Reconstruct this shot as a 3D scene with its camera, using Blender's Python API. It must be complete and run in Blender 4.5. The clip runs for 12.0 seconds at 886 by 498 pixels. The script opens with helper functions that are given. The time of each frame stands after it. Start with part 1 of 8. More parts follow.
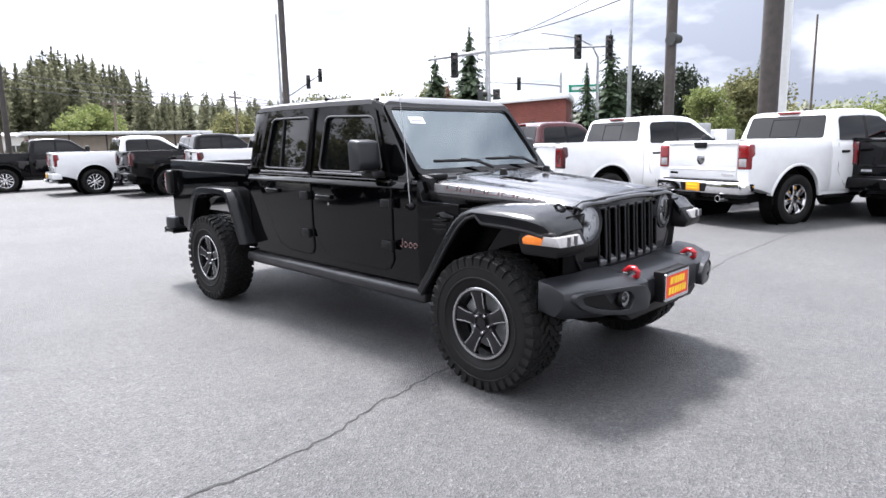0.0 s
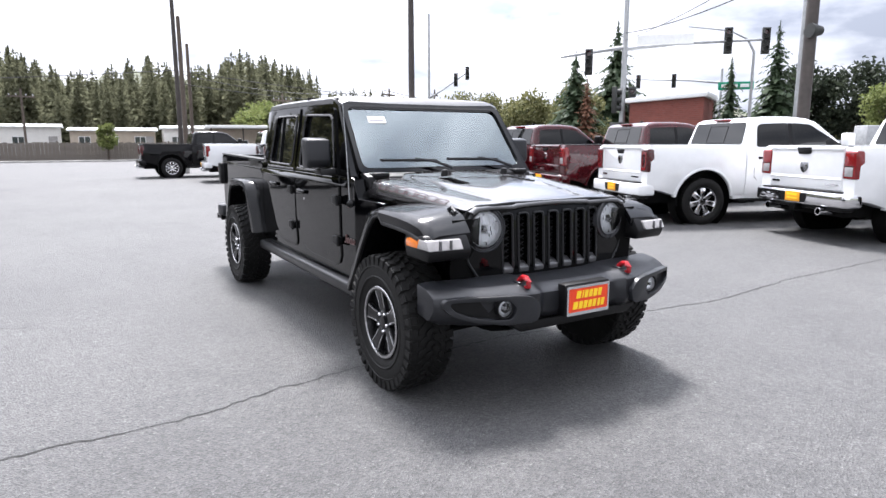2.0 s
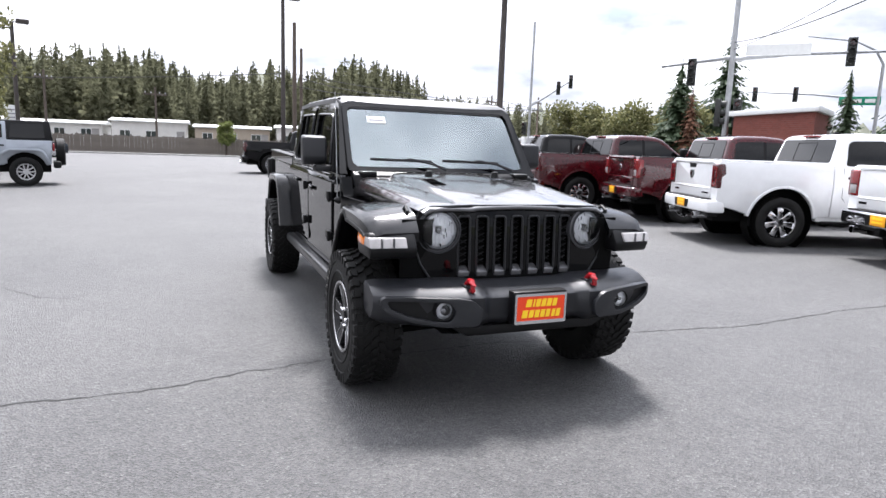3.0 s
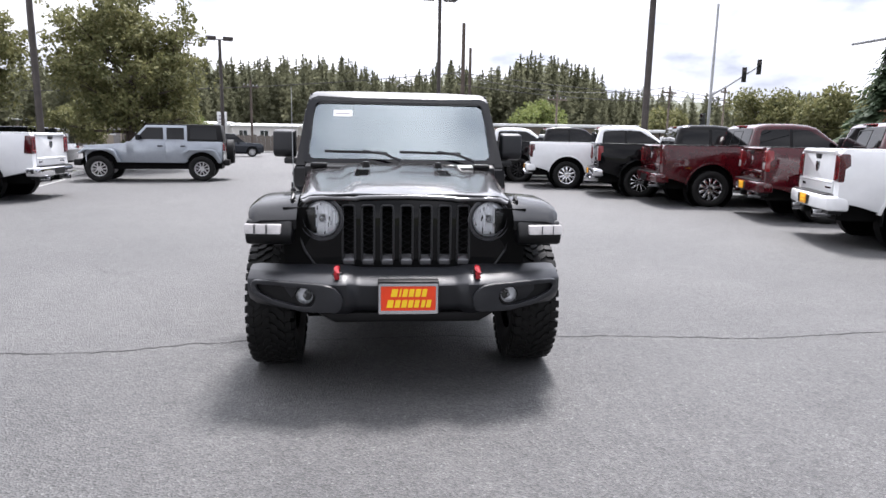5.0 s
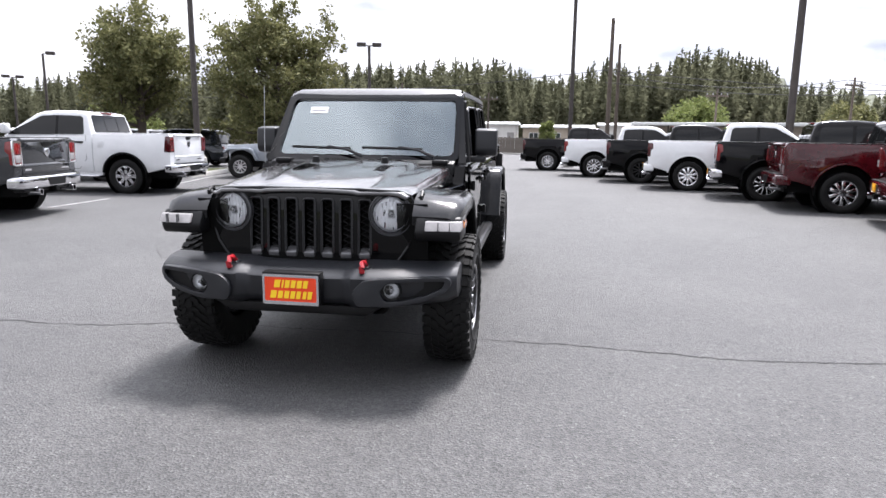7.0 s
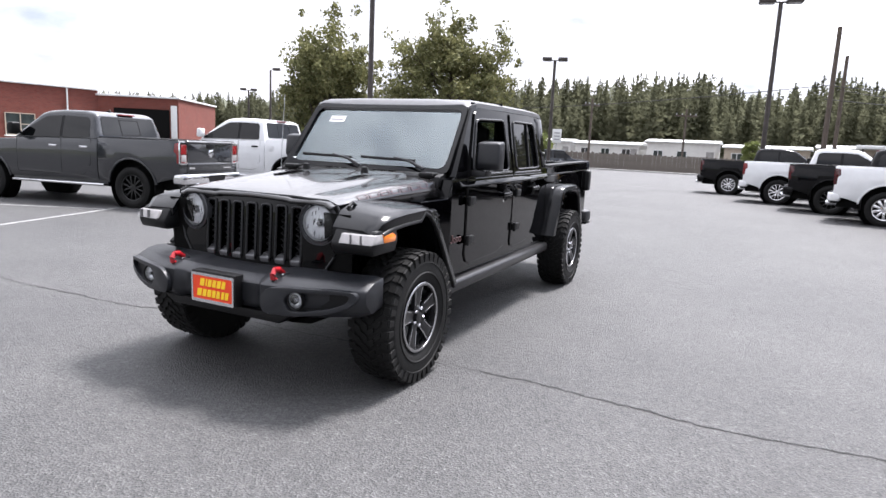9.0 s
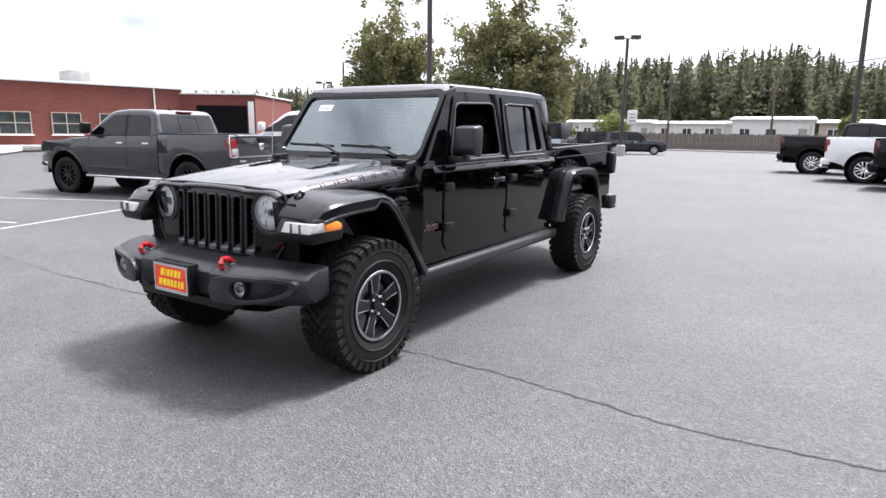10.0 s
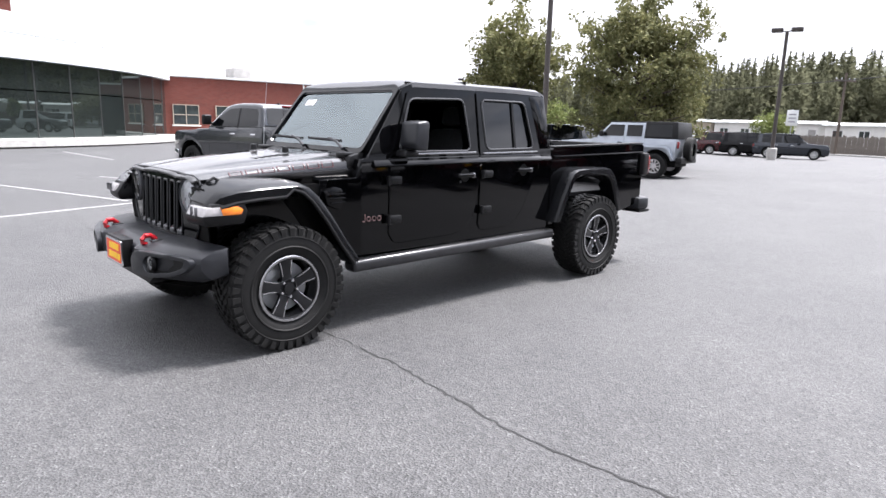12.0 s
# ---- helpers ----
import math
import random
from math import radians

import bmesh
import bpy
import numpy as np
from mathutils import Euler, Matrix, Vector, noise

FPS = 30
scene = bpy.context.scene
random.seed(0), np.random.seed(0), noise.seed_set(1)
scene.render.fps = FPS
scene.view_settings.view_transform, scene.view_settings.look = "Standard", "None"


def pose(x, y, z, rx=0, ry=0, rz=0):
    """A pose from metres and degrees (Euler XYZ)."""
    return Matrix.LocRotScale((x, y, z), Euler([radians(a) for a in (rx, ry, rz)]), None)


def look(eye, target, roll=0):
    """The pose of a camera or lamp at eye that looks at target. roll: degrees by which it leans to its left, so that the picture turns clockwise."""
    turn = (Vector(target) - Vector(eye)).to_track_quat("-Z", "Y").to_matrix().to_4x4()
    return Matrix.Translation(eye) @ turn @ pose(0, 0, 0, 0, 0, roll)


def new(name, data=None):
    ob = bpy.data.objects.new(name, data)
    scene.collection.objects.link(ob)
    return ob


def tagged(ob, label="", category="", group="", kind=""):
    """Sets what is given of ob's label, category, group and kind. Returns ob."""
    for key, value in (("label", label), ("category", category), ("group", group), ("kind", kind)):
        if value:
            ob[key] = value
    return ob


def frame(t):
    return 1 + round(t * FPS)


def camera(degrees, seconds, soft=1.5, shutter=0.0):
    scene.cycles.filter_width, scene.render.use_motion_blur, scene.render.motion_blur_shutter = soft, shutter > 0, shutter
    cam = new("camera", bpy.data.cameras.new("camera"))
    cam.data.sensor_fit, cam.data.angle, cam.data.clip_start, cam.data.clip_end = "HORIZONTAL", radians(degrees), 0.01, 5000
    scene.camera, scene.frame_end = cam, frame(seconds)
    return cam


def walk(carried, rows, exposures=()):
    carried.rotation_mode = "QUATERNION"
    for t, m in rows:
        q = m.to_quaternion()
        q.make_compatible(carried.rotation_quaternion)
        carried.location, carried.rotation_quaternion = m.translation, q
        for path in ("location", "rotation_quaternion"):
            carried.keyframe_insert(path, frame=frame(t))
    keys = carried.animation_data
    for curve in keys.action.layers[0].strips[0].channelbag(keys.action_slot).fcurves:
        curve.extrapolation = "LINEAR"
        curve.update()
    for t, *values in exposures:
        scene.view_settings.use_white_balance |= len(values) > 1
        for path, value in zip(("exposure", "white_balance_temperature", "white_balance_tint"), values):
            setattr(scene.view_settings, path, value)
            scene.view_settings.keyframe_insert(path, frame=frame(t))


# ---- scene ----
cam = camera(70.3, 12.0)
PATH = [
    (0, (-3.623, -2.362, 1.469), (-2.214, -0.982, 1.134), -1.2),
    (0.5, (-3.393, -2.587, 1.485), (-2.05, -1.145, 1.146), -2.0),
    (1, (-3.155, -2.885, 1.491), (-1.937, -1.338, 1.142), 0.2),
    (1.5, (-2.807, -3.053, 1.472), (-1.695, -1.435, 1.09), 0.5),
    (2, (-2.493, -3.286, 1.47), (-1.461, -1.606, 1.133), -0.1),
    (2.5, (-2.146, -3.532, 1.479), (-1.221, -1.794, 1.128), -0.6),
    (2.7, (-1.996, -3.588, 1.466), (-1.148, -1.808, 1.131), 0.3),
    (4.3, (-0.704, -3.905, 1.424), (-0.243, -1.987, 1.095), 2.8),
    (4.5, (-0.546, -3.929, 1.437), (-0.147, -1.992, 1.137), 0.9),
    (5, (-0.133, -4.065, 1.448), (0.062, -2.105, 1.102), 1.0),
    (5.5, (0.237, -4.099, 1.42), (0.283, -2.133, 1.06), 0.8),
    (6, (0.594, -4.088, 1.436), (0.528, -2.123, 1.07), 0.1),
    (6.5, (0.99, -4.117, 1.449), (0.789, -2.158, 1.103), 1.9),
    (7, (1.331, -3.957, 1.428), (1.038, -2.01, 1.077), 0.7),
    (7.5, (1.654, -3.828, 1.452), (1.216, -1.905, 1.123), 0.0),
    (7.7, (1.814, -3.797, 1.453), (1.287, -1.895, 1.128), 0.9),
    (9.3, (2.867, -3.192, 1.451), (1.943, -1.449, 1.121), 1.1),
    (9.5, (2.989, -3.118, 1.454), (2.025, -1.4, 1.11), -0.2),
    (10, (3.296, -2.88, 1.462), (2.215, -1.239, 1.091), 0.7),
    (10.5, (3.643, -2.713, 1.459), (2.467, -1.133, 1.114), 0.1),
    (11, (3.966, -2.523, 1.48), (2.716, -1.007, 1.106), -0.0),
    (11.5, (4.202, -2.243, 1.49), (2.864, -0.805, 1.115), 1.7),
    (12, (4.468, -1.985, 1.478), (3.041, -0.639, 1.089), 1.7),
]
walk(cam, [(t, look(eye, target, roll)) for t, eye, target, roll in PATH],
     exposures=[(0.0, 1.4, 6120, 14), (2.5, 1.2, 6150, 14), (4.5, 1.02, 6180, 15), (7.5, 1.05, 6190, 15), (9.5, 1.14, 6190, 15), (12.0, 1.37, 6190, 15)])

# ---- light ----
SUN_ELEVATION, SUN_AZIMUTH = 62.0, 71.0   # azimuth counted from +x towards +y
world = bpy.data.worlds.new("sky")
scene.world = world
world.use_nodes = True
wt = world.node_tree
wt.nodes.clear()
w_out = wt.nodes.new("ShaderNodeOutputWorld")
w_bg = wt.nodes.new("ShaderNodeBackground")
w_sky = wt.nodes.new("ShaderNodeTexSky")
w_sky.sky_type = "NISHITA"
w_sky.sun_disc = False
w_sky.sun_elevation = radians(SUN_ELEVATION)
w_sky.sun_rotation = radians(90 - SUN_AZIMUTH)
w_sky.dust_density = 2.0
w_co = wt.nodes.new("ShaderNodeTexCoord")
w_map = wt.nodes.new("ShaderNodeMapping")
w_map.inputs["Scale"].default_value = (1.0, 1.0, 2.6)
w_noise = wt.nodes.new("ShaderNodeTexNoise")
w_noise.inputs["Scale"].default_value = 2.3
w_noise.inputs["Detail"].default_value = 7.0
w_noise.inputs["Roughness"].default_value = 0.55
w_ramp = wt.nodes.new("ShaderNodeValToRGB")
w_ramp.color_ramp.elements[0].position = 0.2
w_ramp.color_ramp.elements[0].color = (0, 0, 0, 1)
w_ramp.color_ramp.elements[1].position = 0.4
w_ramp.color_ramp.elements[1].color = (1, 1, 1, 1)
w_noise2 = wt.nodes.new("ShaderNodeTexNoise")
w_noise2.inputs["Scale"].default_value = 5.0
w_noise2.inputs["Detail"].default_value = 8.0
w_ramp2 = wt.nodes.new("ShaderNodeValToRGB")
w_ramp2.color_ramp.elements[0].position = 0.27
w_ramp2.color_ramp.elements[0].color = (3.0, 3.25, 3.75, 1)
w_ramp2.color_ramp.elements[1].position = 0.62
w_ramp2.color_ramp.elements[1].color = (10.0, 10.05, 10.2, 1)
w_mix = wt.nodes.new("ShaderNodeMix")
w_mix.data_type = "RGBA"
w_bg.inputs["Strength"].default_value = 0.064
wt.links.new(w_co.outputs["Generated"], w_map.inputs["Vector"])
wt.links.new(w_map.outputs["Vector"], w_noise.inputs["Vector"])
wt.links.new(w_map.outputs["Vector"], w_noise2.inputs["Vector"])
wt.links.new(w_noise.outputs["Fac"], w_ramp.inputs["Fac"])
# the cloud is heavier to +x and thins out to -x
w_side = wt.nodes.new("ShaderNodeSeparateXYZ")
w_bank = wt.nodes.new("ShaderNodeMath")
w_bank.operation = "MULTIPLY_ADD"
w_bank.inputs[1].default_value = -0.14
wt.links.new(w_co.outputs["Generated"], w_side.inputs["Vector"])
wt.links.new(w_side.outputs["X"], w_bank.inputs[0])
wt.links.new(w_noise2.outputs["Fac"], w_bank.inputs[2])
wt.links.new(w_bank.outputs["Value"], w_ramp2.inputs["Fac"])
wt.links.new(w_ramp.outputs["Color"], w_mix.inputs["Factor"])
wt.links.new(w_sky.outputs["Color"], w_mix.inputs["A"])
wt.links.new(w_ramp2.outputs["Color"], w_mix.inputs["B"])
# an overcast dome is about twice as bright overhead as at the horizon
w_sep = wt.nodes.new("ShaderNodeSeparateXYZ")
w_grad = wt.nodes.new("ShaderNodeMapRange")
w_grad.inputs["From Min"].default_value, w_grad.inputs["From Max"].default_value = 0.0, 1.0
w_grad.inputs["To Min"].default_value, w_grad.inputs["To Max"].default_value = 1.0, 1.25
w_mul = wt.nodes.new("ShaderNodeMix")
w_mul.data_type, w_mul.blend_type = "RGBA", "MULTIPLY"
w_mul.inputs["Factor"].default_value = 1.0
wt.links.new(w_co.outputs["Generated"], w_sep.inputs["Vector"])
wt.links.new(w_sep.outputs["Z"], w_grad.inputs["Value"])
wt.links.new(w_mix.outputs["Result"], w_mul.inputs["A"])
wt.links.new(w_grad.outputs["Result"], w_mul.inputs["B"])
# thin cloud glows round the sun
w_dot = wt.nodes.new("ShaderNodeVectorMath")
w_dot.operation = "DOT_PRODUCT"
w_dot.inputs[1].default_value = (math.cos(radians(SUN_ELEVATION)) * math.cos(radians(SUN_AZIMUTH)), math.cos(radians(SUN_ELEVATION)) * math.sin(radians(SUN_AZIMUTH)), math.sin(radians(SUN_ELEVATION)))
w_cl = wt.nodes.new("ShaderNodeMath")
w_cl.operation = "MAXIMUM"
w_cl.inputs[1].default_value = 0.0
w_pw = wt.nodes.new("ShaderNodeMath")
w_pw.operation = "POWER"
w_pw.inputs[1].default_value = 3.0
w_ma = wt.nodes.new("ShaderNodeMath")
w_ma.operation = "MULTIPLY_ADD"
w_ma.inputs[1].default_value, w_ma.inputs[2].default_value = 3.0, 1.0
w_glow = wt.nodes.new("ShaderNodeMix")
w_glow.data_type, w_glow.blend_type = "RGBA", "MULTIPLY"
w_glow.inputs["Factor"].default_value = 1.0
wt.links.new(w_co.outputs["Generated"], w_dot.inputs[0])
wt.links.new(w_dot.outputs["Value"], w_cl.inputs[0])
wt.links.new(w_cl.outputs["Value"], w_pw.inputs[0])
wt.links.new(w_pw.outputs["Value"], w_ma.inputs[0])
wt.links.new(w_mul.outputs["Result"], w_glow.inputs["A"])
wt.links.new(w_ma.outputs["Value"], w_glow.inputs["B"])
wt.links.new(w_glow.outputs["Result"], w_bg.inputs["Color"])
wt.links.new(w_bg.outputs["Background"], w_out.inputs["Surface"])

sun = new("sun", bpy.data.lights.new("sun", "SUN"))
sun.data.energy = 4.2
sun.data.angle = radians(12.0)
sun.data.color = (1.0, 0.96, 0.9)
_sd = Vector((math.cos(radians(SUN_ELEVATION)) * math.cos(radians(SUN_AZIMUTH)),
              math.cos(radians(SUN_ELEVATION)) * math.sin(radians(SUN_AZIMUTH)), math.sin(radians(SUN_ELEVATION))))
sun.matrix_world = look(_sd * 60, (0, 0, 0))

# ---- materials ----
def mat(name, color, rough=0.5, metal=0.0, vary=0.0, scale=8.0, bump=0.0, bscale=60.0, coat=0.0, spec=0.5, color2=None, trans=0.0, ior=1.45, alpha=1.0, stretch=None, emit=None, emit_strength=0.0, rvary=0.0, island=0.0, objvary=0.0):
    """A procedural surface: base colour with stains at two scales, fine bump, gloss that varies."""
    m = bpy.data.materials.new(name)
    m.use_nodes = True
    nt = m.node_tree
    b = nt.nodes["Principled BSDF"]
    b.inputs["Base Color"].default_value = (*color, 1)
    b.inputs["Roughness"].default_value = rough
    b.inputs["Metallic"].default_value = metal
    b.inputs["Specular IOR Level"].default_value = spec
    b.inputs["IOR"].default_value = ior
    b.inputs["Coat Weight"].default_value = coat
    b.inputs["Coat Roughness"].default_value = 0.03
    b.inputs["Transmission Weight"].default_value = trans
    b.inputs["Alpha"].default_value = alpha
    if emit:
        b.inputs["Emission Color"].default_value = (*emit, 1)
        b.inputs["Emission Strength"].default_value = emit_strength
    if vary or bump or rvary or island or objvary:
        co = nt.nodes.new("ShaderNodeTexCoord")
        vec = co.outputs["Object"]
        if stretch:
            mp = nt.nodes.new("ShaderNodeMapping")
            mp.inputs["Scale"].default_value = stretch
            nt.links.new(vec, mp.inputs["Vector"])
            vec = mp.outputs["Vector"]
    if vary or rvary or island or objvary:
        n1 = nt.nodes.new("ShaderNodeTexNoise")
        n1.inputs["Scale"].default_value = scale
        n1.inputs["Detail"].default_value = 8
        n1.inputs["Roughness"].default_value = 0.65
        nt.links.new(vec, n1.inputs["Vector"])
        fac = n1.outputs["Fac"]
        c2 = color2 or tuple(min(1, c * (1 + vary)) for c in color)
        c1 = tuple(c * (1 - vary) for c in color)
        rp = nt.nodes.new("ShaderNodeValToRGB")
        rp.color_ramp.elements[0].position, rp.color_ramp.elements[1].position = 0.3, 0.7
        rp.color_ramp.elements[0].color, rp.color_ramp.elements[1].color = (*c1, 1), (*c2, 1)
        nt.links.new(fac, rp.inputs["Fac"])
        outc = rp.outputs["Color"]
        if island or objvary:
            src = nt.nodes.new("ShaderNodeNewGeometry") if island else nt.nodes.new("ShaderNodeObjectInfo")
            rnd = src.outputs["Random Per Island"] if island else src.outputs["Random"]
            amt = island or objvary
            mr = nt.nodes.new("ShaderNodeMapRange")
            mr.inputs["To Min"].default_value, mr.inputs["To Max"].default_value = 1 - amt, 1 + amt
            nt.links.new(rnd, mr.inputs["Value"])
            hs = nt.nodes.new("ShaderNodeHueSaturation")
            nt.links.new(mr.outputs["Result"], hs.inputs["Value"])
            nt.links.new(outc, hs.inputs["Color"])
            outc = hs.outputs["Color"]
        nt.links.new(outc, b.inputs["Base Color"])
        if rvary:
            mr2 = nt.nodes.new("ShaderNodeMapRange")
            mr2.inputs["To Min"].default_value, mr2.inputs["To Max"].default_value = max(0, rough - rvary), min(1, rough + rvary)
            nt.links.new(fac, mr2.inputs["Value"])
            nt.links.new(mr2.outputs["Result"], b.inputs["Roughness"])
    if bump:
        n2 = nt.nodes.new("ShaderNodeTexNoise")
        n2.inputs["Scale"].default_value = bscale
        n2.inputs["Detail"].default_value = 4
        nt.links.new(vec, n2.inputs["Vector"])
        bp = nt.nodes.new("ShaderNodeBump")
        bp.inputs["Strength"].default_value = bump
        bp.inputs["Distance"].default_value = 0.01
        nt.links.new(n2.outputs["Fac"], bp.inputs["Height"])
        nt.links.new(bp.outputs["Normal"], b.inputs["Normal"])
    return m


def leafy(name, c1, c2, scale=1.2, spec=0.15, through_light=0.3):
    """Leaves: two greens by clump and by leaf, lit through from behind."""
    m = bpy.data.materials.new(name)
    m.use_nodes = True
    nt = m.node_tree
    nt.nodes.clear()
    o = nt.nodes.new("ShaderNodeOutputMaterial")
    co = nt.nodes.new("ShaderNodeTexCoord")
    n = nt.nodes.new("ShaderNodeTexNoise")
    n.inputs["Scale"].default_value = scale
    n.inputs["Detail"].default_value = 5
    g = nt.nodes.new("ShaderNodeNewGeometry")
    ad = nt.nodes.new("ShaderNodeMath")
    ad.operation = "MULTIPLY_ADD"
    ad.inputs[1].default_value, ad.inputs[2].default_value = 0.5, 0.0
    sm_ = nt.nodes.new("ShaderNodeMath")
    sm_.operation = "ADD"
    r = nt.nodes.new("ShaderNodeValToRGB")
    r.color_ramp.elements[0].position, r.color_ramp.elements[1].position = 0.45, 1.05
    r.color_ramp.elements[0].color, r.color_ramp.elements[1].color = (*c1, 1), (*c2, 1)
    d = nt.nodes.new("ShaderNodeBsdfPrincipled")
    d.inputs["Roughness"].default_value = 0.65
    d.inputs["Specular IOR Level"].default_value = spec
    tr = nt.nodes.new("ShaderNodeBsdfTranslucent")
    mx = nt.nodes.new("ShaderNodeMixShader")
    mx.inputs["Fac"].default_value = through_light
    nt.links.new(co.outputs["Object"], n.inputs["Vector"])
    nt.links.new(g.outputs["Random Per Island"], ad.inputs[0])
    nt.links.new(n.outputs["Fac"], sm_.inputs[0])
    nt.links.new(ad.outputs["Value"], sm_.inputs[1])
    nt.links.new(sm_.outputs["Value"], r.inputs["Fac"])
    nt.links.new(r.outputs["Color"], d.inputs["Base Color"])
    nt.links.new(r.outputs["Color"], tr.inputs["Color"])
    nt.links.new(d.outputs["BSDF"], mx.inputs[1])
    nt.links.new(tr.outputs["BSDF"], mx.inputs[2])
    nt.links.new(mx.outputs["Shader"], o.inputs["Surface"])
    return m


PAINT_BLACK = mat("black_paint", (0.001, 0.001, 0.0013), 0.03, vary=0.3, scale=3, rvary=0.02, spec=0.32)
HOOD_BLACK = mat("dusty_black_hood_paint", (0.012, 0.012, 0.0125), 0.19, vary=0.3, scale=3, rvary=0.05, spec=0.65, ior=1.6, coat=0.4, color2=(0.024, 0.0225, 0.024))
PLASTIC = mat("textured_black_plastic", (0.004, 0.004, 0.0045), 0.42, vary=0.2, scale=20, bump=0.06, bscale=600, rvary=0.06, spec=0.3)
BUMPER_MAT = mat("grey_black_bumper_plastic", (0.014, 0.0148, 0.0175), 0.38, vary=0.15, scale=12, bump=0.06, bscale=500, rvary=0.05, spec=0.5)
# near-black for joints and borders; also paints the shade of openings left solid
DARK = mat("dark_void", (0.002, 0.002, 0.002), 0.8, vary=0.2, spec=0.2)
CHASSIS = mat("chassis_black", (0.002, 0.002, 0.002), 0.7, vary=0.4, scale=10, spec=0.15)
TYRE = mat("tyre_rubber", (0.0065, 0.0064, 0.0062), 0.66, vary=0.35, scale=14, bump=0.15, bscale=200, spec=0.3)
RIM_DARK = mat("dark_granite_alloy", (0.008, 0.008, 0.0085), 0.2, metal=0.0, spec=0.5, vary=0.2, scale=15, rvary=0.08)
RIM_BRIGHT = mat("machined_alloy", (0.62, 0.62, 0.63), 0.28, metal=1.0, vary=0.1, scale=30)
RIM_CHROME = mat("polished_alloy", (0.8, 0.8, 0.82), 0.16, metal=1.0, vary=0.06, scale=30)
CHROME = mat("chrome", (0.78, 0.78, 0.8), 0.07, metal=1.0, rvary=0.04, vary=0.04)
STEEL = mat("galvanised_steel", (0.42, 0.43, 0.44), 0.45, metal=0.6, vary=0.2, scale=6)
GLASS_TINT = mat("tinted_glass", (0.003, 0.0035, 0.004), 0.02, spec=0.5, vary=0.1)
DOOR_GLASS = mat("tinted_door_glass", (0.003, 0.0035, 0.004), 0.02, spec=0.7, vary=0.1)
LAMP_WHITE = mat("clear_lamp", (0.3, 0.29, 0.29), 0.25, metal=0.0, vary=0.15, scale=22, coat=0.0)
LAMP_AMBER = mat("amber_lens", (0.85, 0.22, 0.02), 0.12, coat=0.8, vary=0.15, scale=60)
LAMP_RED = mat("red_lens", (0.19, 0.006, 0.008), 0.12, coat=0.8, vary=0.25, scale=40)
LAMP_REDDK = mat("dark_red_lens", (0.06, 0.004, 0.006), 0.12, coat=0.8, vary=0.25, scale=40)
HOOK_RED = mat("red_painted_steel", (0.36, 0.01, 0.016), 0.3, coat=0.4, vary=0.1)
PLATE_RED = mat("plate_red", (0.78, 0.06, 0.015), 0.35, vary=0.06)
PLATE_YELLOW = mat("plate_yellow", (0.95, 0.62, 0.02), 0.35, vary=0.05)
PLATE_ORANGE = mat("plate_orange", (0.85, 0.36, 0.02), 0.35, vary=0.1)
DECAL_RED = mat("dark_red_decal", (0.05, 0.014, 0.016), 0.2, vary=0.5, scale=60, spec=0.6)
BADGE = mat("badge_grey_red", (0.17, 0.1, 0.095), 0.35, metal=0.3, vary=0.1)
PAPER = mat("white_paper", (0.8, 0.8, 0.78), 0.6, vary=0.05)
PALE_PRINT = mat("pale_grey_print", (0.6, 0.61, 0.63), 0.4, vary=0.1)
PRINT = mat("grey_print", (0.3, 0.3, 0.32), 0.6, vary=0.1)
SEAT = mat("seat_cloth", (0.018, 0.018, 0.02), 0.8, vary=0.3, scale=30)
WHITE_PAINT = mat("white_paint", (0.78, 0.79, 0.8), 0.22, coat=0.8, vary=0.04, scale=4)
RED_PAINT = mat("dark_red_paint", (0.05, 0.0035, 0.006), 0.15, coat=0.8, metal=0.0, spec=0.35, vary=0.2, scale=4)
GREY_PAINT = mat("granite_grey_paint", (0.026, 0.028, 0.032), 0.2, coat=1.0, metal=0.3, vary=0.12, scale=4)
BLACK_PAINT = mat("truck_black_paint", (0.003, 0.003, 0.0036), 0.06, vary=0.2, scale=4, spec=0.32)
SILVER_PAINT = mat("silver_blue_paint", (0.34, 0.37, 0.41), 0.28, coat=0.7, metal=0.55, vary=0.08, scale=4)
BLUE_PAINT = mat("blue_grey_paint", (0.014, 0.019, 0.027), 0.22, coat=0.9, metal=0.3, vary=0.1, scale=4)
POLE_BROWN = mat("bronze_pole_paint", (0.05, 0.042, 0.038), 0.5, vary=0.3, scale=5)
POLE_WOOD = mat("weathered_pole_wood", (0.1, 0.08, 0.065), 0.85, vary=0.4, scale=6, stretch=(4, 4, 0.4), bump=0.3, bscale=40)
POLE_STEEL = mat("pole_steel", (0.38, 0.39, 0.4), 0.45, metal=0.5, vary=0.15, scale=4)
SIGNAL_DARK = mat("signal_housing", (0.03, 0.032, 0.03), 0.5, vary=0.2)
SIGN_GREEN = mat("sign_green", (0.0, 0.22, 0.12), 0.35, vary=0.1)
SIGN_WHITE = mat("sign_white", (0.72, 0.73, 0.72), 0.4, vary=0.06)
FENCE_WOOD = mat("weathered_fence_wood", (0.13, 0.115, 0.1), 0.9, vary=0.3, scale=3, stretch=(3, 3, 0.5), bump=0.3, bscale=30, island=0.3)
SIDING = mat("white_siding", (0.68, 0.67, 0.64), 0.6, vary=0.08, scale=2)
SIDING_TAN = mat("tan_siding", (0.42, 0.36, 0.29), 0.7, vary=0.12, scale=2)
ROOF_GREY = mat("grey_roofing", (0.3, 0.29, 0.28), 0.8, vary=0.2, scale=3)
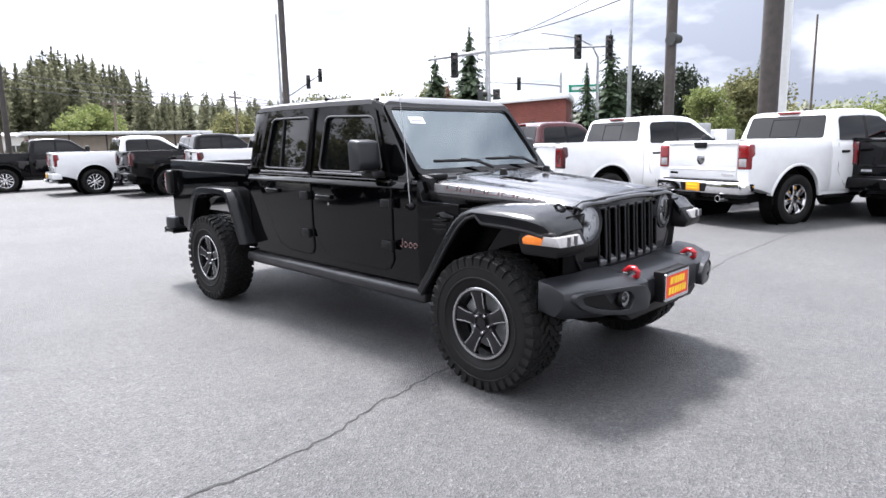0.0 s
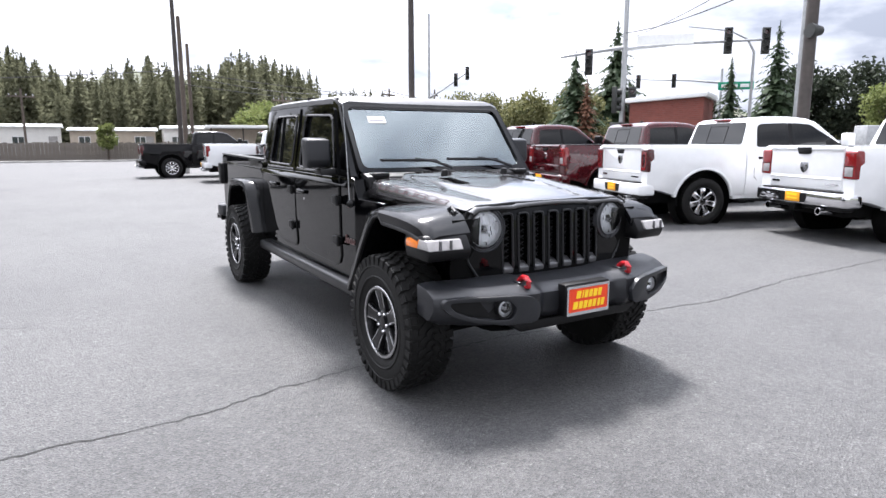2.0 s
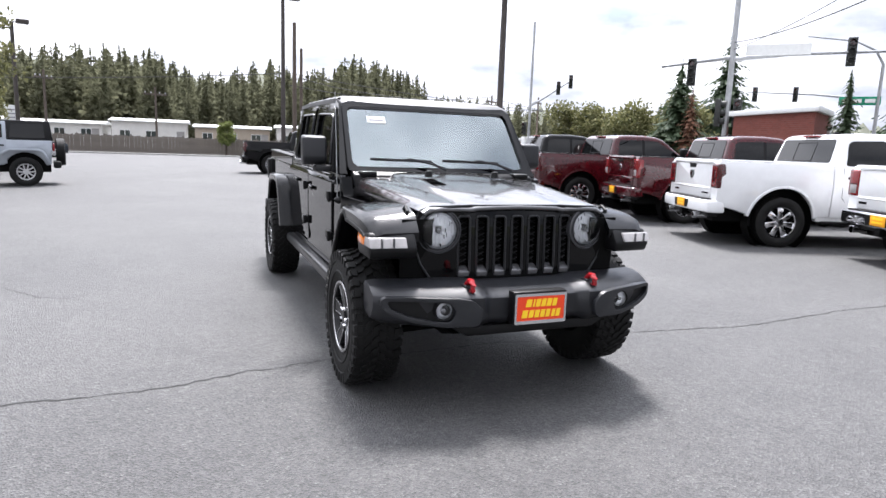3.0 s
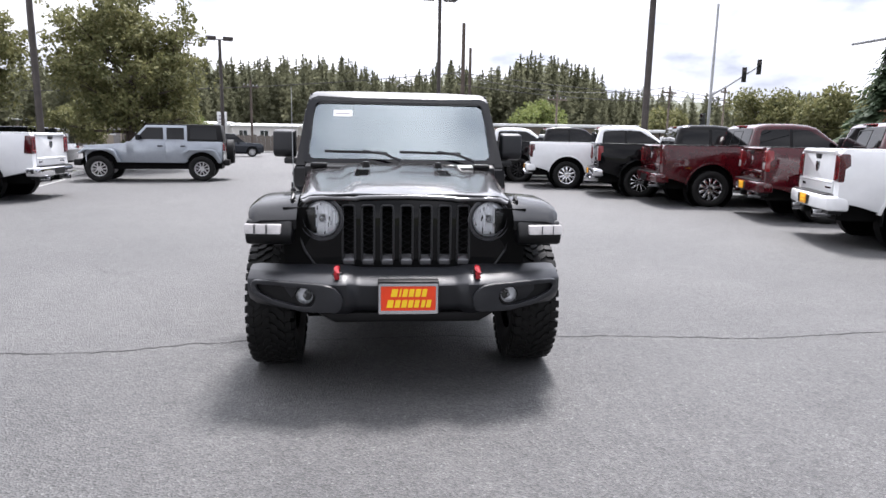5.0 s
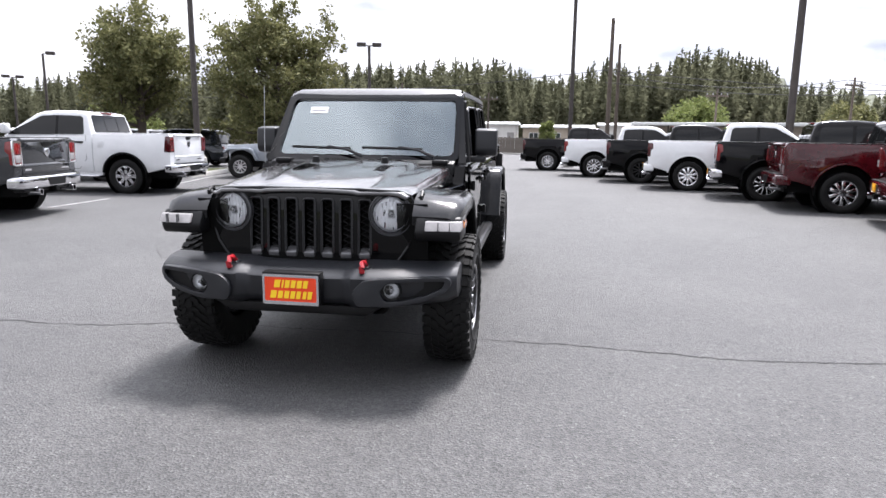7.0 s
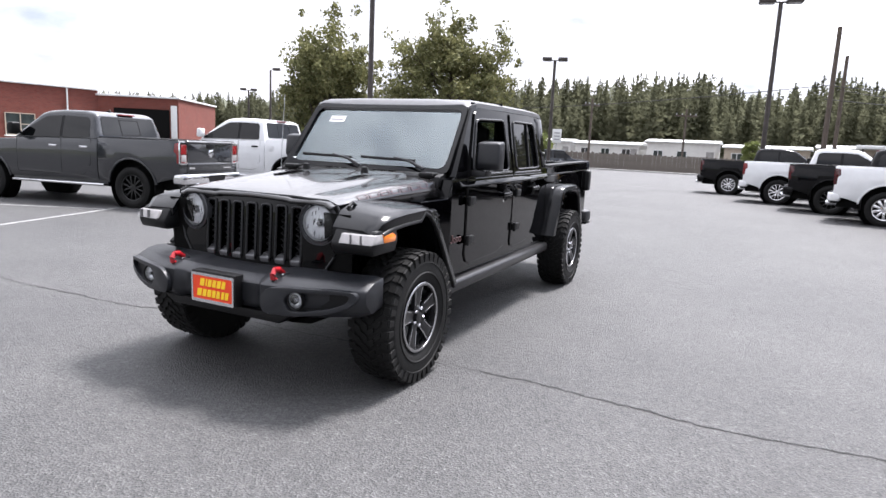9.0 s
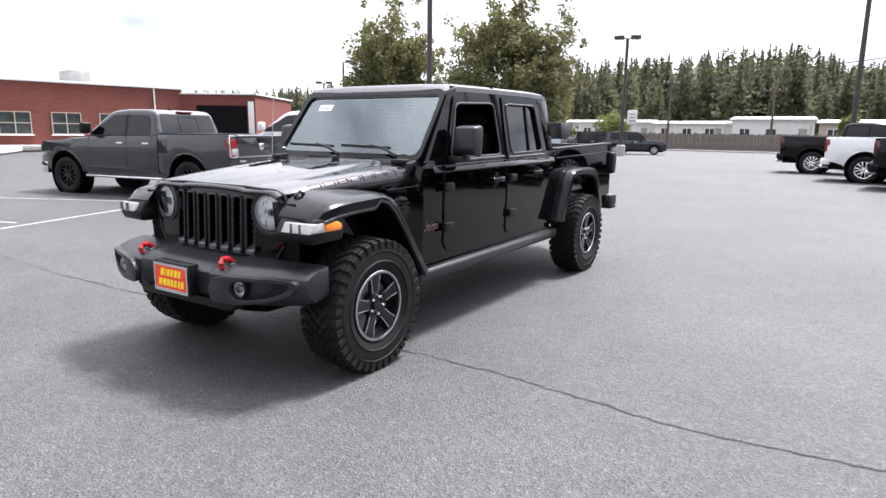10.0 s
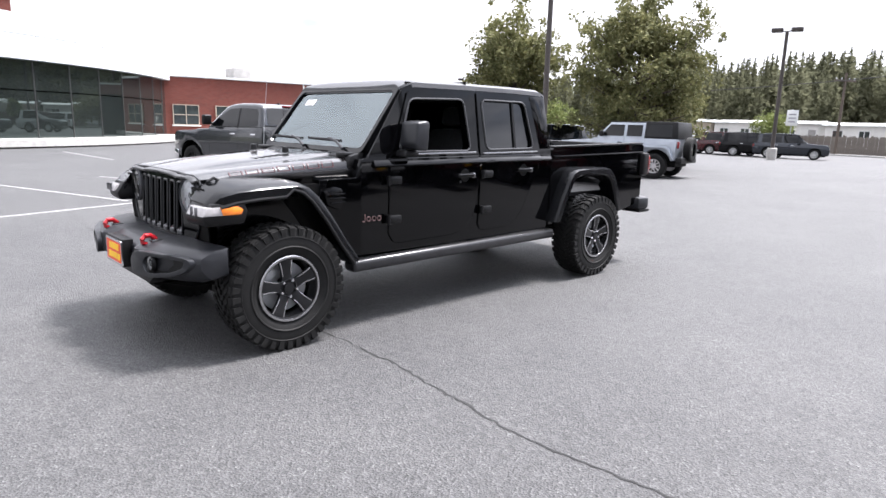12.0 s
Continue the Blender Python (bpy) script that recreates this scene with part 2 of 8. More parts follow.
METAL_WHITE = mat("white_metal_panel", (0.75, 0.77, 0.79), 0.35, metal=0.2, vary=0.04, scale=1)
STUCCO_GREY = mat("concrete", (0.38, 0.37, 0.35), 0.85, vary=0.15, scale=4, bump=0.2, bscale=80)
SHOWROOM_GLASS = mat("showroom_glass", (0.085, 0.105, 0.1), 0.015, metal=0.85, vary=0.15, scale=0.4)
WINDOW_LIGHT = mat("window_glass", (0.05, 0.06, 0.06), 0.04, spec=0.8, vary=0.4, scale=1.5)
BARK = mat("bark", (0.07, 0.055, 0.045), 0.9, vary=0.4, scale=10, stretch=(4, 4, 0.6), bump=0.5, bscale=30)
LEAF = leafy("broad_leaf", (0.088, 0.096, 0.042), (0.205, 0.2, 0.09))
LEAF_DK = leafy("dark_needles", (0.022, 0.03, 0.02), (0.045, 0.055, 0.035))
NEEDLE = leafy("conifer_needles", (0.035, 0.055, 0.03), (0.06, 0.085, 0.045))
# paler than the near needles: distance haze is put into this colour
NEEDLE_HAZED = leafy("hazed_far_pine_needles", (0.11, 0.114, 0.074), (0.16, 0.162, 0.102), 0.04, 0.0, 0.5)
NEEDLE_BROWN = mat("dead_needles", (0.12, 0.055, 0.03), 0.9, vary=0.3, scale=1, island=0.4)
LEAF_LIGHT = leafy("light_green_leaf", (0.11, 0.14, 0.045), (0.2, 0.225, 0.08))
# hill colour lifted as well to carry the haze
HILL_HAZED = mat("hazed_wooded_hill", (0.085, 0.092, 0.062), 0.95, vary=0.5, scale=0.3)
KERB = mat("concrete_kerb", (0.4, 0.39, 0.37), 0.85, vary=0.2, scale=3, bump=0.2, bscale=90)
LINE_PAINT = mat("worn_line_paint", (0.24, 0.24, 0.235), 0.7, vary=0.4, scale=9)
CRACK = mat("crack_tar", (0.02, 0.02, 0.02), 0.85, vary=0.3, scale=20)
GRASS = mat("dry_grass", (0.13, 0.14, 0.06), 0.95, vary=0.3, scale=1.5, bump=0.4, bscale=12)


def thin_glass(name, tint, ior, sheen=(1, 1, 1)):
    m = bpy.data.materials.new(name)
    m.use_nodes = True
    nt = m.node_tree
    nt.nodes.clear()
    o = nt.nodes.new("ShaderNodeOutputMaterial")
    t = nt.nodes.new("ShaderNodeBsdfTransparent")
    t.inputs["Color"].default_value = (*tint, 1)
    g = nt.nodes.new("ShaderNodeBsdfGlossy")
    g.inputs["Roughness"].default_value = 0.02
    g.inputs["Color"].default_value = (*sheen, 1)
    f = nt.nodes.new("ShaderNodeFresnel")
    f.inputs["IOR"].default_value = ior
    mx = nt.nodes.new("ShaderNodeMixShader")
    nt.links.new(f.outputs["Fac"], mx.inputs["Fac"])
    nt.links.new(t.outputs["BSDF"], mx.inputs[1])
    nt.links.new(g.outputs["BSDF"], mx.inputs[2])
    nt.links.new(mx.outputs["Shader"], o.inputs["Surface"])
    return m




def gz(x, y):
    """Height of the lot: a slight dip to -x, and a gentle fall towards the far road."""
    u = min(1, max(0, (-3 - x) / 4))
    v = min(1, max(0, (y - 25) / 30))
    return -0.07 * u * u * (3 - 2 * u) * (1 - v) - 0.25 * v * v * (3 - 2 * v)


GLASS = thin_glass("windscreen_glass", (0.7, 0.78, 0.76), 2.5, (0.87, 0.97, 1.0))
LENS = thin_glass("clear_lens", (0.94, 0.95, 0.96), 1.5)


def asphalt():
    m = bpy.data.materials.new("worn_asphalt")
    m.use_nodes = True
    nt = m.node_tree
    b = nt.nodes["Principled BSDF"]
    co = nt.nodes.new("ShaderNodeTexCoord")

    def noise_at(scale, detail=6, rough=0.6):
        n = nt.nodes.new("ShaderNodeTexNoise")
        n.inputs["Scale"].default_value, n.inputs["Detail"].default_value, n.inputs["Roughness"].default_value = scale, detail, rough
        nt.links.new(co.outputs["Object"], n.inputs["Vector"])
        return n.outputs["Fac"]

    def ramp(fac, p0, c0, p1, c1):
        r = nt.nodes.new("ShaderNodeValToRGB")
        r.color_ramp.elements[0].position, r.color_ramp.elements[1].position = p0, p1
        r.color_ramp.elements[0].color, r.color_ramp.elements[1].color = (*c0, 1), (*c1, 1)
        nt.links.new(fac, r.inputs["Fac"])
        return r.outputs["Color"]

    def mult(a, c, blend="MULTIPLY", fac=1.0):
        x = nt.nodes.new("ShaderNodeMix")
        x.data_type, x.blend_type = "RGBA", blend
        x.inputs["Factor"].default_value = fac
        nt.links.new(a, x.inputs["A"])
        nt.links.new(c, x.inputs["B"])
        return x.outputs["Result"]

    broad = ramp(noise_at(0.35, 5), 0.3, (0.048, 0.048, 0.0495), 0.72, (0.072, 0.0715, 0.072))
    mid = ramp(noise_at(2.6, 6), 0.3, (0.88, 0.88, 0.885), 0.7, (1.1, 1.095, 1.09))
    v = nt.nodes.new("ShaderNodeTexVoronoi")
    v.inputs["Scale"].default_value = 95
    nt.links.new(co.outputs["Object"], v.inputs["Vector"])
    sep = nt.nodes.new("ShaderNodeSeparateColor")
    nt.links.new(v.outputs["Color"], sep.inputs["Color"])
    grit = ramp(sep.outputs["Red"], 0.0, (0.42, 0.42, 0.43), 1.0, (1.5, 1.49, 1.47))
    fine = ramp(noise_at(190, 3), 0.32, (0.42, 0.42, 0.42), 0.68, (1.58, 1.58, 1.58))
    coarse = ramp(noise_at(16, 5, 0.75), 0.36, (0.8, 0.8, 0.8), 0.64, (1.14, 1.14, 1.14))
    bright = ramp(sep.outputs["Green"], 0.955, (0, 0, 0), 0.985, (0.15, 0.15, 0.145))
    c = mult(mult(mult(mult(broad, mid), coarse), grit, fac=0.7), fine, fac=0.8)
    c = mult(c, bright, "ADD", 0.3)
    nt.links.new(c, b.inputs["Base Color"])
    b.inputs["Roughness"].default_value = 0.7
    b.inputs["Specular IOR Level"].default_value = 0.5
    bp = nt.nodes.new("ShaderNodeBump")
    bp.inputs["Strength"].default_value, bp.inputs["Distance"].default_value = 0.8, 0.01
    nt.links.new(v.outputs["Distance"], bp.inputs["Height"])
    nt.links.new(bp.outputs["Normal"], b.inputs["Normal"])
    return m


ASPHALT = asphalt()


def brick_wall():
    m = bpy.data.materials.new("red_brick")
    m.use_nodes = True
    nt = m.node_tree
    b = nt.nodes["Principled BSDF"]
    co = nt.nodes.new("ShaderNodeTexCoord")
    sp = nt.nodes.new("ShaderNodeSeparateXYZ")
    al = nt.nodes.new("ShaderNodeMath")
    al.operation = "ADD"
    mp = nt.nodes.new("ShaderNodeCombineXYZ")
    nt.links.new(co.outputs["Object"], sp.inputs["Vector"])
    nt.links.new(sp.outputs["X"], al.inputs[0])
    nt.links.new(sp.outputs["Y"], al.inputs[1])
    nt.links.new(al.outputs["Value"], mp.inputs["X"])
    nt.links.new(sp.outputs["Z"], mp.inputs["Y"])
    br = nt.nodes.new("ShaderNodeTexBrick")
    br.inputs["Scale"].default_value = 1.0
    br.inputs["Brick Width"].default_value = 0.22
    br.inputs["Row Height"].default_value = 0.075
    br.inputs["Mortar Size"].default_value = 0.006
    br.inputs["Color1"].default_value = (0.15, 0.034, 0.022, 1)
    br.inputs["Color2"].default_value = (0.2, 0.05, 0.034, 1)
    br.inputs["Mortar"].default_value = (0.16, 0.085, 0.07, 1)
    n = nt.nodes.new("ShaderNodeTexNoise")
    n.inputs["Scale"].default_value = 0.7
    n.inputs["Detail"].default_value = 6
    mx = nt.nodes.new("ShaderNodeMix")
    mx.data_type, mx.blend_type = "RGBA", "MULTIPLY"
    mx.inputs["Factor"].default_value = 0.5
    rp = nt.nodes.new("ShaderNodeValToRGB")
    rp.color_ramp.elements[0].position, rp.color_ramp.elements[1].position = 0.3, 0.7
    rp.color_ramp.elements[0].color = (0.7, 0.7, 0.7, 1)
    nt.links.new(mp.outputs["Vector"], br.inputs["Vector"])
    nt.links.new(co.outputs["Object"], n.inputs["Vector"])
    nt.links.new(n.outputs["Fac"], rp.inputs["Fac"])
    nt.links.new(br.outputs["Color"], mx.inputs["A"])
    nt.links.new(rp.outputs["Color"], mx.inputs["B"])
    nt.links.new(mx.outputs["Result"], b.inputs["Base Color"])
    b.inputs["Roughness"].default_value = 0.85
    bp = nt.nodes.new("ShaderNodeBump")
    bp.inputs["Strength"].default_value, bp.inputs["Distance"].default_value = 0.6, 0.01
    bp.invert = True
    nt.links.new(br.outputs["Fac"], bp.inputs["Height"])
    nt.links.new(bp.outputs["Normal"], b.inputs["Normal"])
    return m


BRICK = brick_wall()
BRICK_SIDE = BRICK


# ---- mesh tools ----
from mathutils.geometry import delaunay_2d_cdt


def finish(bm, name, material, smooth=35.0):
    bmesh.ops.recalc_face_normals(bm, faces=bm.faces)
    me = bpy.data.meshes.new(name)
    bm.to_mesh(me)
    bm.free()
    if smooth:
        me.polygons.foreach_set("use_smooth", [True] * len(me.polygons))
        me.set_sharp_from_angle(angle=radians(smooth))
    for one in (material if isinstance(material, (list, tuple)) else [material]):
        me.materials.append(one)
    return me


def part(name, bm, material, parent=None, label="", smooth=35.0, at=None):
    """ONE mesh object from a bmesh, under a thing or a part."""
    ob = new(name, finish(bm, name, material, smooth))
    if parent is not None:
        ob.parent = parent
    if at is not None:
        ob.matrix_basis = at
    if label:
        ob["label"] = label
    return ob


def share(name, mesh, parent, m=None, label=""):
    ob = new(name, mesh)
    ob.parent = parent
    if m is not None:
        ob.matrix_basis = m
    if label:
        ob["label"] = label
    return ob


def thing(name, m, label, category, group="", kind=""):
    ob = new(name)
    ob.empty_display_size = 0.2
    ob.matrix_basis = m
    return tagged(ob, label, category, group, kind)


def quad_box(bm, x0, x1, y0, y1, z0, z1, bevel=0.0, seg=2, m=None):
    res = bmesh.ops.create_cube(bm, size=1.0)
    vs = res["verts"]
    for v in vs:
        v.co = Vector((x0 + (v.co.x + 0.5) * (x1 - x0), y0 + (v.co.y + 0.5) * (y1 - y0), z0 + (v.co.z + 0.5) * (z1 - z0)))
    if bevel:
        es = list({e for v in vs for e in v.link_edges})
        out = bmesh.ops.bevel(bm, geom=es, offset=bevel, segments=seg, affect="EDGES", profile=0.5, clamp_overlap=True)
        vs = list({v for f in out["faces"] for v in f.verts} | {v for v in vs if v.is_valid})
    if m is not None:
        bmesh.ops.transform(bm, matrix=m, verts=[v for v in vs if v.is_valid])
    return bm


def bx(x0, x1, y0, y1, z0, z1, bevel=0.0, seg=2, m=None):
    return quad_box(bmesh.new(), x0, x1, y0, y1, z0, z1, bevel, seg, m)


def prism(profile, a0, a1, axis="x", cuts=(), bevel=0.0, seg=2, warp=None, bm=None, angle=35):
    """A profile (polygon) pushed along an axis. x: profile is (y, z); y: (x, z); z: (x, y).
    cuts: (axis, value) planes that add edges before warp(co) bends it; sharp edges are bevelled last."""
    own = bmesh.new()
    put = {"x": lambda u, v, w: (w, u, v), "y": lambda u, v, w: (u, w, v), "z": lambda u, v, w: (u, v, w)}[axis]
    r0 = [own.verts.new(put(u, v, a0)) for u, v in profile]
    r1 = [own.verts.new(put(u, v, a1)) for u, v in profile]
    n = len(profile)
    own.faces.new(r0)
    own.faces.new(r1[::-1])
    for i in range(n):
        own.faces.new((r0[i], r0[(i + 1) % n], r1[(i + 1) % n], r1[i]))
    bmesh.ops.recalc_face_normals(own, faces=own.faces)
    for ax, val in cuts:
        no = [0, 0, 0]
        no["xyz".index(ax)] = 1
        co = [0, 0, 0]
        co["xyz".index(ax)] = val
        bmesh.ops.bisect_plane(own, geom=own.verts[:] + own.edges[:] + own.faces[:], plane_co=co, plane_no=no)
    if warp:
        for v in own.verts:
            v.co = Vector(warp(v.co))
    if bevel:
        own.normal_update()
        es = [e for e in own.edges if len(e.link_faces) == 2 and e.calc_face_angle(0) > radians(angle)]
        bmesh.ops.bevel(own, geom=es, offset=bevel, segments=seg, affect="EDGES", profile=0.5, clamp_overlap=True)
    if bm is None:
        return own
    me = bpy.data.meshes.new("tmp")
    own.to_mesh(me)
    own.free()
    bm.from_mesh(me)
    bpy.data.meshes.remove(me)
    return bm


def loft(rings, close=True, cap=True, bm=None):
    bm = bm or bmesh.new()
    rows = [[bm.verts.new(p) for p in ring] for ring in rings]
    n = len(rows[0])
    for a, b in zip(rows, rows[1:]):
        for i in range(n if close else n - 1):
            j = (i + 1) % n
            bm.faces.new((a[i], a[j], b[j], b[i]))
    if cap and close:
        bm.faces.new(rows[0][::-1])
        bm.faces.new(rows[-1])
    return bm


def lathe(profile, seg=32, axis="x", bm=None, m=None):
    """profile: (along, radius) pairs turned about an axis."""
    bm = bm or bmesh.new()
    made = []
    rows = []
    for k in range(seg):
        a = 2 * math.pi * k / seg
        c, s = math.cos(a), math.sin(a)
        row = []
        for h, r in profile:
            p = {"x": (h, r * c, r * s), "y": (r * c, h, r * s), "z": (r * c, r * s, h)}[axis]
            row.append(bm.verts.new(m @ Vector(p) if m is not None else p))
        rows.append(row)
        made += row
    for k in range(seg):
        a, b = rows[k], rows[(k + 1) % seg]
        for i in range(len(profile) - 1):
            bm.faces.new((a[i], a[i + 1], b[i + 1], b[i]))
    bmesh.ops.remove_doubles(bm, verts=made, dist=1e-5)
    return bm


def tube(points, radius, seg=8, bm=None, cap=True):
    """A round bar along points; radius a number or one for each point."""
    bm = bm or bmesh.new()
    pts = [Vector(p) for p in points]
    rad = radius if isinstance(radius, (list, tuple)) else [radius] * len(pts)
    rings = []
    up = Vector((0, 0, 1))
    for i, p in enumerate(pts):
        d = (pts[min(i + 1, len(pts) - 1)] - pts[max(i - 1, 0)]).normalized()
        ref = up if abs(d.z) < 0.9 else Vector((1, 0, 0))
        a = d.cross(ref).normalized()
        b = d.cross(a)
        rings.append([p + rad[i] * (math.cos(2 * math.pi * k / seg) * a + math.sin(2 * math.pi * k / seg) * b) for k in range(seg)])
    return loft(rings, True, cap, bm)


def inside(poly, x, z):
    hit = False
    for (x0, z0), (x1, z1) in zip(poly, [*poly[1:], poly[0]]):
        if (z0 > z) != (z1 > z) and x < (x1 - x0) * (z - z0) / (z1 - z0) + x0:
            hit = not hit
    return hit


def plate_with_holes(outline, holes, y0, y1, warp=None):
    """A plate in the x-z plane with holes, thick from y0 to y1."""
    pts, edges = [], []
    for loop in [outline, *holes]:
        n0 = len(pts)
        pts += [Vector(p) for p in loop]
        edges += [(n0 + i, n0 + (i + 1) % len(loop)) for i in range(len(loop))]
    vo, _, fo, *_ = delaunay_2d_cdt(pts, edges, [], 0, 1e-6)
    bm = bmesh.new()
    vs = [bm.verts.new((v.x, y0, v.y)) for v in vo]
    for f in fo:
        cx, cz = sum(vo[i].x for i in f) / len(f), sum(vo[i].y for i in f) / len(f)
        if inside(outline, cx, cz) and not any(inside(h, cx, cz) for h in holes):
            bm.faces.new([vs[i] for i in f])
    out = bmesh.ops.extrude_face_region(bm, geom=bm.faces[:])
    for g in out["geom"]:
        if isinstance(g, bmesh.types.BMVert):
            g.co.y = y1
    if warp:
        for v in bm.verts:
            v.co = Vector(warp(v.co))
    return bm


def ring_plate(outer, inner, y0, y1, warp=None):
    """A frame between two outlines with equally many points, in the x-z plane."""
    n = len(outer)
    rings = [[(outer[i][0], y0, outer[i][1]), (outer[i][0], y1, outer[i][1]), (inner[i][0], y1, inner[i][1]), (inner[i][0], y0, inner[i][1])] for i in range(n)]
    bm = loft([*rings, rings[0]], True, False)
    bmesh.ops.remove_doubles(bm, verts=bm.verts, dist=1e-6)
    if warp:
        for v in bm.verts:
            v.co = Vector(warp(v.co))
    return bm


def circle(cx, cz, r, n=24):
    return [(cx + r * math.cos(2 * math.pi * i / n), cz + r * math.sin(2 * math.pi * i / n)) for i in range(n)]


def soften(poly, r, n=4):
    """A polygon with its corners rounded to about r."""
    out = []
    k = len(poly)
    for i in range(k):
        p0, p, p1 = Vector(poly[i - 1]), Vector(poly[i]), Vector(poly[(i + 1) % k])
        a, b = (p0 - p), (p1 - p)
        ra, rb = min(r, a.length * 0.45), min(r, b.length * 0.45)
        a, b = p + a.normalized() * ra, p + b.normalized() * rb
        for j in range(n + 1):
            t = j / n
            q = a * (1 - t) ** 2 + p * 2 * t * (1 - t) + b * t * t
            out.append((q.x, q.y))
    return out


def rounded(x0, x1, z0, z1, r, n=4):
    pts = []
    for cx, cz, a0 in ((x1 - r, z1 - r, 0), (x0 + r, z1 - r, 90), (x0 + r, z0 + r, 180), (x1 - r, z0 + r, 270)):
        for i in range(n + 1):
            a = radians(a0 + 90 * i / n)
            pts.append((cx + r * math.cos(a), cz + r * math.sin(a)))
    return pts


# ---- the setting ----
def build_ground():
    xs = [-900, -300, -120, -60, -40] + list(range(-30, 31, 1)) + [40, 60, 120, 300, 900]
    ys = [-900, -300, -120, -60, -40] + list(range(-30, 61, 2)) + [80, 120, 300, 900]
    bm = bmesh.new()
    grid = [[bm.verts.new((x, y, gz(x, y))) for x in xs] for y in ys]
    for j in range(len(ys) - 1):
        for i in range(len(xs) - 1):
            bm.faces.new((grid[j][i], grid[j][i + 1], grid[j + 1][i + 1], grid[j + 1][i]))
    g = part("ground", bm, ASPHALT)
    tagged(g, "worn grey asphalt of a car lot with fine aggregate", "ground", kind="structure")
    return g


ground = build_ground()


def crack(name, pts, width, seed):
    """A wandering thin crack in the asphalt."""
    rng = random.Random(seed)
    path = []
    for (x0, y0), (x1, y1) in zip(pts, pts[1:]):
        n = max(2, int(math.hypot(x1 - x0, y1 - y0) / 0.045))
        for i in range(n):
            t = i / n
            path.append((x0 + (x1 - x0) * t + rng.uniform(-0.012, 0.012), y0 + (y1 - y0) * t + rng.uniform(-0.014, 0.014)))
    bm = bmesh.new()
    prev = None
    for i, (x, y) in enumerate(path):
        x2, y2 = path[min(i + 1, len(path) - 1)]
        xp, yp = path[max(i - 1, 0)]
        d = math.hypot(x2 - xp, y2 - yp) or 1
        nx, ny = -(y2 - yp) / d, (x2 - xp) / d
        w = width * rng.uniform(0.3, 1.1)
        cur = (bm.verts.new((x + nx * w, y + ny * w, gz(x, y) + 0.003)), bm.verts.new((x - nx * w, y - ny * w, gz(x, y) + 0.003)))
        if prev:
            bm.faces.new((prev[0], cur[0], cur[1], prev[1]))
        prev = cur
    return tagged(part(name, bm, CRACK, smooth=0), "dark jagged crack running across the asphalt", "pavement crack", kind="structure")


crack("pavement_crack", [(-9.5, 0.75), (-6.0, 0.35), (-4.4, 0.22), (-3.3, 0.125)], 0.004, 9)
crack("pavement_crack", [(-3.3, 0.125), (-2.6, 0.15), (-2.1, 0.14), (-1.8, 0.19), (-1.5, 0.3), (-1.2, 0.33), (-0.9, 0.39), (-0.4, 0.36), (0.3, 0.42),
                         (0.8, 0.35), (1.27, 0.36), (1.6, 0.36), (1.96, 0.31), (2.3, 0.3), (2.55, 0.25), (2.85, 0.26), (3.12, 0.29), (3.5, 0.33), (4.2, 0.42), (5.0, 0.42), (5.86, 0.43), (7.5, 0.45), (9.4, 0.6)], 0.0085, 3)
crack("pavement_crack", [(-3.4, 3.2), (-3.0, 2.7), (-2.6, 2.5)], 0.005, 5)


def line_mark(x0, y0, x1, y1, w=0.085):
    d = math.hypot(x1 - x0, y1 - y0)
    a = math.atan2(y1 - y0, x1 - x0)
    n = max(2, int(d / 0.5))
    bm = loft([[(d * i / n, s * w / 2, gz(x0 + (x1 - x0) * i / n, y0 + (y1 - y0) * i / n) + h) for s, h in ((-1, 0.0), (1, 0.0), (1, 0.006), (-1, 0.006))] for i in range(n + 1)])
    return tagged(part("parking_line", bm, LINE_PAINT, smooth=0, at=pose(x0, y0, 0.0, 0, 0, math.degrees(a))), "worn white painted parking bay line", "parking line", group="parking bay lines", kind="structure")


line_mark(-6.5, -1.2, -8.65, 5.0)
line_mark(-12.5, 0.0, -7.83, 1.64)
line_mark(-13.0, 2.55, -8.65, 4.75)
line_mark(-8.4, 7.3, -8.45, 9.2)
line_mark(-9.4, 13.3, -10.3, 17.4)
line_mark(-25.0, 4.4, -19.5, 4.7)


def upright_pole(name, x, y, h, r0, r1, material, label, base=True, lean=(0, 0)):
    t = thing(name, pose(x, y, 0), label, "pole")
    bm = tube([(0, 0, min(0, gz(x, y))), (lean[0] * 0.5, lean[1] * 0.5, h / 2), (lean[0], lean[1], h)], [r0, (r0 + r1) / 2, r1], 14)
    part("shaft", bm, material, t)
    if base:
        part("footing", lathe([(-0.2, 0.0), (-0.2, 0.3), (0.55, 0.3), (0.6, 0.26), (0.6, 0.0)], 20, "z"), STUCCO_GREY, t, "round concrete footing")
    return t


def lamp_heads(t, h, turn, arm=0.55, sides=(-1, 1)):
    for s in sides:
        m = pose(0, 0, h, 0, 0, turn)
        part("arm", tube([(0, 0, 0), (s * arm, 0, 0.03)], 0.035, 8), POLE_BROWN, t, at=m)
        head = bx(s * arm - 0.33, s * arm + 0.33, -0.24, 0.24, -0.04, 0.2, 0.04)
        hd = part("lamp_head", head, POLE_BROWN, t, "brown shoebox lamp head", at=m)
        part("diffuser", bx(s * arm - 0.28, s * arm + 0.28, -0.2, 0.2, -0.055, -0.042, 0.0), LAMP_WHITE, hd)


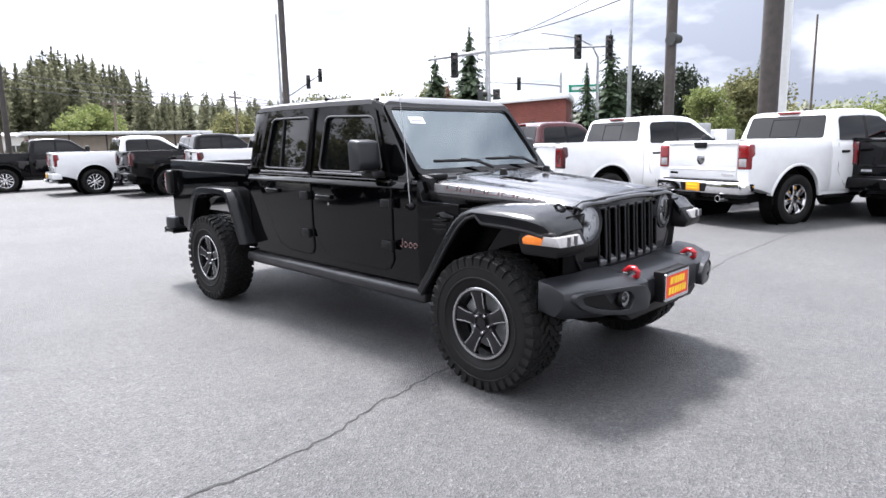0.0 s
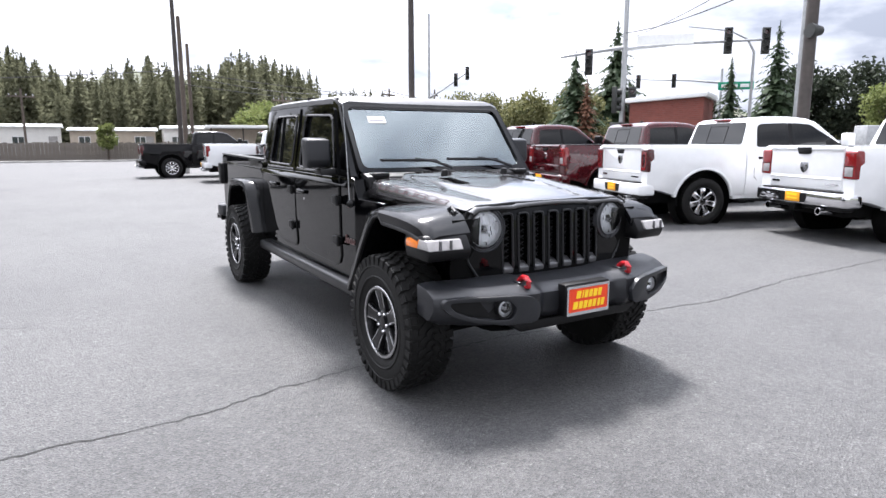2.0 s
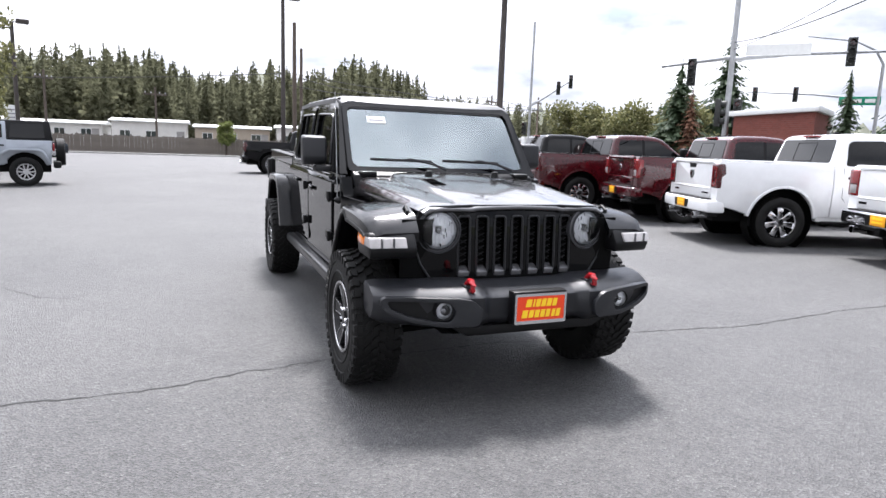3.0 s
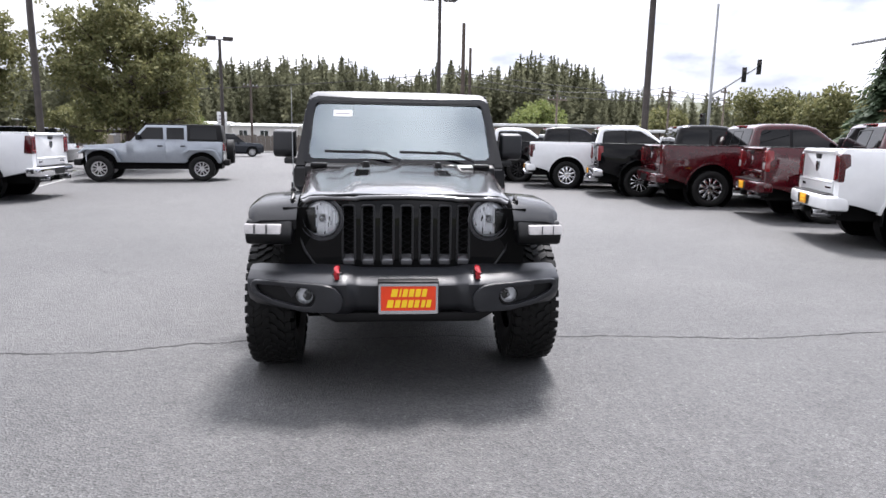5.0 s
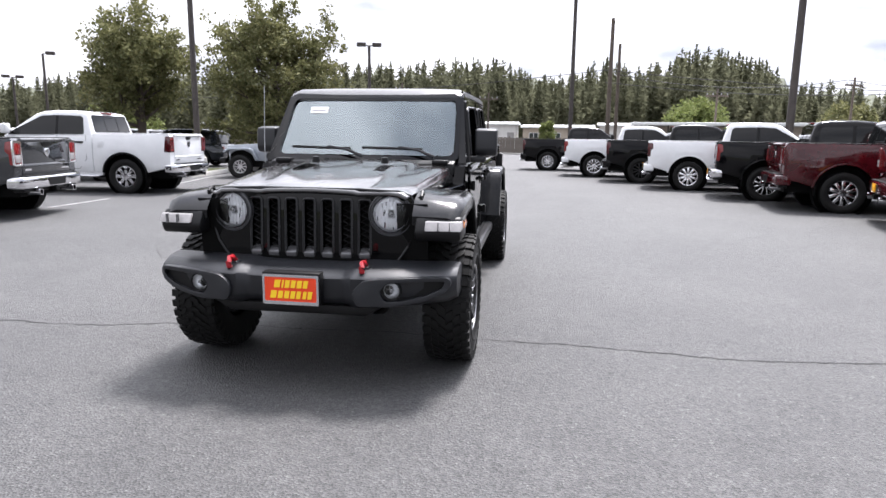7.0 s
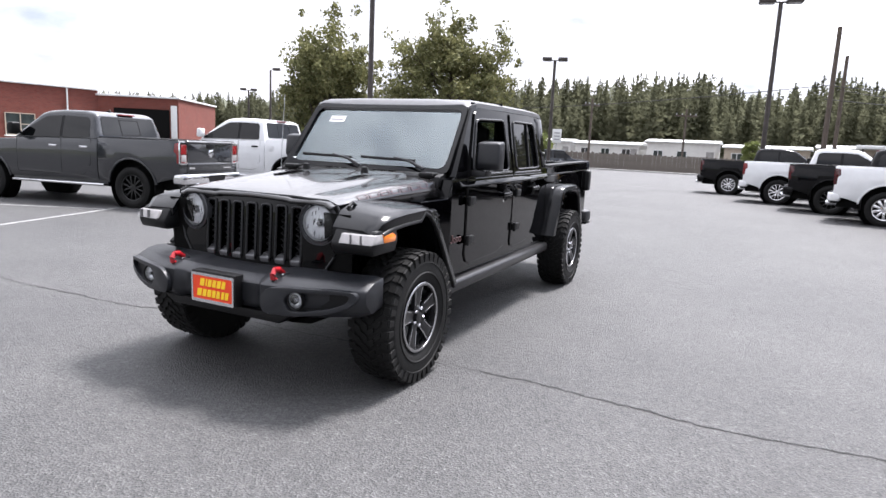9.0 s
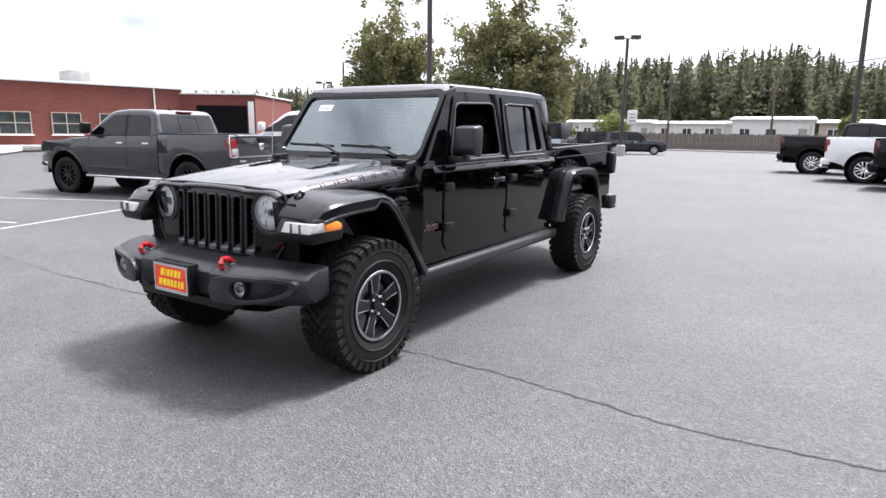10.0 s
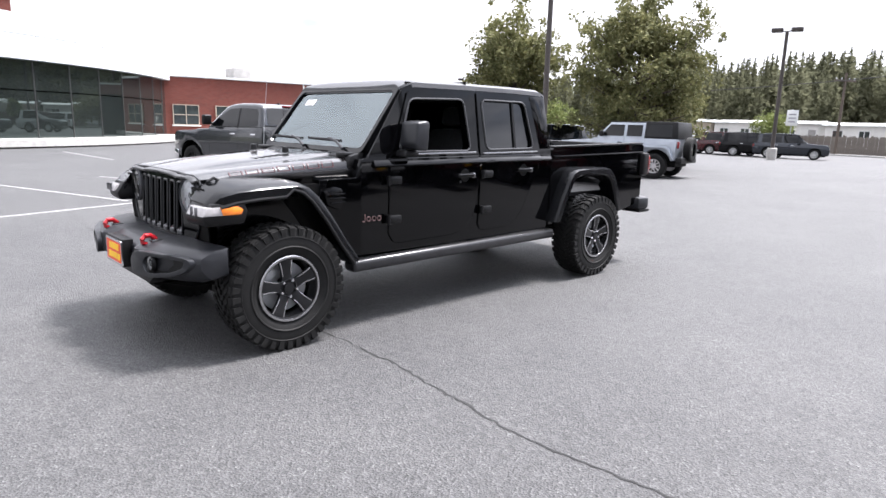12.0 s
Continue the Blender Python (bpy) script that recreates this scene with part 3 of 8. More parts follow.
def lot_lamp(x, y, h, turn, r=0.075, lean=(0, 0), sides=(-1, 1)):
    t = upright_pole("parking_lot_lamp", x, y, h, r * 1.25, r, POLE_BROWN, "brown steel parking lot lamp with %s" % ("two shoebox heads" if len(sides) == 2 else "a single shoebox head"), lean=lean)
    t["category"] = "lamp"
    lamp_heads(t, h, turn, sides=sides)
    return t


lot_lamp(9.18, 17.94, 10.5, 10, 0.1)
lot_lamp(2.79, 29.05, 8.3, 8, 0.09)
lot_lamp(-11.21, 18.02, 9.3, 20, 0.09)
lot_lamp(-11.0, 41.4, 7.75, 15, 0.1)
lot_lamp(-38.4, 43.0, 7.6, 30, 0.09, sides=(1,))
lot_lamp(-47.4, 49.7, 6.4, 40, 0.09)

# utility poles far behind
def utility_pole(x, y, h, r=0.16, arms=True, lean=(0, 0), turn=0):
    t = upright_pole("utility_pole", x, y, h, r, r * 0.75, POLE_WOOD, "weathered wooden utility pole carrying wires", base=False, lean=lean)
    if arms:
        part("crossarm", bx(-1.1, 1.1, -0.06, 0.06, h - 0.75, h - 0.6, 0.01), POLE_WOOD, t, at=pose(0, 0, 0, 0, 0, turn))
        for i in (-0.95, -0.4, 0.4, 0.95):
            part("insulator", lathe([(h - 0.6, 0.0), (h - 0.6, 0.04), (h - 0.5, 0.06), (h - 0.42, 0.03), (h - 0.42, 0)], 10, "z", m=Matrix.Translation((i, 0, 0))), STEEL, t, at=pose(0, 0, 0, 0, 0, turn))
    return t


utility_pole(6.89, 51.8, 11.2, 0.2, False)
utility_pole(7.75, 53.6, 9.4, 0.16, False, turn=30)
utility_pole(-13.2, 62.5, 6.9, 0.13, True, turn=60)
utility_pole(-4.4, 66.0, 6.2, 0.12, True, turn=20)
utility_pole(17.6, 60.0, 6.2, 0.12, True, turn=10)
utility_pole(28.5, 58.0, 7.0, 0.12, True, turn=30)
utility_pole(36.5, 62.0, 7.5, 0.12, True, turn=40)
utility_pole(54.5, 12.6, 10.8, 0.1, False, turn=75)


def wire(pts, sag, r=0.012):
    path = []
    for (a, b) in zip(pts, pts[1:]):
        a, b = Vector(a), Vector(b)
        for i in range(13):
            t = i / 12
            p = a.lerp(b, t)
            p.z -= sag * 4 * t * (1 - t)
            path.append(p)
    return tagged(part("overhead_wire", tube(path, r, 5), SIGNAL_DARK), "thin dark overhead wire hanging between poles", "wire", group="overhead wires")


wire([(-40, 60, 5.2), (6.6, 53, 7.2), (52, 58, 5.6)], 0.7, 0.03)
wire([(6.6, 53, 6.2), (36, 62, 6.0), (70, 64, 5.6)], 0.6, 0.03)
wire([(19.7, 17.3, 6.2), (12.73, 5.21, 5.5), (6, -9, 6.3)], 0.25, 0.02)
wire([(19.7, 17.3, 5.9), (12.73, 5.21, 6.1), (6, -9, 6.9)], 0.2, 0.015)
wire([(60, 70, 6.5), (28, 58, 6.8), (7.5, 54.2, 7.0)], 0.9, 0.03)

upright_pole("steel_pole", 12.73, 5.21, 9.0, 0.14, 0.13, POLE_BROWN, "tall brown steel pole with a flood lamp clamped on")
flood = thing("flood_lamp", pose(12.73, 5.21, 3.96), "dark round flood lamp strapped to a steel pole", "lamp")
part("housing", lathe([(-0.16, 0.0), (-0.16, 0.1), (0.1, 0.16), (0.14, 0.16), (0.14, 0.0)], 16, "y", m=pose(-0.08, -0.14, 0.0, 0, 0, 70)), SIGNAL_DARK, flood)
part("strap", lathe([(-0.05, 0.152), (0.05, 0.152), (0.05, 0.144), (-0.05, 0.144)], 16, "z"), SIGNAL_DARK, flood)
upright_pole("sign_column", 16.89, 4.07, 11.0, 0.28, 0.28, POLE_BROWN, "thick brown steel sign column", base=True)
upright_pole("sign_column", 18.05, 4.06, 11.0, 0.17, 0.17, SIGN_WHITE, "white painted round sign column", base=False)
upright_pole("steel_pole", 38.7, 20.2, 11.0, 0.17, 0.12, POLE_STEEL, "pale galvanised street light pole", base=False)


def signal_head(parent, m, n=3):
    b = part("signal_head", bx(-0.17, 0.17, -0.1, 0.12, -0.19 * n, 0.19 * n, 0.02), SIGNAL_DARK, parent, "dark three-lamp traffic signal", at=m)
    for i in range(n):
        z = 0.36 * (n - 1) / 2 - i * 0.36
        part("visor", lathe([(-0.1, 0.13), (-0.3, 0.13), (-0.3, 0.12), (-0.1, 0.12)], 14, "y", m=Matrix.Translation((0, 0, z))), SIGNAL_DARK, b)
        part("lens", lathe([(-0.112, 0.0), (-0.105, 0.12)], 14, "y", m=Matrix.Translation((0, 0, z))), LAMP_REDDK if i == 0 else SIGNAL_DARK, b)
    return b


def signal_mast(x, y, pole_h, arm_h, arm_to, heads, r=0.14, label="galvanised traffic signal mast with a long arm"):
    """heads: fraction along the arm at which a signal hangs."""
    t = thing("traffic_signal", pose(x, y, 0), label, "traffic signal")
    part("mast", tube([(0, 0, min(0, gz(x, y))), (0, 0, pole_h)], [r, r * 0.7], 12), POLE_STEEL, t)
    dx, dy = arm_to
    part("arm", tube([(0, 0, arm_h - 0.25), (dx * 0.35, dy * 0.35, arm_h), (dx, dy, arm_h + 0.2)], [r * 0.75, r * 0.55, r * 0.35], 10), POLE_STEEL, t)
    for f, drop, turn in heads:
        signal_head(t, pose(dx * f, dy * f, arm_h + 0.15 - drop, 0, 0, turn))
    return t


sm = signal_mast(19.7, 17.3, 11.0, 5.75, (5.6, -3.3), [(0.71, 0.02, -50), (0.97, 0.02, -50)])
signal_head(sm, pose(0.28, -0.28, 3.3, 0, 0, -50))
signal_head(sm, pose(-0.3, 0.2, 3.3, 0, 0, 40))
part("arm", tube([(0, 0, 5.6), (-2.0, 2.0, 5.25)], [0.09, 0.06], 8), POLE_STEEL, sm)
signal_head(sm, pose(-1.1, 1.1, 5.0, 0, 0, -50))
part("control_box", bx(-0.5, 0.05, -0.3, 0.3, 0.9, 2.3, 0.02), SIGNAL_DARK, sm, at=pose(0.15, 0.1, 0))
part("sign_board", bx(0.5, 2.9, 0.1, 0.14, 5.68, 6.1, 0.0), SIGN_WHITE, sm, "pale sign board behind the arm", at=pose(0, 0, 0.0, 0, 0, -44))
sf = signal_mast(26.84, 46.8, 12.5, 5.45, (0.3, -0.15), [], r=0.13, label="distant traffic signal mast with raised arm")
part("arm", tube([(0, 0, 5.3), (1.0, -0.95, 6.1), (2.7, -2.4, 7.6)], [0.09, 0.07, 0.05], 10), POLE_STEEL, sf)
signal_head(sf, pose(1.75, -1.7, 6.85, 0, 0, -30))
signal_head(sf, pose(2.55, -2.35, 7.4, 0, 0, -30))
signal_head(sf, pose(-0.6, -0.2, 3.3, 0, 0, -60))
box = part("service_box", bx(-0.55, 0.55, -0.35, 0.35, 0.0, 2.6, 0.03), SIGN_WHITE, sf, "white service box with dark lettering")
part("lettering_bar", bx(-0.45, 0.45, -0.362, -0.352, 1.9, 2.1), PRINT, box)
part("lettering_bar", bx(-0.45, 0.45, -0.362, -0.352, 1.45, 1.6), PRINT, box)
signal_mast(45.6, 30.6, 7.4, 6.5, (-5.0, 5.2), [(0.52, 0.15, -60), (0.92, 0.15, -60)], r=0.13, label="distant traffic signal arm over the junction")

street_sign = thing("street_sign", pose(26.8, 15.7, 0), "green street name sign on a curved steel lamp pole", "sign")
part("post", tube([(0, 0, -0.2), (0, 0, 5.7), (-0.3, 0.2, 6.3), (-1.0, 0.7, 6.7), (-2.6, 1.8, 6.9)], [0.09, 0.065, 0.05, 0.04, 0.03], 10), POLE_STEEL, street_sign)
sb = part("sign_blade", bx(-1.5, 0.1, -0.03, 0.03, 3.95, 4.33, 0.01), SIGN_GREEN, street_sign, at=pose(0, 0, 0, 0, 0, -52))
for i, (a, b) in enumerate([(-1.35, -0.62), (-0.5, -0.1)]):
    part("lettering_bar", bx(a, b, -0.036, -0.031, 4.06, 4.22), SIGN_WHITE, sb, "white illegible lettering")

lot_sign = thing("lot_sign", pose(-13.6, 52.0, gz(-13.6, 52.0)), "small white regulatory sign on a thin post", "sign")
part("post", tube([(0, 0, 0), (0, 0, 3.6)], 0.04, 8), POLE_STEEL, lot_sign)
part("board", bx(-0.4, 0.4, -0.06, -0.03, 2.4, 3.6, 0.01), SIGN_WHITE, lot_sign, at=pose(0, 0, 0, 0, 0, 20))
for k in range(3):
    part("lettering_bar", bx(-0.25, 0.25, -0.068, -0.062, 2.65 + 0.28 * k, 2.75 + 0.28 * k), PRINT, lot_sign, at=pose(0, 0, 0, 0, 0, 20))


# ---- fence, kerbs ----
def board_fence():
    t = thing("board_fence", pose(0, 0, 0), "weathered grey wooden board fence along the road", "fence", kind="structure")
    rng = random.Random(4)
    x, y = -28.0, 68.0
    ex, ey = 16.0, 64.0
    d = math.hypot(ex - x, ey - y)
    ang = math.degrees(math.atan2(ey - y, ex - x))
    n = int(d / 0.148)
    boards = [finish(bx(0, 0.142, -0.012, 0.012, 0.04, h, 0.0), "board", FENCE_WOOD, 0) for h in (1.62, 1.66, 1.7, 1.73)]
    for i in range(n):
        m = pose(x + (ex - x) * i / n, y + (ey - y) * i / n, -0.25, 0, rng.uniform(-0.6, 0.6), ang)
        share("board", rng.choice(boards), t, m)
    for i in range(0, n, 16):
        part("post", bx(-0.06, 0.06, 0.02, 0.14, 0, 1.8, 0.0), POLE_WOOD, t, at=pose(x + (ex - x) * i / n, y + (ey - y) * i / n, -0.25, 0, 0, ang))
    for z in (0.4, 1.4):
        part("rail", bx(0, d, 0.012, 0.06, z, z + 0.09), FENCE_WOOD, t, at=pose(x, y, -0.25, 0, 0, ang))
    return t


board_fence()
kerb = part("kerb", bx(-30, 18, 0, 0.18, 0, 0.14, 0.02), KERB, at=pose(0, 60.5, -0.25, 0, 0, -5))
tagged(kerb, "pale concrete kerb beside the road verge", "kerb", kind="structure")


def kerb_island(x, y, turn, length, width):
    """A low concrete kerb filled with dry grass."""
    ring = soften([(-length / 2, -width / 2), (length / 2, -width / 2), (length / 2, width / 2), (-length / 2, width / 2)], width * 0.35, 6)
    inner = [(a * (1 - 0.3 / length), b * (1 - 0.3 / width)) for a, b in ring]
    z = gz(x, y)
    k = part("kerb_island", loft([[(a, b, -0.02) for a, b in ring], [(a, b, 0.11) for a, b in ring], [(a * 0.99, b * 0.98, 0.14) for a, b in ring], [(a, b, 0.14) for a, b in inner], [(a, b, 0.1) for a, b in inner]]), KERB, at=pose(x, y, z, 0, 0, turn))
    tagged(k, "pale concrete kerb island round a lamp pole", "kerb", kind="structure")
    part("grass_bed", prism(inner, 0.08, 0.118, "z"), GRASS, k, "dry grass filling the island")
    return k


kerb_island(-11.6, 18.3, 98, 5.0, 1.7)


# ---- buildings ----
def window_unit(parent, w, h, m, mullions=1, rows=1, glass=WINDOW_LIGHT, frame_mat=SIGN_WHITE, fr=0.06):
    holes = []
    cw, ch = (w - fr * (mullions + 2)) / (mullions + 1), (h - fr * (rows + 2)) / (rows + 1)
    for i in range(mullions + 1):
        for j in range(rows + 1):
            x0, z0 = -w / 2 + fr + i * (cw + fr), fr + j * (ch + fr)
            holes.append([(x0, z0), (x0 + cw, z0), (x0 + cw, z0 + ch), (x0, z0 + ch)])
    win = part("window", plate_with_holes([(-w / 2, 0), (w / 2, 0), (w / 2, h), (-w / 2, h)], holes, -0.05, 0.03), frame_mat, parent, at=m, smooth=0)
    for hs in holes:
        xs, zs = [p[0] for p in hs], [p[1] for p in hs]
        part("pane", bx(min(xs), max(xs), -0.004, 0.004, min(zs), max(zs)), glass, win, smooth=0)
    part("sill", bx(-w / 2 - 0.08, w / 2 + 0.08, -0.12, 0.02, -0.08, -0.005, 0.01), SIGN_WHITE, win)
    return win


def brick_block(name, x0, y0, x1, y1, depth, h, label, roof_lip=0.3, lip=SIGN_WHITE, material=BRICK):
    """Front wall from (x0, y0) to (x1, y1); depth goes to the left-hand normal."""
    d = math.hypot(x1 - x0, y1 - y0)
    ang = math.degrees(math.atan2(y1 - y0, x1 - x0))
    t = thing(name, pose(x0, y0, 0, 0, 0, ang), label, "building")
    part("wall", bx(0, d, 0, depth, 0, h), material, t, smooth=0)
    part("roof_edge", bx(-0.12, d + 0.12, -0.12, depth + 0.12, h, h + roof_lip, 0.02), lip, t, "pale metal roof edge")
    return t, d


# seen along the far side of the lot
service, sd = brick_block("service_building", -39.2, 13.4, -37.6, 25.2, 14, 4.05, "long single-storey red brick service building with pale roof edge", 0.14)
for f in (1.5, 4.3, 7.1):
    window_unit(service, 1.7, 1.35, pose(f, -0.02, 0.92), 1, 1, frame_mat=SIDING_TAN, fr=0.05)
part("pavement", bx(-2.0, sd + 4.0, -1.7, -0.01, 0.0, 0.29, 0.02), KERB, service, "pale concrete pavement edge")
part("roof_unit", bx(5.4, 6.7, 2.0, 4.0, 4.19, 5.05, 0.04), ROOF_GREY, service, "grey rooftop ventilation unit")
part("downpipe", tube([(9.9, -0.06, 0), (9.9, -0.06, 4.05)], 0.05, 8), SIGN_WHITE, service)
annex, ad = brick_block("service_annex", -37.6, 25.2, -33.2, 28.0, 10, 3.75, "lower red brick annex with a dark open bay", 0.12)
# the wall is solid: a near-black sheet paints the shade of the open bay
part("bay_shade_sheet", bx(1.0, ad - 0.6, -0.05, 0.02, 0, 3.0, 0.0), DARK, annex, "near-black sheet for the shade in the open service bay")
part("pier", bx(ad - 0.5, ad - 0.1, -0.08, 0.0, 0, 3.3, 0.02), SIGN_WHITE, annex)


def showroom():
    """Curved glass front under a white metal band."""
    t = thing("showroom", pose(0, 0, 0), "car showroom with a curved dark glass front and white metal band", "building")
    R, cx, cy = 22.95, -50.0, -6.6
    a0, a1, n = -26.0, 64.0, 18
    h_glass, h_top = 3.75, 5.7

    def arc(a, r):
        return (cx + r * math.cos(radians(a)), cy + r * math.sin(radians(a)))

    step = (a1 - a0) / n
    for i in range(n):
        b0, b1 = a0 + i * step, a0 + (i + 1) * step
        p0, p1 = arc(b0, R), arc(b1, R)
        q0, q1 = arc(b0, R - 0.12), arc(b1, R - 0.12)
        for (z0, z1) in ((0.32, 2.4), (2.46, h_glass)):
            bm = loft([[(p0[0], p0[1], z0), (p1[0], p1[1], z0), (q1[0], q1[1], z0), (q0[0], q0[1], z0)], [(p0[0], p0[1], z1), (p1[0], p1[1], z1), (q1[0], q1[1], z1), (q0[0], q0[1], z1)]])
            part("glass_panel", bm, SHOWROOM_GLASS, t, smooth=0)
        part("mullion", tube([(p0[0], p0[1], 0.1), (p0[0], p0[1], h_glass)], 0.035, 8), SIGNAL_DARK, t)
        for (z0, z1) in ((h_glass + 0.02, 4.8), (4.83, h_top)):
            e = 0.03 * step / 4
            c0, c1 = arc(b0 + e, R + 0.35), arc(b1 - e, R + 0.35)
            d0, d1 = arc(b0 + e, R - 0.3), arc(b1 - e, R - 0.3)
            bm = loft([[(c0[0], c0[1], z0), (c1[0], c1[1], z0), (d1[0], d1[1], z0), (d0[0], d0[1], z0)], [(c0[0], c0[1], z1), (c1[0], c1[1], z1), (d1[0], d1[1], z1), (d0[0], d0[1], z1)]])
            part("band_panel", bm, METAL_WHITE, t, smooth=0)
    pts = [arc(a0 + i * step, R - 0.35) for i in range(n + 1)]
    back = [(cx - 4, cy + 18), (cx - 4, cy - 10)]
    # solid near-black fill, its colour standing in for the unlit interior
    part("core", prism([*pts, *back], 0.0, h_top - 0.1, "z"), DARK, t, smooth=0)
    part("kerb", loft([[(*arc(a0 + i * step, r), z) for r, z in ((R, 0), (R + 1.6, 0), (R + 1.6, 0.3), (R, 0.3))] for i in range(n + 1)]), KERB, t, "pale concrete pavement edge")
    return t


showroom()

hut = thing("brick_kiosk", pose(19.4, 16.6, 0), "small red brick building with a white flat roof edge", "building")
foot = [(0.0, 0.0), (-0.75, -4.3), (1.8, -2.9), (2.6, 1.4)]
part("wall", prism(foot, -0.2, 3.12, "z"), BRICK_SIDE, hut, smooth=0)
part("roof_edge", prism([(-0.15, 0.15), (-0.92, -4.55), (2.0, -2.95), (2.8, 1.6)], 3.12, 3.32, "z", bevel=0.02), SIGN_WHITE, hut, "white flat roof edge")
part("corner_post", bx(1.72, 1.86, -3.06, -2.92, -0.2, 3.12), SIGN_WHITE, hut)

tower, td = brick_block("showroom_tower", -40.0, -9.0, -42.0, 6.0, 8.0, 8.2, "tall red brick block behind the showroom", 0.3)

# mobile homes behind the fence
def mobile_home(x, y, turn, w, h, material, label):
    t = thing("mobile_home", pose(x, y, gz(x, y), 0, 0, turn), label, "mobile home", group="mobile homes behind the fence")
    part("wall", bx(-w / 2, w / 2, 0, 4.0, 0.3, h, 0.02), material, t)
    part("roof", prism([(-0.35, h), (4.35, h), (4.35, h + 0.12), (2.0, h + 0.4), (-0.35, h + 0.12)], -w / 2 - 0.25, w / 2 + 0.25), SIGN_WHITE, t, "pale metal roof")
    part("skirting", bx(-w / 2 + 0.05, w / 2 - 0.05, 0.05, 3.9, 0, 0.298), ROOF_GREY, t)
    k = -w / 2 + 1.3
    while k < w / 2 - 1:
        window_unit(t, 1.1, 0.8, pose(k, -0.01, 1.5), 1, 0)
        k += 2.6
    part("door", bx(w / 2 - 1.0, w / 2 - 0.2, -0.03, 0.01, 0.35, 2.3, 0.01), ROOF_GREY, t)
    return t


for (x, y, turn, w, h, mt) in [(-25, 77, -4, 12, 2.9, SIDING), (-14.2, 75.5, -8, 8, 2.75, SIDING), (-5.4, 73.6, -3, 7.5, 3.2, SIDING), (3.2, 72.0, -6, 8, 2.85, SIDING_TAN), (11.4, 70.5, -5, 7, 3.1, SIDING), (-39, 79, 6, 13, 3.0, SIDING_TAN)]:
    mobile_home(x, y, turn, w, h, mt, "low white mobile home with a flat pale roof" if mt is SIDING else "low tan mobile home with a flat pale roof")


def carport_block(x, y, turn, w, h, label, material=SIDING_TAN):
    t = thing("low_building", pose(x, y, gz(x, y), 0, 0, turn), label, "building")
    part("wall", bx(-w / 2, w / 2, 1.5, 8, 0, h - 0.05, 0.0), material, t, smooth=0)
    part("roof", bx(-w / 2 - 0.5, w / 2 + 0.5, -0.3, 8.5, h, h + 0.28, 0.04), SIGN_WHITE, t, "pale flat overhanging roof")
    for k in range(6):
        part("post", bx(-w / 2 + k * w / 5 - 0.06, -w / 2 + k * w / 5 + 0.06, 0.0, 0.12, 0, h), POLE_BROWN, t)
    for k in (-w / 3, w / 6):
        window_unit(t, 2.0, 1.0, pose(k, 1.47, 0.9), 1, 0)
    return t


carport_block(17.0, 56.5, -10, 14, 2.95, "low tan roadside building with a pale flat roof")
carport_block(30.5, 56.0, -20, 11, 2.6, "low pale roadside building with flat roof")
carport_block(62, 52, -40, 12, 3.2, "pale shop building beyond the junction", SIDING)
carport_block(75, 22, -70, 14, 3.0, "pale shop building beyond the road", SIDING)

for k, (x, y) in enumerate([(27.0, 10.3), (28.2, 9.6), (26.2, 11.6)]):
    u = thing("utility_cabinet", pose(x, y, 0, 0, 0, 60), "grey steel utility cabinet by the road", "utility cabinet", group="utility cabinets")
    part("cabinet_body", bx(-0.42, 0.42, -0.4, 0.4, 0.1, 2.1 - 0.3 * k, 0.03), STEEL, u)
    part("plinth", bx(-0.5, 0.5, -0.5, 0.5, -0.2, 0.098), STUCCO_GREY, u)
    part("cabinet_door", bx(-0.36, 0.36, -0.42, -0.402, 0.25, 1.95 - 0.3 * k, 0.01), STEEL, u)


# ---- vegetation ----
def leaf_cluster(bm, c, r, n, rng, size, flat=1.0):
    """n little bent leaves about a point."""
    for _ in range(n):
        d = Vector((rng.gauss(0, 1), rng.gauss(0, 1), rng.gauss(0, flat)))
        d.normalize()
        p = c + d * r * rng.random() ** 0.45
        a = Vector((rng.gauss(0, 1), rng.gauss(0, 1), rng.gauss(0, 1))).normalized()
        b = a.cross(Vector((rng.gauss(0, 1), rng.gauss(0, 1), rng.gauss(0, 1)))).normalized()
        s = size * rng.uniform(0.6, 1.3)
        v = [bm.verts.new(p + a * s), bm.verts.new(p + b * s * 0.55), bm.verts.new(p - a * s * 0.9), bm.verts.new(p - b * s * 0.55)]
        bm.faces.new(v)


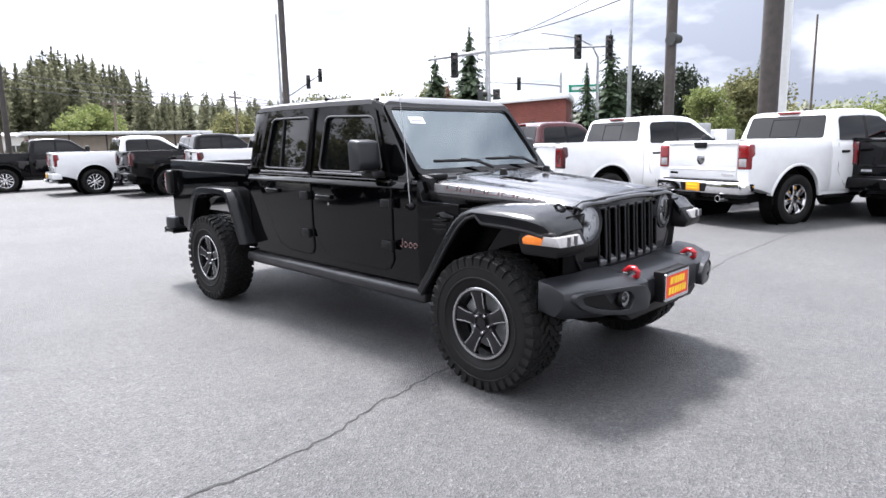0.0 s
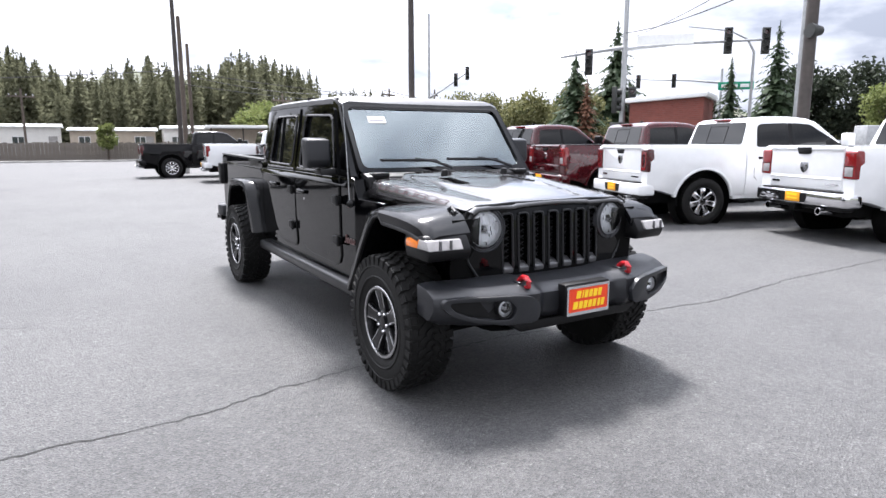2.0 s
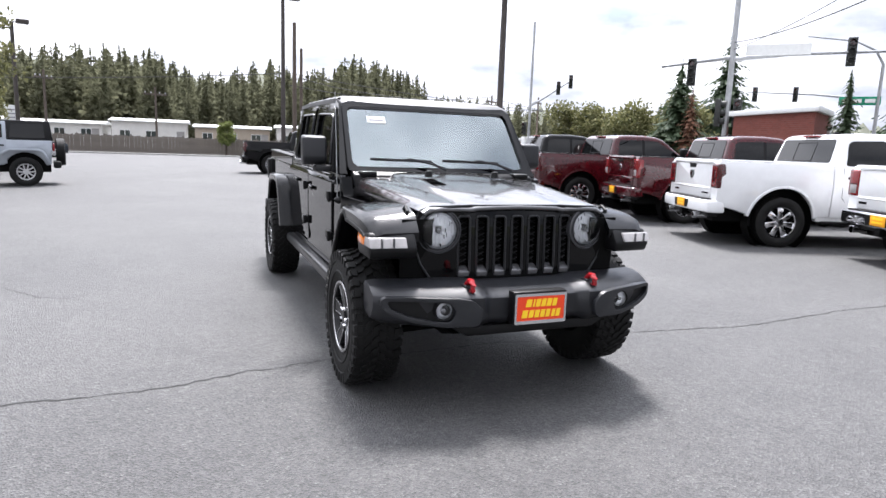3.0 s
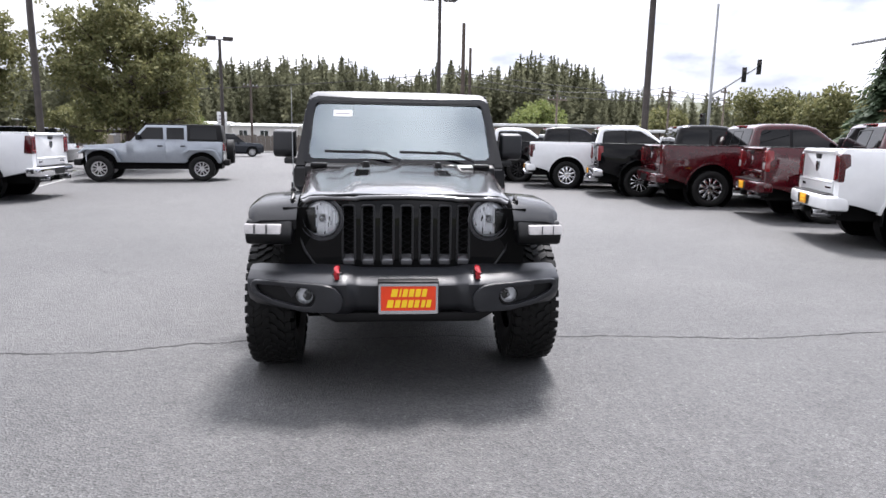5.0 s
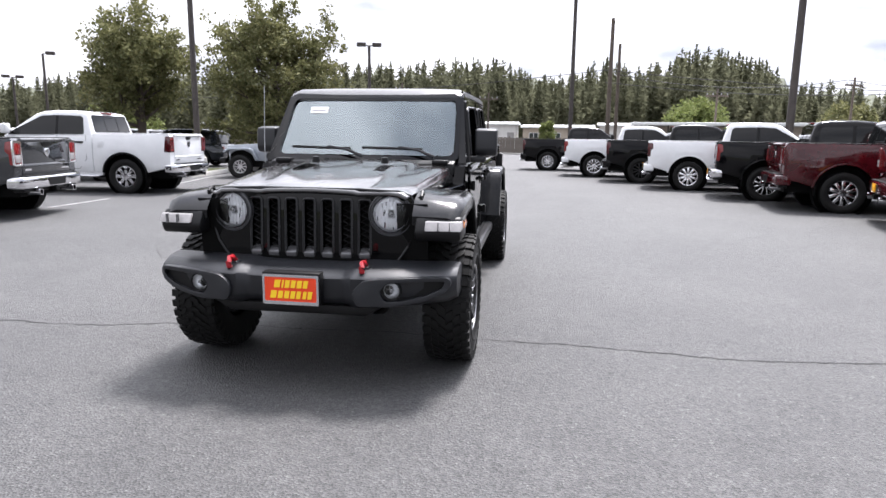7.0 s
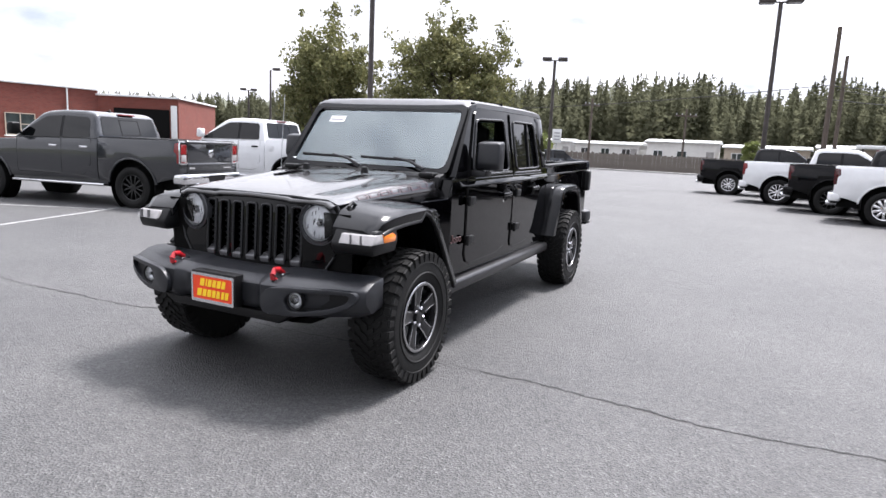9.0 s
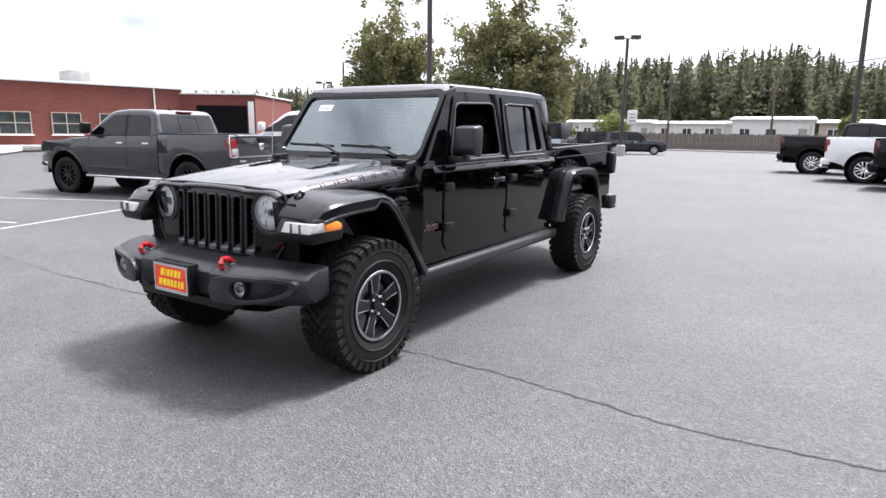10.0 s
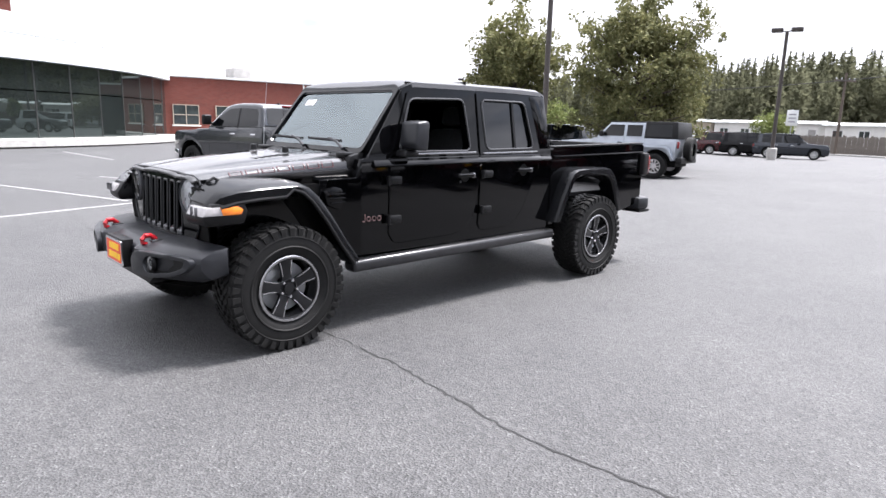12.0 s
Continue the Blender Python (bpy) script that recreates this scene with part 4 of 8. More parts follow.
def broad_tree(name, x, y, h, spread, seed, label, leaf=LEAF, trunk_h=1.9, leaves=9000, size=0.13, low=False, limbs=30):
    rng = random.Random(seed)
    t = thing(name, pose(x, y, 0), label, "tree")
    wood = bmesh.new()
    top = h * 0.86
    tube([(0, 0, 0), (0.05, 0.03, trunk_h), (0.0, 0.1, h * 0.5), (0.1, 0.0, top)], [0.22, 0.17, 0.11, 0.03], 10, wood)
    tips = []
    for i in range(limbs):
        f = (i + rng.random()) / limbs
        z0 = trunk_h * 0.85 + (top - trunk_h) * f * 0.8
        a = rng.uniform(0, 2 * math.pi)
        prof = math.sin(math.pi * min(1, 0.26 + 0.7 * f)) ** 0.7
        reach = spread * prof * rng.uniform(0.6, 1.08)
        rise = (0.1 + 0.75 * f) if low else 0.7
        e = Vector((math.cos(a) * reach, math.sin(a) * reach, min(h * 0.97, z0 + reach * rise * rng.uniform(0.7, 1.3))))
        s = Vector((0, 0, z0))
        mid = s.lerp(e, 0.5) + Vector((rng.uniform(-0.2, 0.2), rng.uniform(-0.2, 0.2), -0.1))
        tube([s, mid, e], [0.075 * (1.2 - f), 0.045 * (1.2 - f), 0.012], 6, wood)
        tips += [(e, 1.0), (mid.lerp(e, 0.5), 0.9), (mid, 0.7)]
        for _ in range(3):
            q = mid.lerp(e, rng.uniform(0.1, 0.9)) + Vector((rng.gauss(0, 0.5), rng.gauss(0, 0.5), rng.gauss(0.15, 0.4)))
            tube([mid.lerp(e, 0.4), q], [0.02, 0.006], 4, wood)
            tips.append((q, 0.8))
    for k in range(6):
        q = Vector((rng.gauss(0, 0.45), rng.gauss(0, 0.45), h * rng.uniform(0.84, 1.0)))
        tips.append((q, 0.7))
    part("trunk", wood, BARK, t)
    bm = bmesh.new()
    per = int(leaves / len(tips))
    for c, w in tips:
        for _ in range(3):
            leaf_cluster(bm, c + Vector((rng.gauss(0, 0.3), rng.gauss(0, 0.3), rng.gauss(0, 0.25))), rng.uniform(0.28, 0.6) * w, per // 3, rng, size, 0.8)
    part("crown", bm, leaf, t, smooth=0)
    return t


broad_tree("broadleaf_tree", -10.5, 23.5, 7.7, 2.9, 11, "large leafy deciduous tree with dense green crown", leaves=32000, size=0.09, low=True, trunk_h=1.7, limbs=44)
broad_tree("broadleaf_tree", -15.4, 20.9, 7.1, 2.15, 12, "leafy deciduous tree with a broken green crown", leaves=24000, size=0.09, limbs=34)


def conifer_mesh(name, h, w, seed, leaf, tiers=26, bare=0.08, ragged=0.25, needles=3, full=0.0):
    """A pointed conifer: whorls of drooping sprays on a tapered trunk. Returns trunk and crown meshes."""
    rng = random.Random(seed)
    wood = tube([(0, 0, -0.2), (0, 0, h * 0.97)], [0.018 * h, 0.01], 7)
    bm = bmesh.new()
    for i in range(tiers):
        f = i / (tiers - 1)
        z = h * (bare + (0.985 - bare) * f)
        reach = w * ((1 - f) ** 0.85 if not full else min(1.0, 1.35 * (1 - f)) * min(1.0, 0.45 + 2.2 * f)) * rng.uniform(1 - ragged, 1 + ragged * 0.6) + 0.05 * h * 0.12
        k = max(4, int(9 * (1 - f) + 4))
        for j in range(k):
            a = 2 * math.pi * (j + rng.random()) / k
            r = reach * rng.uniform(0.6, 1.1)
            droop = r * rng.uniform(0.15, 0.5)
            d = Vector((math.cos(a), math.sin(a), 0))
            s = Vector((-d.y, d.x, 0))
            for q in range(needles):
                u0, u1 = q / needles, (q + 1.25) / needles
                wid = r * (0.26 + 0.14 * full) * (1.15 - u0)
                p0 = d * r * u0 + Vector((0, 0, z - droop * u0))
                p1 = d * r * u1 + Vector((0, 0, z - droop * u1 - 0.03 * h * rng.random()))
                mid = (p0 + p1) / 2
                v = [bm.verts.new(p0), bm.verts.new(mid + s * wid + Vector((0, 0, rng.uniform(-0.12, 0.03) * r))),
                     bm.verts.new(p1), bm.verts.new(mid - s * wid + Vector((0, 0, rng.uniform(-0.12, 0.03) * r)))]
                bm.faces.new(v)
    return finish(wood, "trunk", BARK), finish(bm, "crown", leaf, 0)


def conifer(x, y, h, w, seed, leaf=NEEDLE, label="tall pointed green conifer", **kw):
    t = thing("conifer", pose(x, y, 0, 0, 0, seed * 37), label, "tree")
    a, b = conifer_mesh("conifer", h, w, seed, leaf, **kw)
    share("trunk", a, t)
    share("crown", b, t)
    return t


conifer(24.2, 25.2, 6.9, 2.5, 21, tiers=60, needles=5)
conifer(32.05, 29.45, 10.0, 3.0, 22, tiers=64, ragged=0.4, needles=5)
conifer(24.0, 24.0, 5.2, 1.3, 23, leaf=NEEDLE_BROWN, label="dead rust-brown conifer beside the junction", tiers=40, ragged=0.5, needles=5)
conifer(20.2, 12.3, 4.75, 1.2, 24, tiers=60, ragged=0.4, needles=5)
conifer(39.5, 22.2, 9.5, 2.6, 25, tiers=56, ragged=0.6, needles=5)
conifer(62.0, 19.0, 10.0, 2.4, 26, tiers=40, needles=5)


def clump_tree(name, x, y, h, w, seed, leaf, label, leaves=2600, size=0.22, trunk=0.12, squash=1.0):
    rng = random.Random(seed)
    t = thing(name, pose(x, y, 0), label, "tree" if h > 3 else "bush")
    wood = bmesh.new()
    bm = bmesh.new()
    n = 26
    tube([(0, 0, -0.2), (0, 0, h * 0.6)], [trunk, trunk * 0.4], 7, wood)
    for i in range(n):
        a, f = rng.uniform(0, 6.283), rng.uniform(0.28, 0.9)
        rr = w * math.sin(math.pi * f) ** 0.6 * rng.uniform(0.3, 0.85)
        c = Vector((math.cos(a) * rr, math.sin(a) * rr, h * f))
        tube([(0, 0, h * f * 0.6), c], [trunk * 0.35, 0.01], 5, wood)
        leaf_cluster(bm, c, w * rng.uniform(0.3, 0.5) * squash, int(leaves * 2.6) // n, rng, size * 0.6, 0.7)
    part("trunk", wood, BARK, t)
    part("crown", bm, leaf, t, smooth=0)
    return t


# beside the junction and the near road
TREES_NEAR = [
    ("pine_tree", 45.1, 23.1, 7.3, 2.5, LEAF_DK, "dark spreading pine with open crown", 2600, 0.28),
    ("pine_tree", 46.4, 20.5, 7.6, 2.7, LEAF_DK, "dark spreading pine with open crown", 2600, 0.28),
    ("young_tree", 33.5, 12.5, 4.2, 1.6, LEAF_LIGHT, "young yellow-green roadside tree", 2200, 0.16),
    ("round_tree", 45.7, 14.1, 6.1, 2.4, LEAF, "round green tree beyond the road", 2600, 0.24),
    ("round_tree", 27.5, 28.5, 5.2, 2.2, LEAF, "green tree beside the junction", 2600, 0.2),
    ("round_tree", 28.6, 42.1, 5.8, 2.7, LEAF, "round green tree beyond the junction", 2400, 0.24),
    ("round_tree", 30.0, 62.0, 4.8, 2.4, LEAF, "low green tree behind the road", 2600, 0.3),
    ("round_tree", 16.6, 64.0, 5.7, 3.2, LEAF_LIGHT, "low light-green tree behind the road", 2800, 0.3),
    ("round_tree", 30.3, 37.2, 5.1, 2.5, LEAF, "green tree beside the far road", 2600, 0.26),
]
# behind the far road and round the lot
TREES_FAR = [
    ("round_tree", 44.0, 44.0, 5.0, 3.0, LEAF, "green tree beside the far road", 2600, 0.26),
    ("round_tree", 50.0, 40.0, 5.2, 3.2, LEAF, "green tree beside the far road", 2600, 0.26),
    ("bush", 2.0, 63.5, 3.2, 1.0, LEAF_LIGHT, "yellow-green shrub against the fence", 1400, 0.16),
    ("bush", -20.0, 66.5, 3.4, 2.2, LEAF_LIGHT, "light green shrub behind the lot", 1800, 0.22),
    ("bush", 70.0, 12.0, 4.2, 5.0, LEAF_LIGHT, "yellow-green roadside scrub beyond the lot", 2600, 0.32),
    ("bush", 72.0, 6.0, 4.4, 5.0, LEAF, "green roadside scrub beyond the lot", 2600, 0.32),
    ("bush", 70.0, 20.0, 4.2, 5.0, LEAF, "green roadside scrub beyond the lot", 2600, 0.32),
    ("bush", 60.0, 26.0, 4.0, 4.0, LEAF, "green roadside hedge beyond the lot", 2600, 0.3),
    ("bush", -30.0, 62.0, 3.8, 3.0, LEAF, "green scrub at the edge of the lot", 2200, 0.25),
    ("bush", -42.0, 58.0, 4.2, 3.5, LEAF_LIGHT, "light green scrub beyond the lot", 2200, 0.28),
]
for (nm, x, y, h, w, lf, lb, lv, sz) in TREES_NEAR + TREES_FAR:
    clump_tree(nm, x, y, h, w, int(abs(x * 7 + y * 3)) + 1, lf, lb, lv, sz)


def pine_mesh(wd, seed):
    """A pine one metre high, to be scaled: a thin trunk and a ragged column of needle tufts."""
    rng = random.Random(seed)
    wood = tube([(0, 0, 0), (0, 0, 0.95)], [0.016, 0.004], 5)
    bm = bmesh.new()
    tiers = 24
    for i in range(tiers):
        f = i / (tiers - 1)
        z = 0.1 + 0.88 * f
        k = max(5, int(13 * (1 - f) + 5))
        z0 = z
        for j in range(k):
            a = 2 * math.pi * (j + rng.random()) / k
            z = z0 + rng.uniform(-0.022, 0.022)
            r = 1.2 * wd * ((1 - f) ** 0.62 + 0.02) * rng.uniform(0.32, 1.15) * min(1.0, 0.55 + 2.5 * f)
            d, s = Vector((math.cos(a), math.sin(a), 0)), Vector((-math.sin(a), math.cos(a), 0))
            for u in (rng.uniform(0.1, 0.4), rng.uniform(0.35, 0.65), rng.uniform(0.6, 0.85), rng.uniform(0.8, 1.05)):
                c = d * r * u + Vector((0, 0, z - 0.25 * r * u + rng.uniform(-0.015, 0.015)))
                tip = (d * 0.7 + Vector((rng.uniform(-1, 1), rng.uniform(-1, 1), rng.uniform(-0.5, 1.1)))).normalized()
                side = tip.cross(Vector((rng.uniform(-1, 1), rng.uniform(-1, 1), rng.uniform(-1, 1)))).normalized()
                ln = (0.13 * r + 0.013) * rng.uniform(0.7, 1.4)
                w = ln * rng.uniform(0.5, 0.8)
                bm.faces.new([bm.verts.new(c - tip * ln * 0.6 + side * w), bm.verts.new(c + tip * ln), bm.verts.new(c - tip * ln * 0.6 - side * w)])
    return finish(wood, "trunk", BARK), finish(bm, "crown", NEEDLE_HAZED, 0)


# height of the tree line in degrees by bearing
WOOD_TOPS = [(40, 3.0), (50, 3.6), (56, 4.0), (61, 3.9), (66, 4.5), (69.6, 4.3), (71.5, 6.2), (74, 6.6), (76.6, 7.5), (79, 6.2), (82, 5.8), (84, 6.8), (87, 5.3), (91, 5.8), (94.5, 6.9), (98, 6.4), (104, 6.1), (107, 5.9), (111, 5.5), (114, 6.0), (120, 5.2), (127, 4.4), (134, 3.6), (138, 3.2), (150, 3.0), (158, 2.8)]


def forest():
    """The pine wood behind the road: many pointed crowns, one piece of stuff."""
    rng = random.Random(8)
    kinds = [pine_mesh(wd, 50 + i) for i, wd in enumerate((0.13, 0.16, 0.18, 0.15, 0.2, 0.23))]
    verts, faces = [], []
    tops = WOOD_TOPS

    def place(az, d, h):
        tr, cr = kinds[rng.randrange(len(kinds))]
        a = radians(az)
        cx, cy = math.cos(a) * d, -3.5 + math.sin(a) * d
        rot, s = rng.uniform(0, 6.28), h * rng.uniform(0.8, 1.2)
        c, sn = math.cos(rot) * s, math.sin(rot) * s
        for me in (tr, cr):
            base = len(verts)
            for v in me.vertices:
                verts.append((cx + v.co.x * c - v.co.y * sn, cy + v.co.x * sn + v.co.y * c, v.co.z * h))
            faces.extend([tuple(base + i for i in p.vertices) for p in me.polygons])

    az = 40.0
    while az < 160:
        for _ in range(9 if 68 < az < 150 else 5):
            d = rng.uniform(90, 150)
            e = float(np.interp(az, [p[0] for p in tops], [p[1] for p in tops]))
            hh = 1.4 + d * math.tan(radians(e * (rng.uniform(0.62, 1.06) if rng.random() < 0.75 else rng.uniform(0.35, 0.55))))
            place(az + rng.uniform(-0.5, 0.5), d, hh)
        az += 0.55
    me = bpy.data.meshes.new("pine_forest")
    me.from_pydata(verts, [], faces)
    me.materials.append(NEEDLE_HAZED)
    ob = new("pine_forest", me)
    for tr, cr in kinds:
        bpy.data.meshes.remove(tr)
        bpy.data.meshes.remove(cr)
    return tagged(ob, "dense wood of tall grey-green pines behind the road, paled for haze", "forest", kind="stuff")


forest()


def hills():
    bm = bmesh.new()
    prev = None
    # past 171 degrees the ring is unseen, added to darken low reflections and skylight
    for i in range(721):
        az = radians(20 + i * 0.5)
        e = 0.84 * float(np.interp(20 + i * 0.5, [p[0] for p in WOOD_TOPS], [p[1] for p in WOOD_TOPS])) * (1 + 0.22 * noise.noise(Vector((i % 720 * 0.31, 0, 0)))) + 0.35 * (i % 2)
        ring = []
        for d, f in ((170, 0.0), (210, 0.55), (300, 1.0), (420, 0.9)):
            z = max(0, d * math.tan(radians(e)) * f + 4 * f * noise.noise(Vector((i % 720 * 0.5, d, 0))))
            ring.append(bm.verts.new((math.cos(az) * d, math.sin(az) * d, z - (0.5 if f == 0 else 0))))
        if prev:
            for k in range(3):
                bm.faces.new((prev[k], prev[k + 1], ring[k + 1], ring[k]))
        prev = ring
    return tagged(part("wooded_hills", bm, HILL_HAZED), "low wooded hills on the horizon, ring closed out of view for reflections", "hill", kind="structure")


hills()

# ---- the black off-road pickup ----
jeep = thing("off_road_pickup", pose(0.012, 0, 0), "glossy black four-door off-road pickup with knobbly tyres and red tow hooks", "pickup truck")
JW = 0.785   # half width of the tub


def jside(co):
    """Doors lean in a little above the belt; the sill tucks under."""
    x, y, z = co
    s = 1.0
    if z > 1.2:
        s -= 0.105 * (z - 1.2) / 0.6
    if z < 0.75:
        s -= 0.02 * (0.75 - z) / 0.25
    return (x * s, y, z)


def jeep_body():
    # tub under the doors, from cowl to cab back
    def cowl(co):
        x, y, z = jside(co)
        f = max(0.0, min(1.0, (0.66 - y) / 0.3))
        return (x * (1 - 0.1 * f), y, z)

    tub = [(2.84, 0.52), (2.84, 1.27), (0.78, 1.245), (0.66, 1.215), (0.62, 1.09), (0.36, 1.075), (0.36, 0.9), (0.62, 0.52)]
    part("tub", prism(tub, -JW, JW, "x", cuts=[("z", 0.75), ("z", 1.2), ("y", 0.66), ("y", 0.5)], warp=cowl, bevel=0.012), PAINT_BLACK, jeep, smooth=6)
    # cabin pillars: frame plates with window openings, one each side
    for s in (-1, 1):
        shell = bmesh.new()
        loops = [[(0.72, 1.235), (1.08, 1.735), (1.16, 1.765), (2.71, 1.775), (2.765, 1.75), (2.83, 1.27), (2.83, 1.235)],
                 soften([(1.0, 1.265), (1.135, 1.665), (1.7, 1.685), (1.755, 1.27)], 0.06),
                 soften([(1.945, 1.275), (1.91, 1.69), (2.47, 1.692), (2.57, 1.285)], 0.06)]
        edges = []
        for lp in loops:
            vs = [shell.verts.new((s * JW, y, z)) for y, z in lp]
            edges += [shell.edges.new((vs[i], vs[(i + 1) % len(vs)])) for i in range(len(vs))]
        bmesh.ops.triangle_fill(shell, use_beauty=True, edges=edges)
        out = bmesh.ops.extrude_face_region(shell, geom=shell.faces[:])
        for g in out["geom"]:
            if isinstance(g, bmesh.types.BMVert):
                g.co.x -= s * 0.07
        for v in shell.verts:
            v.co = Vector(jside(v.co))
        part("cab_side", shell, PAINT_BLACK, jeep, smooth=6)
        # rear quarter upright, gloss
        part("rear_pillar", prism([(2.67, 1.28), (2.56, 1.7), (2.56, 1.745), (2.765, 1.745), (2.83, 1.28)], s * (JW - 0.02), s * (JW + 0.006), "x", warp=jside, bevel=0.005), PAINT_BLACK, jeep)
        # doors
        fd = [(0.905, 1.225), (0.905, 0.66), (0.95, 0.595), (1.02, 0.575), (1.55, 0.585), (1.72, 0.625), (1.8, 0.72), (1.85, 0.86), (1.855, 1.235)]
        rd = [(1.87, 1.235), (1.87, 0.65), (1.9, 0.605), (1.96, 0.59), (2.24, 0.6), (2.36, 0.64), (2.43, 0.72), (2.56, 0.95), (2.65, 1.1), (2.67, 1.24)]
        doors = []
        for nm, poly in (("front_door", fd), ("rear_door", rd)):
            d = part(nm, prism(poly, s * (JW - 0.03), s * (JW + 0.012), "x", cuts=[("z", 0.75), ("z", 1.2)], warp=jside, bevel=0.009), PAINT_BLACK, jeep, "glossy black door", smooth=6)
            doors.append(d)
        # upper door frames, slightly proud, with a bright strip for the belt highlight
        for d, outer, inner in ((doors[0], [(0.93, 1.24), (1.115, 1.7), (1.14, 1.715), (1.76, 1.735), (1.85, 1.24)], soften([(0.995, 1.268), (1.13, 1.66), (1.7, 1.68), (1.755, 1.272)], 0.06)),
                                (doors[1], [(1.87, 1.24), (1.86, 1.735), (2.48, 1.74), (2.55, 1.7), (2.665, 1.245)], soften([(1.945, 1.278), (1.91, 1.685), (2.465, 1.688), (2.565, 1.288)], 0.06))):
            fr = bmesh.new()
            edges = []
            for lp in (outer, inner):
                vs = [fr.verts.new((s * (JW + 0.014), y, z)) for y, z in lp]
                edges += [fr.edges.new((vs[i], vs[(i + 1) % len(vs)])) for i in range(len(vs))]
            bmesh.ops.triangle_fill(fr, use_beauty=True, edges=edges)
            out = bmesh.ops.extrude_face_region(fr, geom=fr.faces[:])
            for g in out["geom"]:
                if isinstance(g, bmesh.types.BMVert):
                    g.co.x -= s * 0.03
            for v in fr.verts:
                v.co = Vector(jside(v.co))
            part("window_frame", fr, PAINT_BLACK, d, smooth=6)
            ring = [Vector(jside((s * (JW + 0.016), y, z))) for y, z in inner]
            part("window_seal", tube([*ring, ring[0], ring[1]], 0.009, 6), SEAL, d, "dark window seal")
            ya, yb = (0.98, 1.82) if d is doors[0] else (1.9, 2.62)
            # a pale metal strip paints the sky's reflection along the belt flange
            part("belt_highlight", prism([(ya, 1.238), (ya, 1.256), (yb, 1.266), (yb, 1.248)], s * (JW - 0.005), s * (JW + 0.02), "x", warp=jside, bevel=0.005), BELT_SHINE, d, "bright strip standing for the highlight under the window")
        part("window_glass", prism(soften([(1.945, 1.278), (1.91, 1.685), (2.465, 1.688), (2.565, 1.288)], 0.06), s * (JW - 0.012), s * (JW - 0.008), "x", warp=jside), DOOR_GLASS, doors[1], "dark tinted rear door glass")
        part("window_divider", prism([(2.315, 1.285), (2.3, 1.685), (2.325, 1.685), (2.34, 1.285)], s * (JW - 0.01), s * (JW + 0.006), "x", warp=jside), PLASTIC, doors[1])
        if s < 0:
            part("window_glass", prism(soften([(0.995, 1.268), (1.13, 1.66), (1.7, 1.68), (1.755, 1.272)], 0.06), s * (JW - 0.012), s * (JW - 0.008), "x", warp=jside), DOOR_GLASS, doors[0], "dark tinted front door glass")
        for d, yh, zh in ((doors[0], 1.69, 1.07), (doors[1], 2.43, 1.095)):
            part("handle_cup", lathe([(0.0, 0.0), (0.004, 0.05), (0.0, 0.055)], 18, "x", m=Matrix.Translation((s * (JW + 0.012), yh, zh))), DARK, d)
            h = part("door_handle", bx(s * (JW + 0.03) - 0.008, s * (JW + 0.03) + 0.014, yh - 0.1, yh + 0.09, zh - 0.016, zh + 0.018, 0.012, 3), PAINT_BLACK, d, "black pull handle")
            part("handle_base", bx(s * (JW + 0.018) - 0.01, s * (JW + 0.018) + 0.016, yh + 0.06, yh + 0.11, zh - 0.022, zh + 0.022, 0.01), CHROME_DK, d)
        part("key_lock", lathe([(0.0, 0.0), (0.0, 0.013)], 12, "x", m=Matrix.Translation((s * (JW + 0.0135), 1.64, 1.02))), CHROME, doors[0])
        for d, yh, zs in ((doors[0], 0.93, (0.77, 1.06)), (doors[1], 1.93, (0.775, 1.075))):
            for zh in zs:
                hg = part("hinge", bx(s * (JW + 0.022) - 0.014, s * (JW + 0.022) + 0.02, yh - 0.055, yh + 0.075, zh - 0.03, zh + 0.03, 0.01), PLASTIC, d, "exposed black door hinge")
                part("hinge_pin", tube([(s * (JW + 0.036), yh - 0.045, zh - 0.036), (s * (JW + 0.036), yh - 0.045, zh + 0.036)], 0.014, 10), PLASTIC, d)
        # crease along the belt
        part("belt_crease", prism([(s * (JW - 0.01), 1.15), (s * (JW + 0.03), 1.163), (s * (JW + 0.027), 1.174), (s * (JW + 0.006), 1.208)], 0.76, 2.82, "y", bevel=0.005, warp=lambda c: (c.x, c.y, c.z + 0.009 * (c.y - 0.76))), PAINT_BLACK, jeep, "glossy shoulder line under the windows")
        # rock rail
        rail = part("rock_rail", prism([(0.56, 0.41), (0.56, 0.5), (2.9, 0.525), (2.9, 0.435)], s * 0.7, s * 0.835, "x", bevel=0.03, seg=3), RAIL, jeep, "dark steel rock rail")
        part("rail_bracket", bx(s * 0.55, s * 0.7, 1.0, 1.06, 0.42, 0.5), CHASSIS, rail)
        part("rail_bracket", bx(s * 0.55, s * 0.7, 2.2, 2.26, 0.42, 0.5), CHASSIS, rail)
        # mirror
        mr = part("mirror", prism([(1.0, 1.29), (1.1, 1.28), (1.115, 1.475), (1.09, 1.5), (0.99, 1.485), (0.975, 1.33)], s * 0.815, s * 0.985, "x", bevel=0.028, seg=3, warp=lambda c: (c[0], c[1] + 0.1 * (abs(c[0]) - 0.815), c[2])), BUMPER_MAT, jeep, "black plastic door mirror")
        part("mirror_arm", prism([(0.96, 1.235), (1.1, 1.235), (1.1, 1.28), (0.98, 1.285)], s * 0.74, s * 0.9, "x", bevel=0.015), PLASTIC, mr)
        part("mirror_glass", bx(s * 0.83, s * 0.972, 1.106, 1.116, 1.305, 1.47, 0.0), CHROME_DK, mr)
